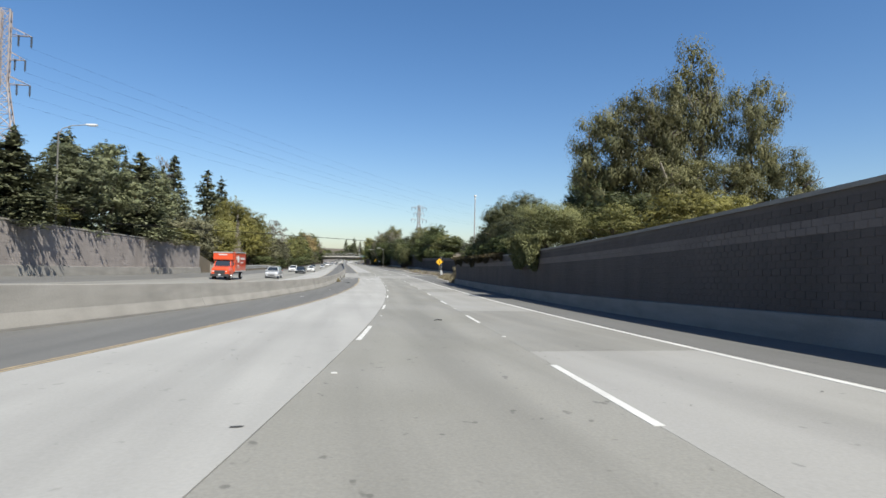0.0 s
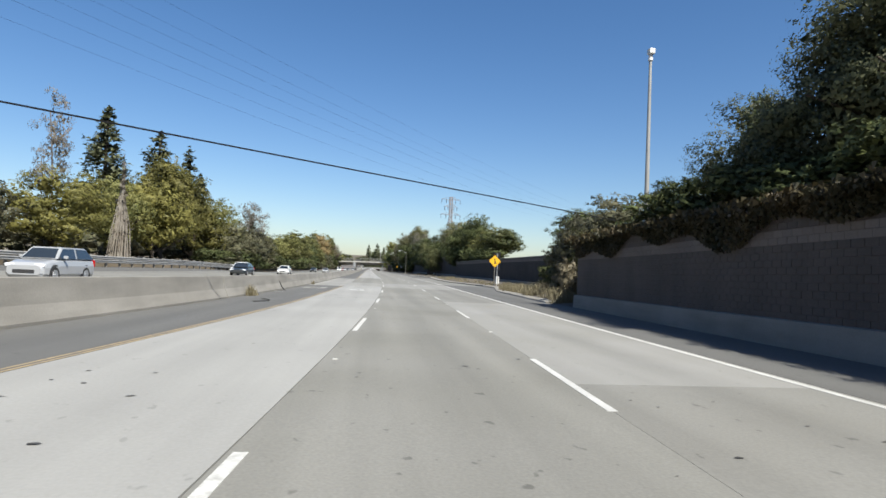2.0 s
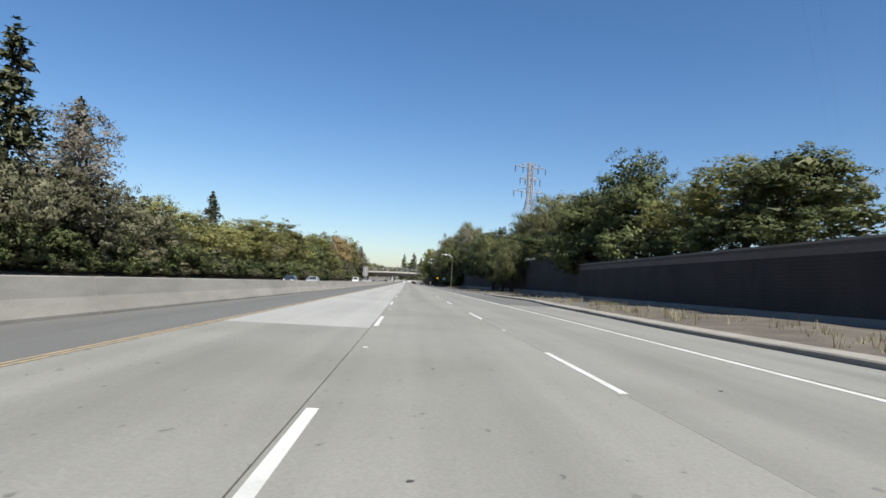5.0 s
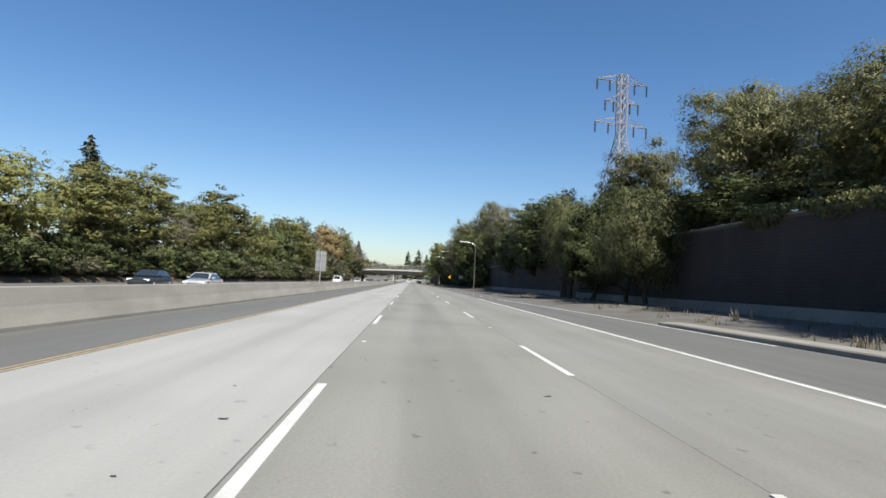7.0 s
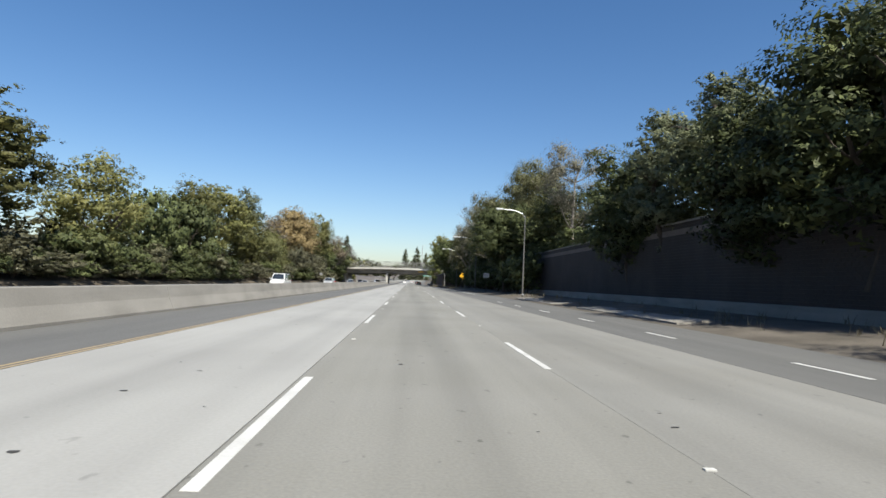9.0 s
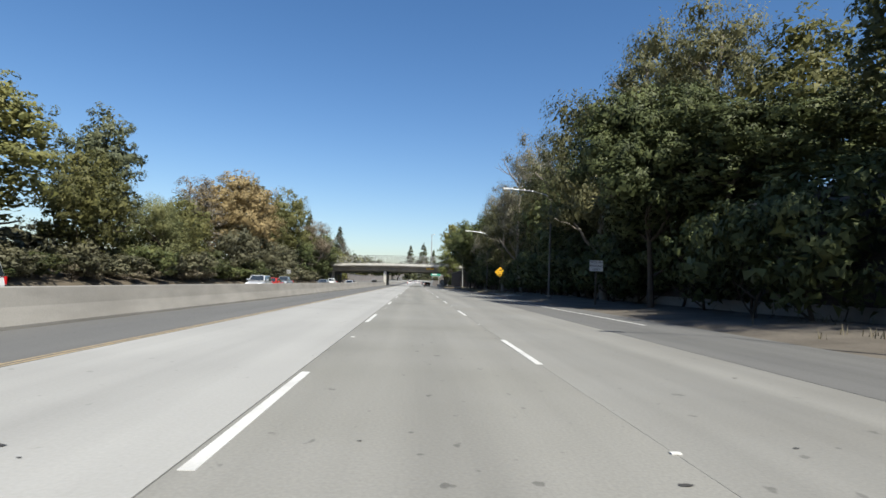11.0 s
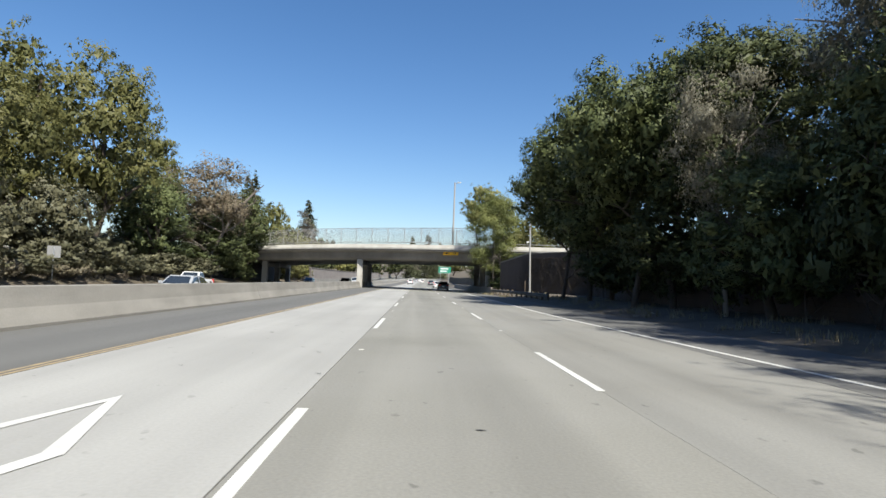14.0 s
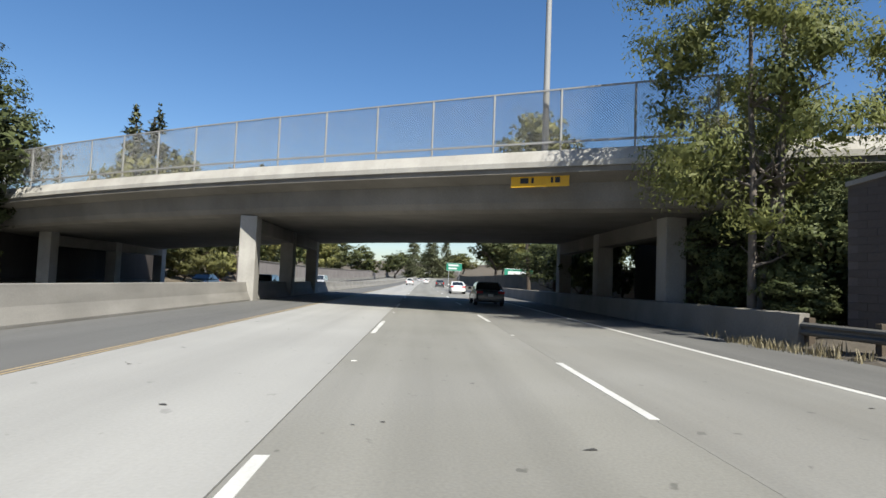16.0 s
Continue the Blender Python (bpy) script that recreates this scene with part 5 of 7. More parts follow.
TREES_L4 = (
    ("dark", -32, 412, 9.6, 4.4), ("dark", -32, 424, 10.2, 4.6), ("dark", -31.6, 436, 9.0, 4.0), ("yg", -34, 458, 24.2, 6.6), ("pine", -42, 456, 27.4, 5.0), ("pine", -43, 489, 27.0, 4.6), ("yg", -36, 447, 18.0, 5.4), ("dark", -32.6, 449, 9.0, 4.0), ("oakdark", -33, 468, 14.0, 4.6),
    ("shade", -31.2, 495, 16.4, 6.4), ("oakdark", -34, 528, 9.6, 5.0), ("oakdark", -33, 537, 8.6, 4.4), ("brown", -32.5, 484, 20.2, 6.2), ("shade", -36, 497, 15.4, 5.4), ("shade", -33, 470, 9.0, 4.2), ("shade", -31.6, 486, 11.0, 4.6), ("under", -29.7, 491, 3.6, 2.0), ("under", -29.6, 496, 3.2, 1.8), ("shrubyg", -30.2, 531, 5.4, 3.0), ("shrubyg", -31.0, 538, 6.0, 3.4), ("shrubyg", -30.6, 546, 5.0, 3.0), ("yg", -44, 545, 20.0, 5.0), ("yg", -38.2, 548, 20.4, 4.6), ("bare", -31.5, 556, 20.0, 3.6), ("conifer", -45, 547, 26.0, 3.0), ("conifer", -46, 557, 29.0, 3.4), ("conifer", -38, 592, 26.4, 4.4),
)
TREES_L5 = (
    ("yg", -33, 548, 14.0, 5.4), ("oak", -35, 566, 15.0, 6.0), ("yg", -36, 584, 14.0, 6.0), ("oak", -36, 610, 16.0, 6.4), ("yg", -34, 640, 15.0, 6.6), ("oak", -34, 675, 16.0, 7.0), ("conifer", -12, 790, 28.0, 5.0), ("conifer", -2, 800, 31.0, 5.4), ("conifer", 6, 815, 26.0, 4.6), ("oak", -30, 720, 15.0, 8.0), ("oak", -20, 770, 14.0, 8.0), ("yg", 16, 780, 14.0, 8.0), ("oak", 40, 800, 16.0, 9.0), ("conifer", 62, 860, 26.0, 5.0), ("oak", -60, 800, 18.0, 9.0), ("oak", 5, 1085, 18.0, 12.0), ("oak", 40, 1085, 18.0, 12.0), ("oak", -28, 1085, 18.0, 12.0),
)
for table, g in ((TREES_R1, "trees above the near wall"), (TREES_R2, "trees behind the set-back wall"), (TREES_R3, "trees along the tall wall"), (TREES_R4, "trees on the shaded verge"), (TREES_R5, "trees round the overpass"), (TREES_L1, "trees above the opposite wall"), (TREES_L2, "trees along the opposite side"), (TREES_L3, "trees along the opposite side"), (TREES_L4, "trees along the opposite side"), (TREES_L5, "trees beyond the overpass")):
    for row in table:
        kind, u, y = row[:3]
        if u < 0 and kind == "dark" and not 315 < y < 345:
            kind = "olive"
        if y > 515 and kind in ("oak", "yg"):
            kind = "far" if kind == "oak" else "faryg"
        plant(kind, *row[1:], group=g)

# undergrowth
rs = random.Random(3)
y = 150.0
while y < 480:
    plant(("under" if y < 352 and rs.random() < 0.75 else "bushy") if rs.random() < 0.7 else "shrub", -30.2 - rs.random() * 1.2, y, rs.uniform(2.6, 5.2), rs.uniform(2.2, 3.2), group="undergrowth on the opposite bank")
    y += rs.uniform(3.6, 6.0)
for i in range(74):
    plant("under" if rs.random() < 0.7 else "bushy", -29.9 - rs.random() * 0.3, 148 + 2.75 * i + rs.random(), rs.uniform(1.4, 2.6), rs.uniform(1.5, 2.2), group="low shrubs along the opposite shoulder")
for i in range(48):
    plant("back", -36.5 - rs.random() * 2.5, 96 + 8.2 * i, rs.uniform(4.5, 7.0), rs.uniform(3.4, 4.4), group="shrubs behind the opposite trees")
for y, u, h, r, k in ((362, -30.4, 2.2, 1.8, "shrubgrey"), (369, -30.2, 2.0, 1.8, "shrubgrey"), (375, -30.4, 2.4, 2.0, "shrubgrey"), (384, -30.0, 2.4, 2.0, "shrubgrey"), (391, -30.2, 2.2, 1.8, "shrubgrey"), (440, -30.2, 2.0, 1.6, "shrubgrey"), (447, -30.0, 2.0, 1.8, "shrubgrey"), (262, -31, 2.6, 2.2, "shrubyg"), (90, 13.6, 4.2, 1.9, "shrub"), (95, 15.8, 7.4, 3.4, "olive"), (88.4, 13.6, 5.8, 1.8, "yg"), (84.4, 10.8, 3.2, 1.3, "shrubgrey"), (89, 15.6, 8.0, 3.2, "olive"), (101, 16.4, 6.8, 3.0, "shade"), (97, 14.2, 5.0, 2.2, "olive"), (98, 15.2, 3.9, 1.8, "shrub"), (102, 16, 3.6, 1.8, "shrub"), (86.5, 14.2, 4.6, 2.0, "shrub"), (92, 12.6, 2.4, 1.2, "shrubgrey"), (87, 12.2, 2.6, 1.3, "shrubgrey"), (109, 18.4, 2.6, 1.4, "shrub"), (106, 16.2, 3.6, 2.0, "shrub")):
    plant(k, u, y, h, r)
for i in range(13):
    plant("under", 11.0 + rs.random() * 0.5, 43 + 2.4 * i, rs.uniform(5.2, 6.4), rs.uniform(1.7, 2.2), group="dark shrubs above the near wall")
for i in range(11):
    plant("under", 21.4 + rs.random() * 0.6, 165 + 6.0 * i, rs.uniform(6.4, 7.4) if i < 5 else rs.uniform(7.4, 8.8), rs.uniform(3.0, 3.6), group="dark shrubs behind the tall wall")
for i in range(13):
    plant("under", 19.6 + rs.random() * 0.6, 266 + 6.2 * i, rs.uniform(7.6, 9.0), rs.uniform(3.0, 3.6), group="dark shrubs behind the tall wall")
for y, u, h, r in ((393.5, 14.6, 4.8, 1.7), (396.5, 14.5, 5.4, 1.5), (399.5, 14.8, 5.0, 1.2), (415.5, 13.9, 6.0, 2.0), (402.5, 14.6, 4.6, 1.2), (407, 14.4, 5.0, 1.4), (412, 14.2, 5.6, 1.7), (419, 14.0, 6.0, 1.9), (425, 13.8, 5.6, 1.8), (433, 13.6, 5.8, 2.0)):
    plant("under", u, y, h, r, group="dark undergrowth on the shaded verge")
for i in range(13):
    plant("under", 16.6 + rs.random() * 0.5, 352 + 3.6 * i, rs.uniform(5.0, 7.5), rs.uniform(2.4, 3.0), group="dark undergrowth on the shaded verge")
for y in (330, 334, 338, 342, 346, 350, 354, 359, 364, 369, 374, 381, 388, 437):
    plant("under", 15.2 + rs.random() * 1.0 + (1.4 if 336 < y < 354 else 0) - (1.6 if y > 400 else 0), y, rs.uniform(4.4, 7.0), rs.uniform(2.6, 3.4), group="dark undergrowth on the shaded verge")


# creepers hanging over walls, leaf by leaf
def creeper(name, y0, y1, u, top, depth, count, m, label, seed, side=-1, bulge=0.35):
    rg = np.random.default_rng(seed)
    ys = rg.uniform(y0, y1, count)
    lobes = 0.5 + 0.5 * np.sin(ys * 0.9 + seed) * np.sin(ys * 0.37 + 2 * seed)
    dz = rg.random(count) ** 1.4 * depth * (0.25 + lobes)
    if bulge > 1:
        lobes *= np.sin((ys - y0) / (y1 - y0) * math.pi) ** 0.6
    thick = rg.random(count) * bulge * (1 - 0.6 * dz / (depth * 1.3)) * (0.5 + 0.5 * np.sin(ys * 2.3 + dz * 1.7))
    P = np.array([rp(u + side * t + 0.25 * (z < 0.3) * rg.normal(), yy, top + 0.25 - z) for yy, z, t in zip(ys, dz, thick)])
    al = rg.normal(size=(count, 3)) * 0.6 + np.array([[0, 0, -1.0]])
    al /= np.linalg.norm(al, axis=1, keepdims=True)
    a, b = rot_frames(al)
    ln = rg.uniform(0.05, 0.13, count)
    ang = rg.uniform(0, 6.28, count)[:, None]
    v, f = leaf_cards(P, al, a * np.cos(ang) + b * np.sin(ang), ln, ln * 0.7)
    ob = new(name, mesh_np(name, v, f, m))
    tagged(ob, label, "creeper", "", "stuff")


creeper("creeper", 56, 80.3, 9.35, 3.75, 1.15, 11000, M_IVY, "brown and green ivy hanging over the wall top", 3)
creeper("creeper", 46, 60, 9.35, 3.7, 0.8, 6000, M_IVY, "green creeper hanging over the wall top", 5)
creeper("creeper", 31.8, 39.4, 9.4, 4.6, 2.4, 15000, M_PEPPER, "hanging pepper-tree sprays in front of the wall", 6, bulge=1.5)
creeper("creeper", 212, 226, 19.3, 6.2, 1.2, 2600, M_PEPPER, "green creeper over the tall wall", 7)
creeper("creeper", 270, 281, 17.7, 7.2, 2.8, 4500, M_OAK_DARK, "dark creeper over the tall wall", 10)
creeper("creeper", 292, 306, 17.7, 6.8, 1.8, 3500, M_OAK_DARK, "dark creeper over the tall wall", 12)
creeper("creeper", 66, 80, -28.9, 5.1, 0.6, 1800, M_OLIVE, "green creeper over the opposite wall", 13, side=1)


# grass tufts as one stuff object per stretch
def grass(name, y0, y1, u0, u1, z_of, count, height, m, label, seed):
    rg = np.random.default_rng(seed)
    verts, faces = [], []
    for i in range(count):
        yy = y0 + (y1 - y0) * rg.random()
        uu = u0(yy) + (u1(yy) - u0(yy)) * rg.random()
        if count > 100 and noise.noise(Vector((uu * 0.5, yy * 0.35, seed))) < 0.02:
            continue
        p = rp(uu, yy, z_of(uu, yy))
        tall = 0.85 + 0.75 * noise.noise(Vector((uu * 0.9, yy * 0.7, seed + 3.0)))
        for k in range(5):
            az, hh = rg.uniform(0, 6.28), height * rg.uniform(0.3, 1.15) * tall
            w = 0.012 + 0.01 * rg.random()
            dx, dy = math.cos(az), math.sin(az)
            ln = hh * rg.uniform(0.15, 0.6)
            q = p + Vector((rg.normal(0, 0.08), rg.normal(0, 0.08), -0.03))
            o = len(verts)
            verts += [q + Vector((-dy * w, dx * w, 0)), q + Vector((dy * w, -dx * w, 0)), q + Vector((dx * ln * 0.4 + dy * w * 0.7, dy * ln * 0.4 - dx * w * 0.7, hh * 0.6)), q + Vector((dx * ln * 0.4 - dy * w * 0.7, dy * ln * 0.4 + dx * w * 0.7, hh * 0.6)), q + Vector((dx * ln, dy * ln, hh))]
            faces += [(o, o + 1, o + 2, o + 3), (o + 3, o + 2, o + 4)]
    ob = raw(name, verts, faces, m)
    tagged(ob, label, "grass", "", "stuff")


def verge_z(u, y):
    row = ground_row(y)
    for (ua, za), (ub, zb) in zip(row, row[1:]):
        if ua <= u <= ub:
            return za + (zb - za) * (u - ua) / (ub - ua)
    return 0.0


grass("dry_grass", 83, 130, lambda y: lerp_table(PAVED, y) + 0.5, lambda y: lerp_table(PAVED, y) + 4.5, verge_z, 1700, 0.6, M_GRASS, "tall dry straw-coloured grass on the bank", 2)
grass("dry_grass", 82, 108, lambda y: lerp_table(PAVED, y) + 0.3, lambda y: lerp_table(PAVED, y) + 2.6, verge_z, 2600, 0.85, M_GRASS, "tall dry straw-coloured grass round the shrubs", 12)
grass("dry_grass", 130, 205, lambda y: lerp_table(PAVED, y) + 2.0, lambda y: lerp_table(PAVED, y) + 6.0, verge_z, 800, 0.5, M_GRASS, "dry straw grass before the set-back wall", 4)
grass("dry_weeds", 205, 330, lambda y: 12.0, lambda y: 17.0, verge_z, 700, 0.5, M_WEED, "scattered grey dry weeds before the wall", 6)
grass("dry_weeds", 380, 475, lambda y: 10.2, lambda y: 14.0, verge_z, 1500, 0.35, M_GRASS, "thin dry grass and litter on the verge", 8)
grass("dry_grass", 462, 476, lambda y: lerp_table(((462, 8.6), (472, 7.9), (476, 7.6)), y), lambda y: lerp_table(((462, 9.6), (472, 8.6), (476, 8.2)), y), verge_z, 420, 0.35, M_GRASS, "dry grass at the foot of the rail by the overpass", 17)
grass("dry_weeds", 432, 470, lambda y: -30.8, lambda y: -29.4, lambda u, y: opp_z(-29, y) + 0.1, 700, 1.0, M_WEED, "dry brown weeds along the opposite shoulder", 9)
grass("barrier_weeds", 79.9, 80.7, lambda y: -8.72, lambda y: -8.45, lambda u, y: 0.0, 60, 0.95, M_GRASS, "dry weed tuft growing at the barrier foot", 10)
grass("barrier_weeds", 105.6, 106.3, lambda y: -8.74, lambda y: -8.6, lambda u, y: 0.0, 14, 0.45, M_WEED, "dry weed tuft at the barrier joint", 11)


# ---- vehicles ----
def add_section_loft(bm, sections):
    """Rings of points, one after another, closed at both ends."""
    rings = [[bm.verts.new(p) for p in ring] for ring in sections]
    k = len(rings[0])
    for a, b in zip(rings, rings[1:]):
        for j in range(k):
            bm.faces.new((a[j], a[(j + 1) % k], b[(j + 1) % k], b[j]))
    bm.faces.new(rings[0][::-1])
    bm.faces.new(rings[-1])


def ring(y, w, z0, z1, tuck=0.12):
    """A car-body cross-section at y: rounded sill and shoulder."""
    h = z1 - z0
    return [(-w + tuck, y, z0), (-w, y, z0 + 0.22 * h), (-w, y, z0 + 0.62 * h), (-w + 0.05, y, z0 + 0.88 * h), (-w + 0.2, y, z1), (w - 0.2, y, z1), (w - 0.05, y, z0 + 0.88 * h), (w, y, z0 + 0.62 * h), (w, y, z0 + 0.22 * h), (w - tuck, y, z0)]


def quad_panel(bm, a, b, c, d, inset, lift):
    """A pane in the face a-b-c-d, drawn in by inset and raised by lift."""
    a, b, c, d = (Vector(p) for p in (a, b, c, d))
    n = (b - a).cross(d - a).normalized()
    m = (a + b + c + d) / 4
    pts = []
    for p in (a, b, c, d):
        v = m - p
        pts.append(p + v.normalized() * min(inset * 1.4, v.length * 0.4) + n * lift)
    vs = [bm.verts.new(p) for p in pts] + [bm.verts.new(p - n * (lift + 0.01)) for p in pts]
    bm.faces.new(vs[:4])
    for i in range(4):
        bm.faces.new((vs[i], vs[4 + i], vs[4 + (i + 1) % 4], vs[(i + 1) % 4]))


def wheel(parent, x, y, r, w):
    side = 1 if x > 0 else -1
    bm = bmesh.new()
    add_cyl(bm, (x - side * w, y, r), (x, y, r), r, seg=20)
    bmesh.ops.bevel(bm, geom=[e for e in bm.edges if len(e.link_faces) == 2 and e.calc_face_angle() > 1.0], offset=0.025, segments=2, affect="EDGES")
    tyre = part("tyre", bm, M_RUBBER, parent, smooth=False)
    bm = bmesh.new()
    add_cyl(bm, (x - side * 0.05, y, r), (x + side * 0.012, y, r), r * 0.64, r * 0.6, seg=18)
    add_cyl(bm, (x, y, r), (x + side * 0.03, y, r), r * 0.14, seg=10)
    part("rim", bm, M_RIM, tyre)


SHAPES = {
    # length, width, belt height, roof height, bonnet height, boot height, then cabin: front foot, front top, rear top, rear foot (from the nose)
    "sedan": (4.75, 1.82, 0.95, 1.44, 0.86, 0.98, 1.15, 1.95, 3.35, 4.15),
    "suv": (4.55, 1.86, 1.12, 1.68, 1.04, 1.12, 1.05, 1.65, 3.85, 4.42),
    "hatch": (4.2, 1.76, 0.98, 1.5, 0.9, 1.0, 1.0, 1.7, 3.45, 4.08),
    "pickup": (5.2, 1.85, 1.05, 1.66, 1.0, 1.05, 1.35, 1.9, 2.75, 2.95),
    "van": (4.9, 1.95, 1.15, 1.95, 1.1, 1.2, 0.7, 1.4, 4.6, 4.82),
}


def car(shape, paint, u, y, label, away=False, z=None, group=""):
    """A car on the road. Its nose looks along -y unless it drives away from the viewer."""
    L, W, belt, roof, hood, boot, c0, c1, c2, c3 = SHAPES[shape]
    if z is None:
        z = opp_z(u, y) if u < -10 else 0.004
    rot = heading(y) + (0 if away else math.pi)
    # local: the nose at +y
    m = Matrix.Translation(rp(u, y, z)) @ Matrix.Rotation(rot, 4, "Z")
    ob = thing("car" if shape not in ("pickup", "van") else shape.replace("van", "minivan"), label, "car" if shape != "pickup" else "pickup truck", m, group)
    hw, s = W / 2, L / 2
    g = 0.2

    def yy(d):
        return s - d

    bm = bmesh.new()
    secs = [(0.0, hw * 0.80, 0.34, hood * 0.74), (0.12, hw * 0.92, 0.24, hood * 0.88), (0.45, hw * 0.98, g, hood * 0.95), (c0, hw, g, hood + 0.03), (c0 + 0.25, hw, g, belt), ((c0 + c3) / 2, hw, g, belt + 0.01), (c3 - 0.1, hw, g, boot), (L - 0.4, hw * 0.98, g + 0.02, boot), (L - 0.08, hw * 0.93, 0.3, boot * 0.95), (L, hw * 0.84, 0.42, boot * 0.82)]
    add_section_loft(bm, [ring(yy(d), w, a, b) for d, w, a, b in secs])
    if shape == "pickup":
        # the open bed is a tub behind the cab
        add_box(bm, (W - 0.3, L - c3 - 0.45, 0.012), (0, yy((c3 + L) / 2), boot + 0.004))
    part("body", bm, paint, ob, smooth=False)
    wt = hw * 0.76
    foot = belt - 0.02
    A = [(-hw + 0.07, yy(c0), foot), (hw - 0.07, yy(c0), foot), (wt, yy(c1), roof - 0.04), (-wt, yy(c1), roof - 0.04)]
    B = [(-hw + 0.07, yy(c3), foot), (hw - 0.07, yy(c3), foot), (wt, yy(c2), roof - 0.04), (-wt, yy(c2), roof - 0.04)]
    bm = bmesh.new()
    va, vb = [bm.verts.new(p) for p in A], [bm.verts.new(p) for p in B]
    bm.faces.new(va)
    bm.faces.new(vb[::-1])
    for i in range(4):
        bm.faces.new((va[i], vb[i], vb[(i + 1) % 4], va[(i + 1) % 4]))
    add_box(bm, (2 * wt - 0.1, (c2 - c1) - 0.05, 0.07), (0, yy((c1 + c2) / 2), roof - 0.03), bevel=0.03)
    bmesh.ops.bevel(bm, geom=[e for e in bm.edges if e.calc_length() > 0.5][:12], offset=0.03, segments=2, affect="EDGES")
    part("cabin", bm, paint, ob)
    bm = bmesh.new()
    quad_panel(bm, A[1], A[0], A[3], A[2], 0.09, 0.022)
    part("windscreen", bm, M_GLASS, ob)
    bm = bmesh.new()
    quad_panel(bm, B[0], B[1], B[2], B[3], 0.1, 0.022)
    part("rear_window", bm, M_GLASS, ob)
    for sgn in (0, 1):
        fa, fb, ta, tb = (A[0], B[0], A[3], B[3]) if sgn == 0 else (A[1], B[1], A[2], B[2])
        fa, fb, ta, tb = (Vector(p) for p in (fa, fb, ta, tb))
        for k in range(1 if shape == "pickup" else 2):
            n = 1 if shape == "pickup" else 2
            p0, p1 = fa.lerp(fb, k / n), fa.lerp(fb, (k + 1) / n)
            q0, q1 = ta.lerp(tb, k / n), ta.lerp(tb, (k + 1) / n)
            bm = bmesh.new()
            if sgn == 0:
                quad_panel(bm, p0, p1, q1, q0, 0.06, 0.022)
            else:
                quad_panel(bm, p1, p0, q0, q1, 0.06, 0.022)
            part("side_window", bm, M_GLASS, ob)
        x = (-hw - 0.09) if sgn == 0 else (hw + 0.09)
        bm = bmesh.new()
        add_box(bm, (0.2, 0.1, 0.15), (x, yy(c0 + 0.45), belt + 0.08), bevel=0.035)
        part("mirror", bm, paint, ob)
        sx = -1 if sgn == 0 else 1
        bm = bmesh.new()
        add_box(bm, (0.42, 0.2, 0.15), (sx * (hw - 0.28), yy(0.13), hood * 0.76), bevel=0.04)
        part("headlight", bm, M_LAMP, ob)
        bm = bmesh.new()
        tall = shape in ("suv", "van", "pickup")
        add_box(bm, (0.2 if tall else 0.4, 0.14, 0.36 if tall else 0.16), (sx * (hw - (0.14 if tall else 0.26)), yy(L - 0.06), boot * (0.82 if tall else 0.84)), bevel=0.03)
        part("tail_light", bm, M_TAIL, ob)
    bm = bmesh.new()
    add_box(bm, (W * 0.52, 0.1, 0.17), (0, yy(0.03), 0.5), bevel=0.03)
    part("grille", bm, M_TRIM, ob)
    bm = bmesh.new()
    add_box(bm, (W * 0.8, 0.14, 0.18), (0, yy(L - 0.05), 0.36), bevel=0.04)
    part("rear_bumper", bm, M_TRIM if shape != "sedan" else paint, ob)
    bm = bmesh.new()
    add_box(bm, (0.32, 0.03, 0.16), (0, yy(L + 0.005), boot * 0.66), bevel=0.006)
    part("number_plate", bm, M_PLATE, ob)
    r = 0.33 if shape in ("sedan", "hatch") else 0.37
    for x in (-hw + 0.01, hw - 0.01):
        for d in (0.85 if shape != "pickup" else 0.95, L - 0.95):
            bm = bmesh.new()
            add_cyl(bm, (x - 0.015 * (1 if x > 0 else -1), yy(d), r + 0.03), (x + 0.004 * (1 if x > 0 else -1), yy(d), r + 0.03), r + 0.07, seg=20)
            part("wheel_arch", bm, M_TRIM, ob)
            wheel(ob, x + 0.012 * (1 if x > 0 else -1), yy(d), r, 0.2)
    return ob


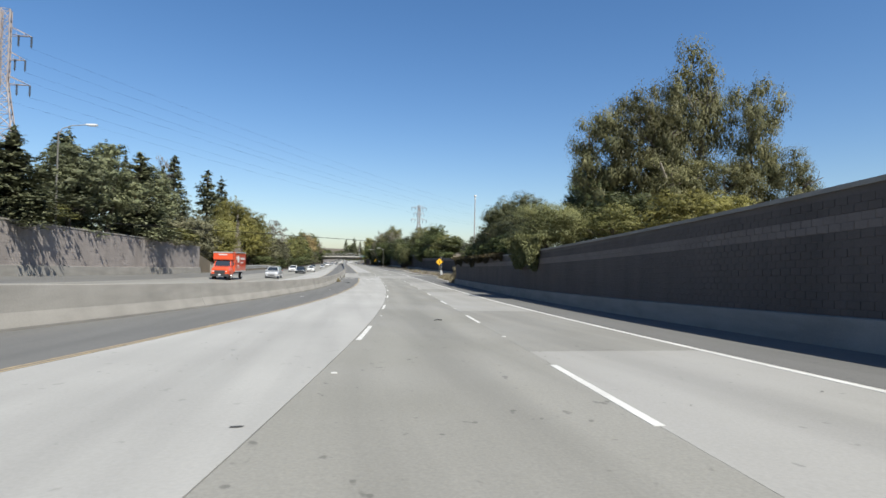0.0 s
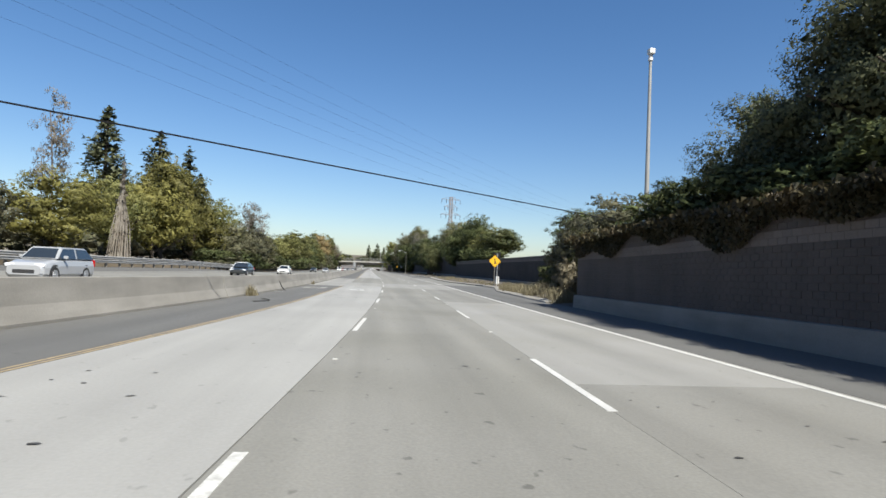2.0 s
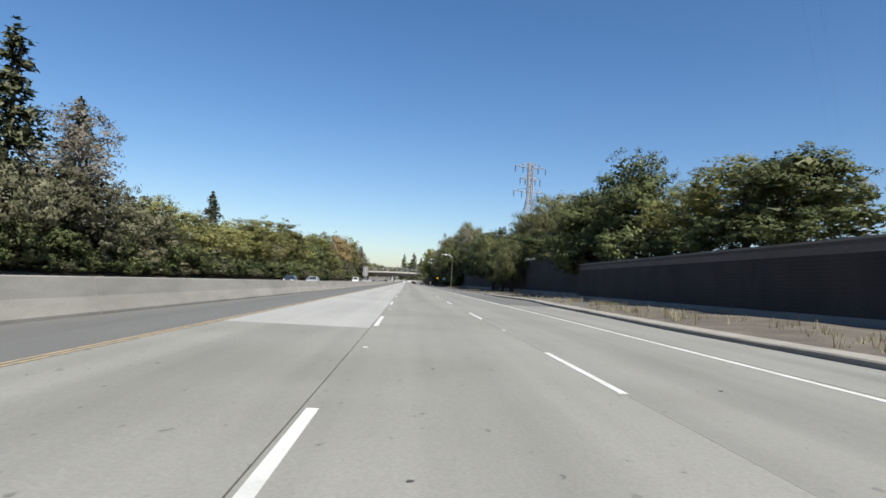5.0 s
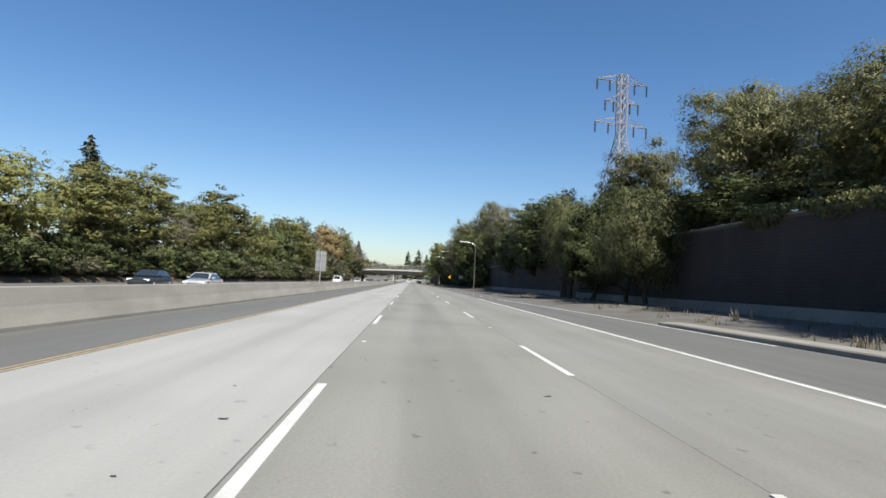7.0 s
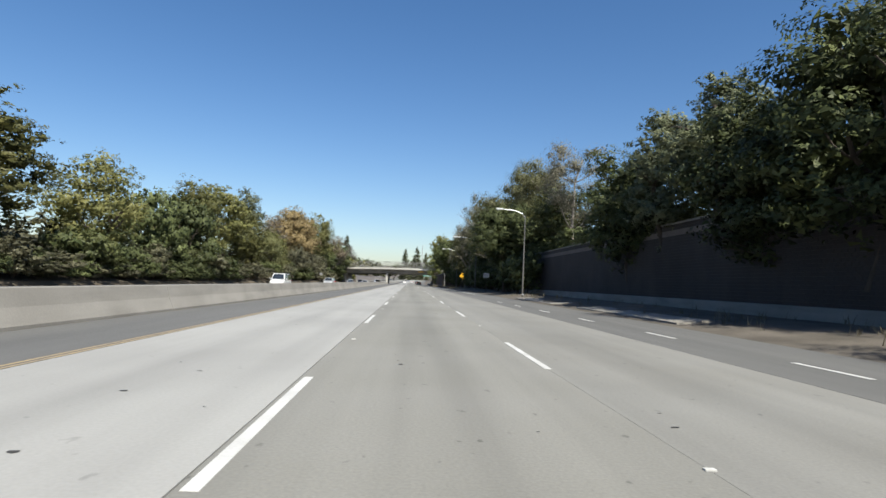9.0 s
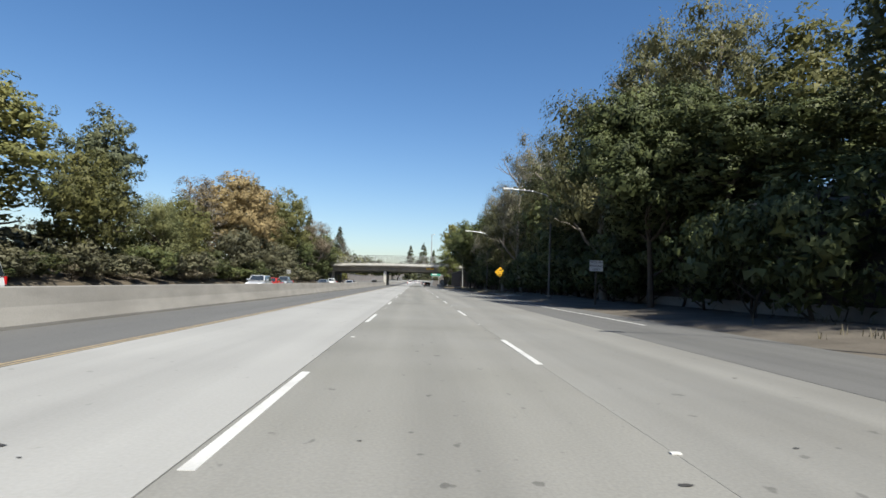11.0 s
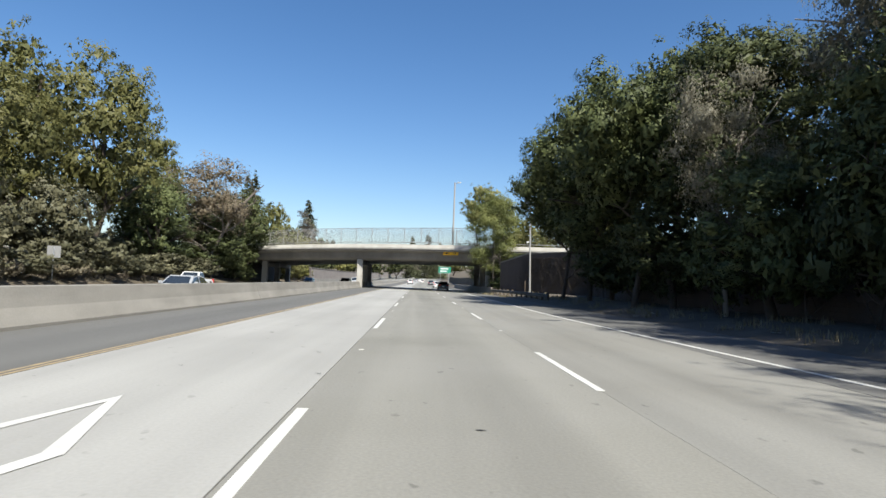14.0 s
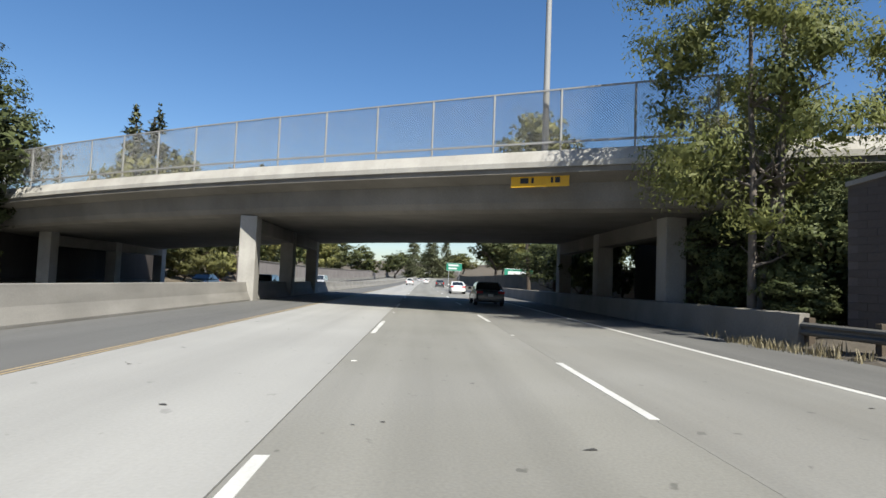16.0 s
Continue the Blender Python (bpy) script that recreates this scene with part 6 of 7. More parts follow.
def box_truck(u, y):
    m = Matrix.Translation(rp(u, y, opp_z(u, y))) @ Matrix.Rotation(heading(y) + math.pi, 4, "Z") @ Matrix.Scale(0.94, 4)
    ob = thing("box_truck", "orange-red rental box truck with a white-edged cargo box", "truck", m)
    s = 4.3
    bm = bmesh.new()
    add_box(bm, (2.4, 6.0, 2.45), (0, s - 5.3, 2.2), bevel=0.04)
    add_box(bm, (2.3, 1.0, 0.95), (0, s - 1.9, 2.95), bevel=0.05)
    box = part("cargo_box", bm, P_ORANGE, ob)
    for x in (-1.22, 1.22):
        for z, h in ((3.39, 0.14), (1.02, 0.16)):
            bm = bmesh.new()
            add_box(bm, (0.05, 6.02, h), (x, s - 5.3, z), bevel=0.01)
            part("edge_rail", bm, M_STEEL_PALE, box)
        sg = 1 if x > 0 else -1
        # emblem and unreadable wording as plain bars
        bm = bmesh.new()
        add_cyl(bm, (x - sg * 0.03, s - 4.1, 2.55), (x + sg * 0.006, s - 4.1, 2.55), 0.5, seg=6)
        part("emblem", bm, M_SIGN_W, box, "pale emblem shape")
        for yy, zz, ln, hh in ((s - 6.4, 2.62, 2.4, 0.26), (s - 6.0, 2.14, 1.5, 0.13), (s - 4.1, 1.72, 0.9, 0.11), (s - 4.1, 1.5, 1.1, 0.08), (s - 3.0, 2.75, 0.5, 0.12), (s - 3.0, 2.55, 0.5, 0.12)):
            bm = bmesh.new()
            add_box(bm, (0.012, ln, hh), (x + sg * 0.002, yy, zz))
            part("wording_bar", bm, M_SIGN_W, box)
    for z in (3.36,):
        bm = bmesh.new()
        add_box(bm, (2.36, 0.05, 0.14), (0, s - 1.38, z), bevel=0.01)
        part("edge_rail", bm, M_STEEL_PALE, box)
    bm = bmesh.new()
    add_box(bm, (1.0, 0.02, 0.12), (0, s - 1.37, 3.08))
    part("wording_bar", bm, M_SIGN_W, box)
    bm = bmesh.new()
    secs = [(0.0, 0.95, 0.6, 1.35), (0.25, 1.05, 0.5, 1.55), (1.1, 1.1, 0.5, 1.68), (1.3, 1.1, 0.5, 1.72), (2.2, 1.1, 0.5, 1.74)]
    add_section_loft(bm, [ring(s - d, w, a, b) for d, w, a, b in secs])
    part("cab", bm, P_ORANGE, ob)
    A = [(-1.03, s - 1.15, 1.66), (1.03, s - 1.15, 1.66), (0.9, s - 1.62, 2.4), (-0.9, s - 1.62, 2.4)]
    B = [(-1.03, s - 2.28, 1.66), (1.03, s - 2.28, 1.66), (0.95, s - 2.28, 2.4), (-0.95, s - 2.28, 2.4)]
    bm = bmesh.new()
    va, vb = [bm.verts.new(p) for p in A], [bm.verts.new(p) for p in B]
    bm.faces.new(va)
    bm.faces.new(vb[::-1])
    for i in range(4):
        bm.faces.new((va[i], vb[i], vb[(i + 1) % 4], va[(i + 1) % 4]))
    part("cabin", bm, P_ORANGE, ob)
    bm = bmesh.new()
    quad_panel(bm, A[1], A[0], A[3], A[2], 0.09, 0.02)
    part("windscreen", bm, M_GLASS, ob)
    for a, b, c, d in ((A[0], B[0], B[3], A[3]), (B[1], A[1], A[2], B[2])):
        bm = bmesh.new()
        quad_panel(bm, a, b, c, d, 0.1, 0.02)
        part("side_window", bm, M_GLASS, ob)
    for x in (-0.78, 0.78):
        bm = bmesh.new()
        add_box(bm, (0.34, 0.12, 0.2), (x, s - 0.06, 1.08), bevel=0.04)
        part("headlight", bm, M_LAMP, ob)
        bm = bmesh.new()
        add_box(bm, (0.16, 0.1, 0.42), (x * 1.62, s - 1.35, 1.95), bevel=0.04)
        part("mirror", bm, M_TRIM, ob)
    bm = bmesh.new()
    add_box(bm, (2.1, 0.2, 0.32), (0, s + 0.02, 0.62), bevel=0.05)
    part("bumper", bm, M_TRIM, ob)
    bm = bmesh.new()
    add_box(bm, (1.2, 0.1, 0.4), (0, s - 0.0, 1.0), bevel=0.04)
    part("grille", bm, M_TRIM, ob)
    bm = bmesh.new()
    add_box(bm, (0.32, 0.03, 0.16), (0, s + 0.13, 0.66), bevel=0.006)
    part("number_plate", bm, M_PLATE, ob)
    bm = bmesh.new()
    add_box(bm, (0.9, 7.4, 0.25), (0, s - 4.6, 0.82), bevel=0.02)
    part("chassis", bm, M_TRIM, ob)
    for x in (-1.08, 1.08):
        for d in (1.15, 6.6):
            wheel(ob, x, s - d, 0.46, 0.3)
    return ob


box_truck(-20.6, 63.5)
OPP = "cars on the opposite carriageway"
car("suv", P_SILVER, -17.9, 79.0, "silver compact suv on the opposite carriageway", group=OPP)
car("sedan", P_DARK, -17.9, 117.0, "black sedan on the opposite carriageway", group=OPP)
car("sedan", P_WHITE, -20.4, 127.5, "white sedan with dark windows beside the rail", group=OPP)
car("sedan", P_WHITE, -17.6, 146.0, "white sedan farther along the opposite carriageway", group=OPP)
car("sedan", P_SILVER, -17.8, 240.5, "silver sedan beside a black one", group=OPP)
car("sedan", P_DARK, -21.6, 239.5, "black sedan beside a silver one", group=OPP)
car("van", P_WHITE, -18.0, 330.0, "white van under the trees of the opposite side", group=OPP)
car("suv", P_SILVER, -17.0, 371.0, "grey suv followed by a red car", group=OPP)
car("sedan", P_RED, -18.0, 380.5, "dark red sedan behind a grey suv", group=OPP)
car("pickup", P_GREY, -21.4, 403.0, "dark grey pickup truck in shade", group=OPP)
car("sedan", P_GREY, -17.0, 414.5, "grey sedan with a glinting windscreen", group=OPP)
car("sedan", P_SILVER, -14.2, 432.0, "silver-grey sedan in the inner opposite lane", group=OPP)
car("pickup", P_WHITE, -20.6, 450.5, "white pickup truck with a short bed", group=OPP)
car("suv", P_DARK, -14.4, 510.0, "black suv in the shade of the overpass", group=OPP)
car("sedan", P_DARK, -23.0, 519.0, "dark sedan under the overpass", group=OPP)
car("van", P_SILVER, -18.0, 560.0, "silver van beyond the overpass", group=OPP)
FWD = "cars driving ahead"
car("sedan", P_DARK, 3.55, 495.0, "dark sedan with red tail lights driving ahead", away=True, group=FWD)
car("sedan", P_WHITE, 3.75, 528.0, "white sedan driving under the overpass", away=True, group=FWD)
car("suv", P_WHITE, -3.7, 610.0, "white suv in the carpool lane far ahead", away=True, group=FWD)
car("suv", P_DARK, 3.6, 590.0, "black suv driving beyond the overpass", away=True, group=FWD)
car("sedan", P_WHITE, 0.1, 660.0, "small white car far ahead", away=True, group=FWD)
car("sedan", P_SILVER, -3.7, 700.0, "silver car far ahead in the carpool lane", away=True, group=FWD)


# ---- signs ----
def post_sign(name, u, y, base, label, build, turn=0.0):
    m = Matrix.Translation(rp(u, y, base)) @ Matrix.Rotation(heading(y) + turn, 4, "Z")
    ob = thing(name, label, "road sign", m)
    build(ob)
    return ob


def diamond_plate(ob, side, zc, front, shape_fn):
    h = side / 2 ** 0.5
    bm = bmesh.new()
    add_prism(bm, [(0, zc - h), (h, zc), (0, zc + h), (-h, zc)], -0.012, 0.012)
    bmesh.ops.bevel(bm, geom=[e for e in bm.edges if abs(e.verts[0].co.y - e.verts[1].co.y) > 0.02], offset=0.06, segments=3, affect="EDGES")
    plate = part("plate", bm, front, ob)
    k = h - 0.075
    bm = bmesh.new()
    o = [(0, -k), (k, 0), (0, k), (-k, 0)]
    i = [(a * (k - 0.03) / k, b * (k - 0.03) / k) for a, b in o]
    for j in range(4):
        a, b, c, d = o[j], o[(j + 1) % 4], i[(j + 1) % 4], i[j]
        vs = [bm.verts.new((x, -0.016, zc + z)) for x, z in (a, b, c, d)]
        bm.faces.new(vs)
    part("border", bm, M_BLACK, plate)
    shape_fn(plate, zc)


def merge_symbol(plate, zc):
    bm = bmesh.new()
    add_prism(bm, [(-0.055, zc - 0.4), (0.055, zc - 0.4), (0.055, zc - 0.22), (0.16, zc - 0.36), (0.23, zc - 0.27), (0.055, zc - 0.0), (0.055, zc + 0.16), (0.15, zc + 0.16), (0, zc + 0.42), (-0.15, zc + 0.16), (-0.055, zc + 0.16)], -0.02, -0.013)
    part("arrow_symbol", bm, M_BLACK, plate)


def clearance_symbol(plate, zc):
    for s in (1, -1):
        bm = bmesh.new()
        add_prism(bm, [(0, zc + s * 0.22), (0.17, zc + s * 0.36), (0.17, zc + s * 0.46), (-0.17, zc + s * 0.46), (-0.17, zc + s * 0.36)], -0.02, -0.013)
        part("arrow_symbol", bm, M_BLACK, plate)
    lettering("15-1", 0.36, M_BLACK, plate, Matrix.Translation((0, -0.018, zc)) @ Matrix.Rotation(radians(90), 4, "X"))


def wood_post(ob, h, x=0.0, w=0.1, m=None):
    bm = bmesh.new()
    add_box(bm, (w, w, h + 0.3), (x, 0.065, h / 2 - 0.15), bevel=0.01)
    part("post", bm, m or M_WOOD, ob)


def sign_a(ob):
    wood_post(ob, 3.7, m=M_STEEL_OLD_SHADED)
    diamond_plate(ob, 1.15, 3.02, M_SIGN_Y, merge_symbol)


def sign_b(ob):
    wood_post(ob, 3.5)
    diamond_plate(ob, 1.28, 2.95, M_SIGN_Y, clearance_symbol)


post_sign("merge_sign", 12.5, 122.0, 0.35, "yellow diamond sign with a black merging arrow", sign_a)
post_sign("clearance_sign", 13.4, 402.2, 0.5, "yellow diamond clearance sign with black figures", sign_b)


def sign_park(ob):
    wood_post(ob, 2.4)
    bm = bmesh.new()
    add_box(bm, (0.98, 0.02, 0.78), (0, 0, 2.5), bevel=0.008)
    plate = part("plate", bm, M_SIGN_W, ob)
    for i, t in enumerate(("EMERGENCY", "PARKING", "ONLY")):
        lettering(t, 0.2 if i == 0 else 0.22, M_BLACK, plate, Matrix.Translation((0, -0.013, 2.74 - 0.25 * i)) @ Matrix.Rotation(radians(90), 4, "X") @ Matrix.Diagonal((0.82 if i == 0 else 1, 1, 1, 1)))


post_sign("parking_sign", 12.6, 349.0, 0.5, "white rectangular emergency parking sign on a post", sign_park)


def sign_back(ob):
    for x in (0,):
        bm = bmesh.new()
        add_cyl(bm, (x, 0.0, -0.2), (x, 0.0, 2.75), 0.05, seg=10)
        part("post", bm, M_STEEL, ob)
    bm = bmesh.new()
    add_box(bm, (0.92, 0.03, 1.75), (0, 0.07, 1.86), bevel=0.012)
    plate = part("plate", bm, M_SIGN_BACK, ob, "plain grey aluminium back")
    for z in (1.3, 1.86, 2.4):
        bm = bmesh.new()
        add_box(bm, (0.8, 0.03, 0.05), (0, 0.04, z), bevel=0.006)
        part("stiffener", bm, M_SIGN_BACK, plate)


post_sign("median_sign", -8.76, 243.0, 0.82, "grey back of a tall sign standing on the barrier", sign_back)


def sign_back_small(ob):
    bm = bmesh.new()
    add_cyl(bm, (0, 0, -0.4), (0, 0, 3.1), 0.05, seg=8)
    part("post", bm, M_STEEL, ob)
    bm = bmesh.new()
    add_box(bm, (0.95, 0.02, 0.95), (0, 0.06, 2.75), bevel=0.01)
    part("plate", bm, M_SIGN_BACK, ob)


post_sign("roadside_sign", -30.0, 445.7, -0.2, "grey back of a square sign under trees", sign_back_small, 0.35)


def sign_green(ob):
    for x in (-2.2, 2.2):
        bm = bmesh.new()
        add_box(bm, (0.2, 0.16, 8.0), (x, 0.12, 3.6), bevel=0.02)
        part("post", bm, M_STEEL, ob)
    bm = bmesh.new()
    add_box(bm, (6.4, 0.06, 3.3), (0, 0, 6.2), bevel=0.02)
    plate = part("plate", bm, M_SIGN_G, ob)
    for x0, z, w, h in ((-0.3, 6.9, 4.2, 0.7), (-0.6, 5.6, 3.4, 0.7)):
        bm = bmesh.new()
        add_box(bm, (w, 0.01, h), (x0, -0.036, z))
        part("wording_bar", bm, M_SIGN_W, plate)
    for z in (4.62, 7.78):
        bm = bmesh.new()
        add_box(bm, (6.2, 0.012, 0.1), (0, -0.036, z))
        part("border", bm, M_SIGN_W, plate)


post_sign("guide_sign", 21.2, 588.0, -3.0, "green freeway guide sign with white wording beyond the overpass", sign_green)
post_sign("guide_sign", 6.6 + 4, 700.0, 0.3, "small distant green freeway sign", sign_green)

# clearance board on the overpass
board = thing("clearance_board", "yellow clearance board with faded figures fixed to the overpass", "sign", BR @ Matrix.Translation((3.7 / BR_COS, 0.36, 6.22)))
bm = bmesh.new()
add_box(bm, (2.35, 0.04, 0.52), (0, 0, 0), bevel=0.012)
plate = part("plate", bm, M_SIGN_Y, board)
for x, w in ((-0.62, 0.34), (-0.28, 0.1), (0.5, 0.1), (0.72, 0.2)):
    bm = bmesh.new()
    add_box(bm, (w, 0.01, 0.22), (x, -0.024, 0.0))
    part("wording_bar", bm, M_BLACK, plate)
for x in (-0.9, 0.9):
    bm = bmesh.new()
    add_box(bm, (0.06, 0.5, 0.06), (x, 0.25, 0.1))
    part("bracket", bm, M_STEEL, board)

# ramp signal, seen from behind and the side
sig = thing("ramp_signal", "black ramp signal heads on a pole with a white base cabinet", "traffic signal", Matrix.Translation(rp(13.15, 123.6, 0.35)) @ Matrix.Rotation(heading(123) + 0.5, 4, "Z"))
bm = bmesh.new()
add_cyl(bm, (0, 0, -0.2), (0, 0, 4.1), 0.06, seg=12)
part("pole", bm, M_STEEL, sig)
for x, z, h in ((0.25, 3.9, 0.75), (-0.42, 3.95, 0.32), (0.22, 2.2, 0.7)):
    bm = bmesh.new()
    add_box(bm, (0.32, 0.26, h), (x, 0, z), bevel=0.03)
    head = part("signal_head", bm, M_BLACK, sig)
    for k in range(max(1, int(h / 0.33))):
        bm = bmesh.new()
        zc = z + (k - (int(h / 0.33) - 1) / 2) * 0.34
        add_cyl(bm, (x, 0.13, zc), (x, 0.36, zc - 0.03), 0.13, 0.12, seg=12, caps=False)
        part("visor", bm, M_BLACK, head)
for x in (-0.16, 0.14):
    bm = bmesh.new()
    add_box(bm, (0.18, 0.2, 1.0), (x, -0.12, 0.55), bevel=0.02)
    part("cabinet", bm, M_SIGN_W, sig)


# ---- poles and lamps ----
def street_lamp(u, y, base, height, arm, label, rot=0.0):
    """A tapered pole with a curved arm towards -u and a flat lamp head."""
    ob = thing("street_lamp", label, "street lamp", Matrix.Translation(rp(u, y, base)) @ Matrix.Rotation(heading(y) + rot, 4, "Z"))
    bm = bmesh.new()
    add_cyl(bm, (0, 0, -0.3), (0, 0, height - 0.6), 0.1, 0.06, seg=12)
    # pole darker than the arm: the trees' shade is in its colour
    part("pole", bm, M_STEEL_OLD_SHADED, ob)
    bm = bmesh.new()
    pts = [Vector((0, 0, height - 0.9)), Vector((-arm * 0.12, 0, height - 0.35)), Vector((-arm * 0.45, 0, height - 0.05)), Vector((-arm, 0, height + 0.08))]
    for a, b in zip(pts, pts[1:]):
        add_cyl(bm, a, b, 0.045, 0.04, seg=8)
    part("arm", bm, M_STEEL, ob)
    bm = bmesh.new()
    add_box(bm, (0.85, 0.32, 0.16), (-arm - 0.3, 0, height + 0.08), bevel=0.06)
    head = part("lamp_head", bm, M_SIGN_W, ob)
    bm = bmesh.new()
    add_box(bm, (0.5, 0.24, 0.05), (-arm - 0.35, 0, height - 0.02), bevel=0.02)
    part("lens", bm, M_LAMP, head)
    bm = bmesh.new()
    add_box(bm, (0.34, 0.34, 0.06), (0, 0, 0.02), bevel=0.015)
    part("base_plate", bm, M_STEEL, ob)


street_lamp(12.9, 318.0, 0.4, 10.0, 2.8, "pale street lamp with a long arm under trees")
street_lamp(12.2, 362.0, 0.5, 9.9, 3.9, "pale street lamp with a long arm over the shoulder")
street_lamp(12.6, 412.8, 0.5, 10.4, 3.5, "pale street lamp in front of dark trees")
street_lamp(-30.2, 45.0, 5.0, 9.0, 2.4, "pale street lamp behind the opposite wall", math.pi)

cam_pole = thing("camera_pole", "tall pale steel pole with a white traffic camera on top", "pole", Matrix.Translation(rp(11.45, 75.5, 3.5)))
bm = bmesh.new()
add_cyl(bm, (0, 0, -0.4), (0, 0, 9.4), 0.13, 0.07, seg=12)
part("pole", bm, M_STEEL_PALE, cam_pole)
bm = bmesh.new()
add_box(bm, (0.3, 0.34, 0.28), (0, -0.05, 9.75), bevel=0.06)
part("camera_housing", bm, M_SIGN_W, cam_pole)
bm = bmesh.new()
add_cyl(bm, (0, 0, 9.3), (0, 0, 9.6), 0.12, 0.09, seg=12)
part("mount", bm, M_SIGN_W, cam_pole)
bm = bmesh.new()
add_box(bm, (0.5, 0.3, 0.9), (0.0, -0.25, 0.9), bevel=0.03)
part("cabinet", bm, M_STEEL_PALE, cam_pole)

sol = thing("solar_pole", "leaning pale pole with a small solar panel and sensor", "pole", Matrix.Translation(rp(12.5, 465.6, 0.55)) @ Matrix.Rotation(radians(-1.3), 4, "Y"))
bm = bmesh.new()
add_cyl(bm, (0, 0, -0.4), (0, 0, 10.6), 0.12, 0.09, seg=12)
part("pole", bm, M_STEEL_PALE, sol)
bm = bmesh.new()
add_cyl(bm, (0, 0, 10.6), (0, 0, 13.3), 0.045, 0.03, seg=8)
part("mast", bm, M_STEEL_PALE, sol)
bm = bmesh.new()
add_box(bm, (0.75, 0.04, 1.05), (-0.3, 0.0, 10.9), m=Matrix.Rotation(radians(-35), 4, "X"), bevel=0.01)
part("solar_panel", bm, M_GLASS, sol)
bm = bmesh.new()
add_box(bm, (0.26, 0.3, 0.2), (-0.3, 0, 5.9), bevel=0.04)
part("sensor", bm, M_SIGN_W, sol)
bm = bmesh.new()
add_box(bm, (0.1, 0.1, 1.6), (-0.5, 0.3, 0.6), bevel=0.01)
part("stake", bm, M_WOOD, sol)

bl = thing("bridge_lamp", "tall grey lamp pole on the overpass", "street lamp", BR @ Matrix.Translation((3.75 / BR_COS, 0.8, 6.0)))
bm = bmesh.new()
add_cyl(bm, (0, 0, 0), (0, 0, 10.5), 0.15, 0.1, seg=12)
part("pole", bm, M_STEEL_PALE, bl)
bm = bmesh.new()
add_cyl(bm, (0, 0, 10.3), (0.5, 0, 10.45), 0.04, seg=8)
part("arm", bm, M_STEEL_PALE, bl)
bm = bmesh.new()
add_box(bm, (0.5, 0.25, 0.14), (0.65, 0, 10.45), bevel=0.05)
part("lamp_head", bm, M_SIGN_W, bl)

up = thing("utility_pole", "weathered wooden utility pole with a crossarm", "utility pole", Matrix.Translation(rp(34, 92, 3.0)))
bm = bmesh.new()
add_cyl(bm, (0, 0, -0.5), (0, 0, 6.2), 0.16, 0.12, seg=10)
part("pole", bm, M_WOOD, up)
bm = bmesh.new()
add_box(bm, (2.4, 0.12, 0.12), (0, -0.1, 5.8), bevel=0.01)
part("crossarm", bm, M_WOOD, up)


# ---- guard rails ----
def w_rail(name, u_of, y0, y1, z_of, label, kind="structure", beams=1, post_m=M_WOOD, beam_m=M_STEEL, gap=2.0):
    ob = thing(name, label, "guard rail", kind=kind)
    side = -1 if u_of(y0) > 0 else 1
    for b in range(beams):
        dz = 0.55 + 0.35 * b
        prof = lambda y: [(u_of(y) + side * a, z_of(y) + dz + c) for a, c in ((0.0, -0.16), (0.06, -0.12), (0.07, -0.07), (0.0, -0.02), (0.0, 0.02), (0.07, 0.07), (0.06, 0.12), (0.0, 0.16), (-0.02, 0.16), (-0.02, -0.16))]
        sweep("beam", prof, y0, y1, beam_m, 2.0, kind="", parent=ob)
    for y in steps(y0 + 0.2, y1 - 0.2, gap):
        bm = bmesh.new()
        add_box(bm, (0.16, 0.18, 1.1 + 0.35 * (beams - 1)), rp(u_of(y) - side * 0.12, y, z_of(y) + 0.28 + 0.17 * (beams - 1)), bevel=0.012)
        part("post", bm, post_m, ob)


# beams coloured dark for the tree shade over the verge
w_rail("guard_rail", lambda y: lerp_table(((440, 11.0), (455, 10.3), (468, 9.2), (472, 8.75)), y), 448, 472, const(0.0), "weathered steel guard rail, darkened for tree shade, on dark wooden posts", beam_m=M_STEEL_OLD_SHADED)
w_rail("opposite_rail", const(-27.9), 86, 168, lambda y: opp_z(-27.9, y), "pale two-beam rail along the opposite shoulder", beams=2, post_m=M_CURB, beam_m=M_STEEL_PALE, gap=3.0)
bm = bmesh.new()
add_box(bm, (0.7, 0.9, 1.5), rp(-27.9, 85.0, opp_z(-27.9, 85) + 0.65), bevel=0.05)
tagged(part("rail_end_block", bm, M_CURB), "pale concrete end block of the rail", "rail end", "", "structure")


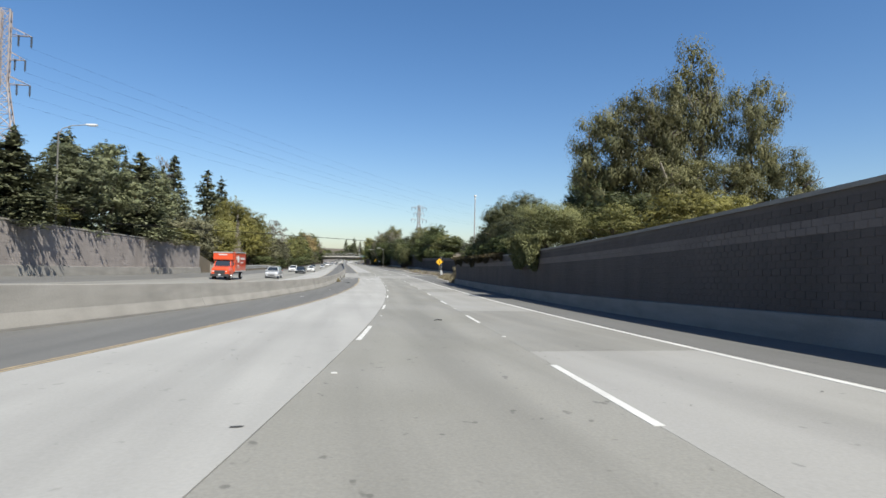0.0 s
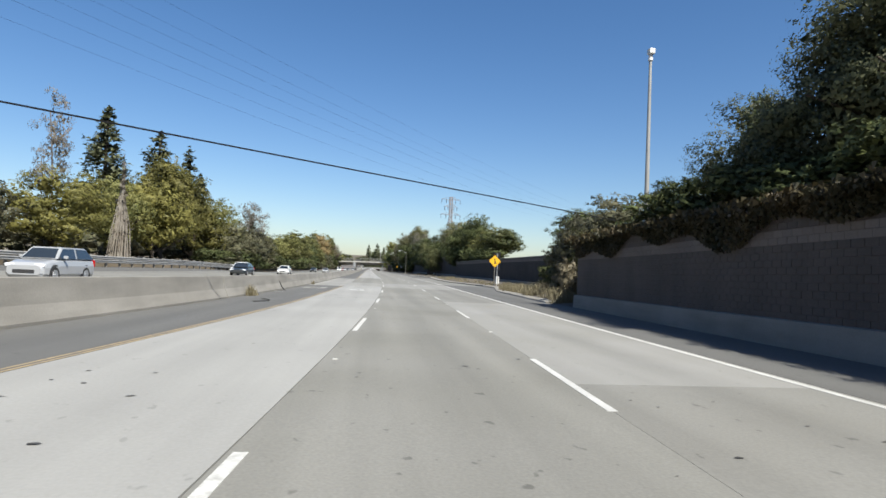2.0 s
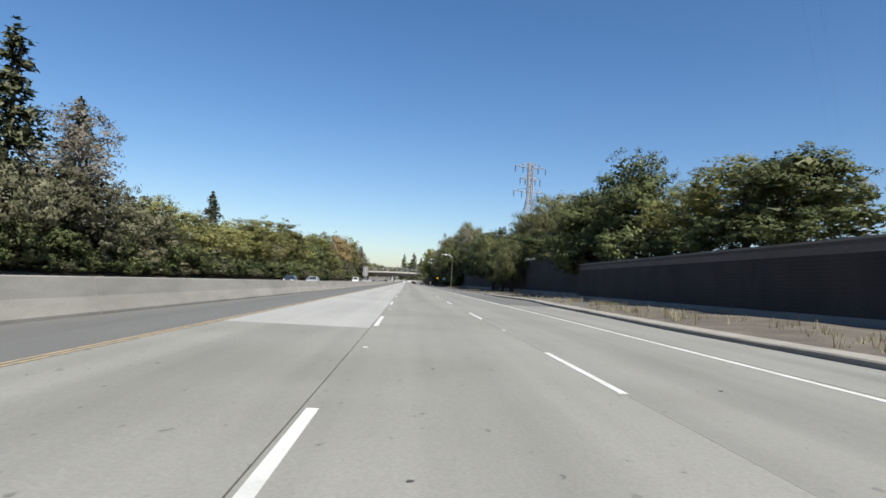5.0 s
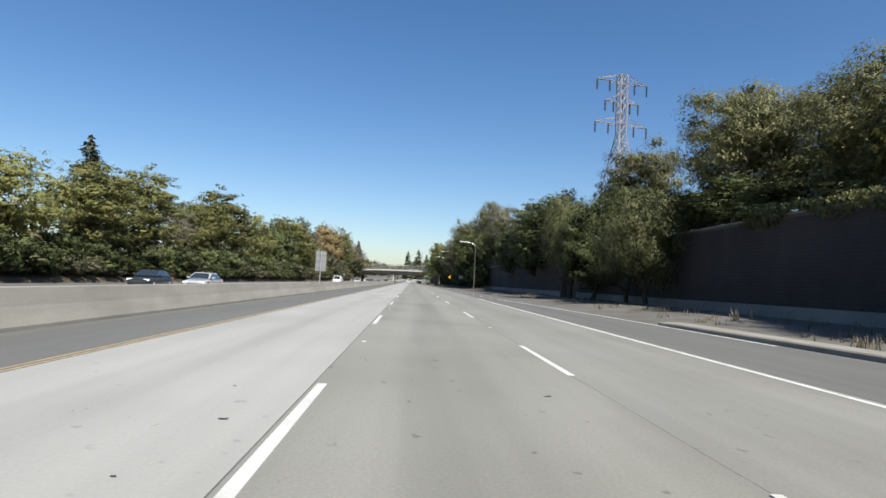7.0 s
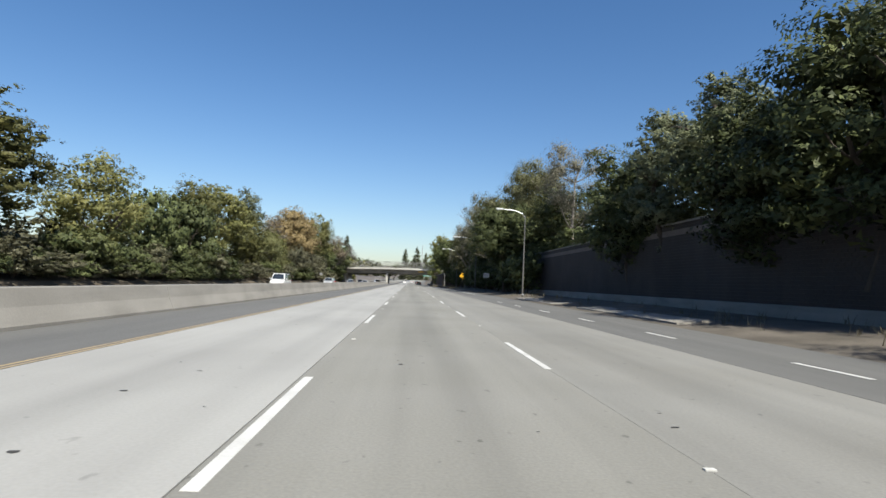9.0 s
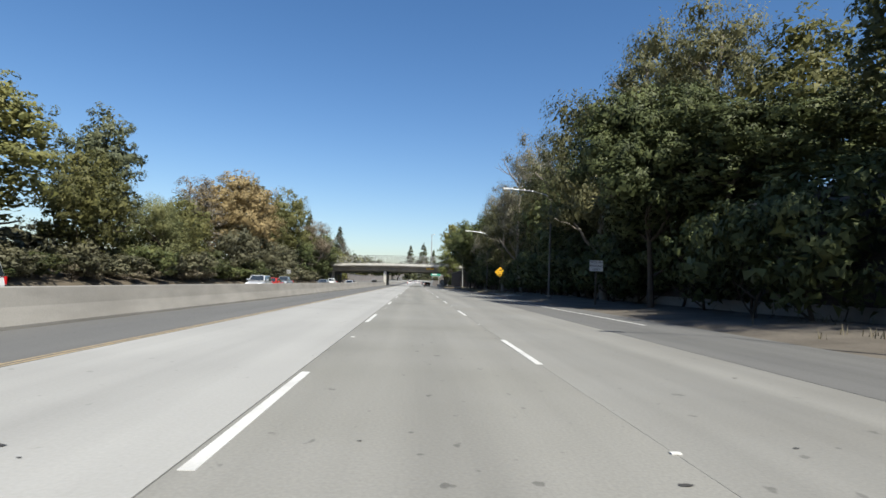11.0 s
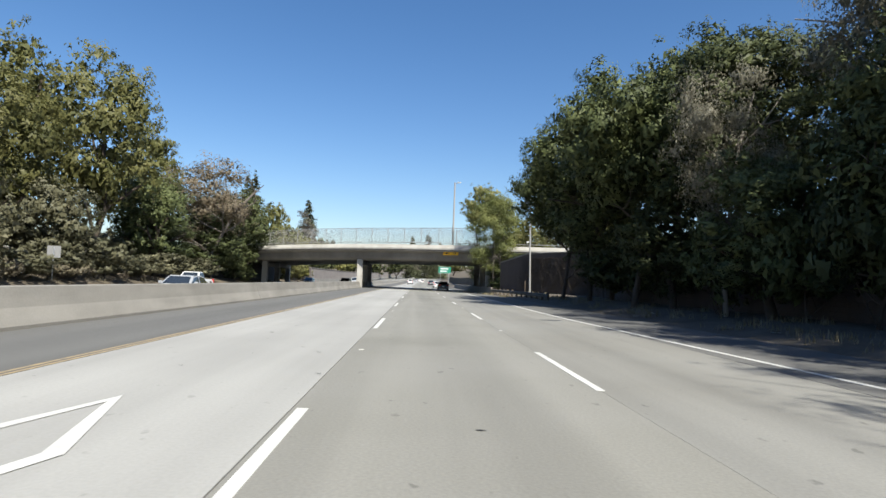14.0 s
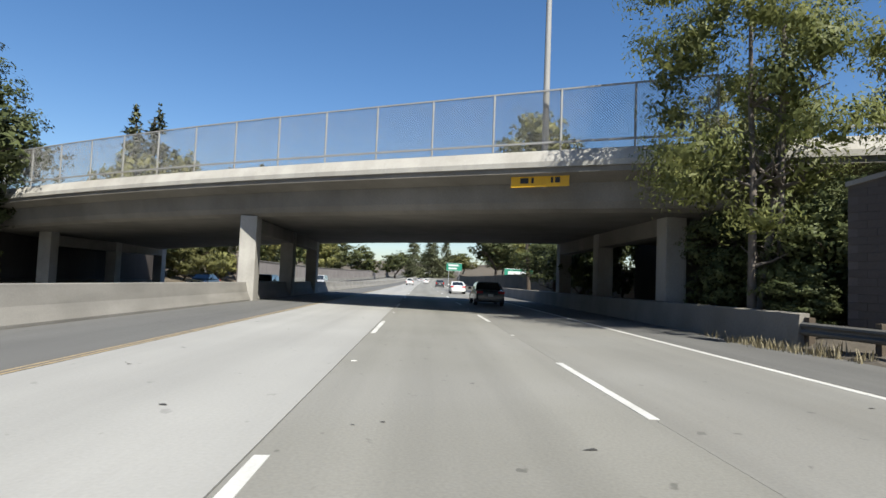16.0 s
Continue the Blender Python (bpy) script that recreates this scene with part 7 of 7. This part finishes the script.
# ---- pylons and wires ----
def pylon(u, y, base, top, half, label, arms):
    """A square lattice tower: four legs, cross bracing, three crossarms with insulators."""
    ob = thing("power_pylon", label, "power pylon", Matrix.Translation(rp(u, y, base)) @ Matrix.Rotation(0.25, 4, "Z"))
    H = top - base

    def w(z):
        return max(0.42, half * (1 - z / H * 1.25)) if z < H * 0.72 else max(0.42, half * 0.1 + 0.2)

    levels = [0]
    while levels[-1] < H - 1.2:
        levels.append(levels[-1] + max(1.3, w(levels[-1]) * 1.7))
    levels[-1] = H
    for sx, sy in ((-1, -1), (1, -1), (1, 1), (-1, 1)):
        bm = bmesh.new()
        for a, b in zip(levels, levels[1:]):
            add_cyl(bm, (sx * w(a), sy * w(a), a), (sx * w(b), sy * w(b), b), 0.085, seg=4, caps=False)
        part("leg", bm, M_PYLON, ob)
    bm = bmesh.new()
    for a, b in zip(levels, levels[1:]):
        for (ax, ay), (bx, by) in (((-1, -1), (1, -1)), ((1, -1), (1, 1)), ((1, 1), (-1, 1)), ((-1, 1), (-1, -1))):
            add_cyl(bm, (ax * w(a), ay * w(a), a), (bx * w(b), by * w(b), b), 0.045, seg=4, caps=False)
            add_cyl(bm, (bx * w(a), by * w(a), a), (ax * w(b), ay * w(b), b), 0.045, seg=4, caps=False)
            add_cyl(bm, (ax * w(b), ay * w(b), b), (bx * w(b), by * w(b), b), 0.045, seg=4, caps=False)
    part("bracing", bm, M_PYLON, ob)
    tips = []
    for z, reach in arms:
        for s in (-1, 1):
            bm = bmesh.new()
            for q in (-0.4, 0.4):
                add_cyl(bm, (s * w(z), q, z), (s * reach, 0, z + 0.15), 0.05, seg=4)
                add_cyl(bm, (s * w(z + 1.0), q, min(H, z + 1.1)), (s * reach, 0, z + 0.15), 0.04, seg=4)
            for k in (0.4, 0.7):
                add_cyl(bm, (s * reach * k, -0.3 * (1 - k), z + 0.02), (s * reach * k, 0.3 * (1 - k), z + 0.5), 0.03, seg=4)
            arm = part("crossarm", bm, M_PYLON, ob)
            for f in (1.0, 0.5):
                bm = bmesh.new()
                for k in range(7):
                    zz = z + 0.1 - 0.2 * k
                    add_cyl(bm, (s * reach * f, 0, zz), (s * reach * f, 0, zz - 0.1), 0.13, 0.13, seg=8)
                add_cyl(bm, (s * reach * f, 0, z + 0.15), (s * reach * f, 0, z - 1.4), 0.04, seg=6)
                part("insulator", bm, M_INSUL, arm)
            tips.append(ob.matrix_world @ Vector((s * reach, 0, z - 1.4)))
    return tips


pylon(25.8, 266.0, 5.6, 30.0, 3.0, "pale lattice power pylon with three crossarms behind trees", ((17.6, 3.9), (20.6, 2.5), (23.3, 3.8)))
t_far = pylon(73.0, 225.7, 4.6, 22.6, 2.8, "distant pale lattice power pylon", ((12.4, 3.4), (14.8, 2.4), (17.0, 3.3)))
t_left = pylon(-51.2, 73.5, 5.0, 34.6, 2.9, "tall pale lattice power pylon above the opposite trees", ((20, 2.8), (23.2, 2.2), (26.4, 2.8)))


def wire(a, b, sag, r=0.014, name="power_line", label="thin dark overhead power line"):
    n = 24
    v, f = [], []
    for i in range(n + 1):
        t = i / n
        p = a.lerp(b, t) - Vector((0, 0, sag * 4 * t * (1 - t)))
        v += [p + Vector((0, 0, r)), p + Vector((r, r, -r * 0.5)), p + Vector((-r, -r, -r * 0.5))]
        if i:
            o = 3 * i - 3
            f += [(o, o + 1, o + 4, o + 3), (o + 1, o + 2, o + 5, o + 4), (o + 2, o, o + 3, o + 5)]
    ob = raw(name, v, f, M_WIRE)
    tagged(ob, label, "wire", "overhead wires", "")
    return ob


for a, b in zip(t_left, t_far):
    wire(a, b, 2.6, 0.009)
wire(rp(-34, 51.0, 6.35), rp(14.0, 86.0, 5.75), 0.02, 0.04, "cable", "thick black cable sagging across the freeway")


# ---- loose things on the shoulder ----
def tube(name, pts, r, m, label, category, flat=1.0):
    bm = bmesh.new()
    for a, b in zip(pts, pts[1:]):
        add_cyl(bm, a, b, r, r, seg=6)
    ob = finish_thing(name, bm, m, label, category)
    return ob


def finish_thing(name, bm, m, label, category):
    ob = part(name, bm, m)
    tagged(ob, label, category, "", "")
    return ob


tube("rubber_strap", [rp(u, y, 0.035) for u, y in ((-7.14, 74.5), (-6.95, 74.75), (-6.79, 74.95), (-6.68, 75.5), (-6.76, 76.0), (-6.95, 76.5), (-7.17, 76.75), (-7.25, 76.55))], 0.022, M_RUBBER, "black rubber strap lying hooked on the asphalt shoulder", "rubber strap")
tube("tyre_shred", [rp(u, y, z) for u, y, z in ((-8.3, 88.6, 0.04), (-8.45, 88.9, 0.06), (-8.62, 88.95, 0.25), (-8.7, 88.8, 0.45), (-8.73, 88.7, 0.6))], 0.03, M_RUBBER, "black shred of tyre leaning against the barrier", "tyre shred")
tube("tyre_shred", [rp(u, y, z) for u, y, z in ((0.3, 11.4, 0.012), (0.45, 11.5, 0.03), (0.58, 11.45, 0.015))], 0.02, M_RUBBER, "small black scrap of tyre on the lane", "tyre shred")


def scrap(u, y, sx, sy, turn, label, m):
    """A crumpled flat scrap: a small sheet with lifted corners."""
    bm = bmesh.new()
    k = random.Random(int(y * 10))
    grid = [[bm.verts.new(Matrix.Rotation(turn, 3, "Z") @ Vector(((i / 3 - 0.5) * sx, (j / 3 - 0.5) * sy, 0.01 + 0.05 * k.random() * min(sx, 0.5)))) for j in range(4)] for i in range(4)]
    for i in range(3):
        for j in range(3):
            bm.faces.new((grid[i][j], grid[i + 1][j], grid[i + 1][j + 1], grid[i][j + 1]))
    bmesh.ops.solidify(bm, geom=bm.faces[:], thickness=0.008)
    bmesh.ops.translate(bm, vec=rp(u, y, 0.012 + (verge_z(u, y) if u > 9 else 0.0)), verts=bm.verts)
    finish_thing("scrap", bm, m, label, "litter")


scrap(12.4, 97.6, 0.7, 0.5, 0.5, "crumpled orange plastic in dry grass", M_ORANGE_SCRAP)
scrap(-8.3, 86.1, 0.55, 0.25, 0.3, "white plastic scrap at the barrier foot", M_SIGN_W)
scrap(-8.1, 103.0, 0.3, 0.2, 0.9, "white paper scrap on the shoulder", M_SIGN_W)
scrap(-8.0, 34.0, 0.3, 0.2, 0.4, "pale paper scrap on the shoulder", M_SIGN_W)
scrap(-7.6, 50.5, 0.25, 0.2, 1.4, "pale paper scrap on the shoulder", M_SIGN_W)
rk = random.Random(21)
for i in range(26):
    y = rk.uniform(385, 470)
    scrap(rk.uniform(9.6, 12.6), y, rk.uniform(0.15, 0.4), rk.uniform(0.12, 0.3), rk.uniform(0, 3), "pale paper litter on the dirt verge", M_SIGN_W if i % 3 else M_CURB)


# bare vine stems spread over the wall by the overpass
vk = random.Random(9)
vv, vf = [], []


def vine(y, z, ang, r, depth):
    p = rp(bridge_wall_u(y) - 0.05, y, z)
    for i in range(7):
        ang += vk.uniform(-0.35, 0.35)
        y, z = y + 0.28 * math.cos(ang), z + 0.28 * math.sin(ang)
        if z > 4.7 or not 440 < y < 468:
            return
        q = rp(bridge_wall_u(y) - 0.05 - 0.02 * vk.random(), y, z)
        n = Vector((0, -math.sin(ang), math.cos(ang))) * r
        o = len(vv)
        vv.extend([p - n, p + n, p + Vector((-r, 0, 0)), q - n, q + n, q + Vector((-r, 0, 0))])
        vf.extend([(o, o + 2, o + 5, o + 3), (o + 2, o + 1, o + 4, o + 5)])
        p = q
        if depth < 3 and vk.random() < 0.42:
            vine(y, z, ang + vk.choice((-0.7, 0.7)), r * 0.7, depth + 1)
    if depth < 2:
        vine(y, z, ang, r * 0.8, depth + 1)


for y in (452, 455, 457.5, 459.5, 461, 462.5, 464, 465.2, 467):
    for k in range(2):
        vine(y + vk.uniform(-0.4, 0.4), 0.4, 1.57 + vk.uniform(-0.3, 0.3), 0.035, 0)
tagged(raw("vine_stems", vv, vf, M_BARK), "bare brown vine stems spread over the block wall", "vine", "", "stuff")
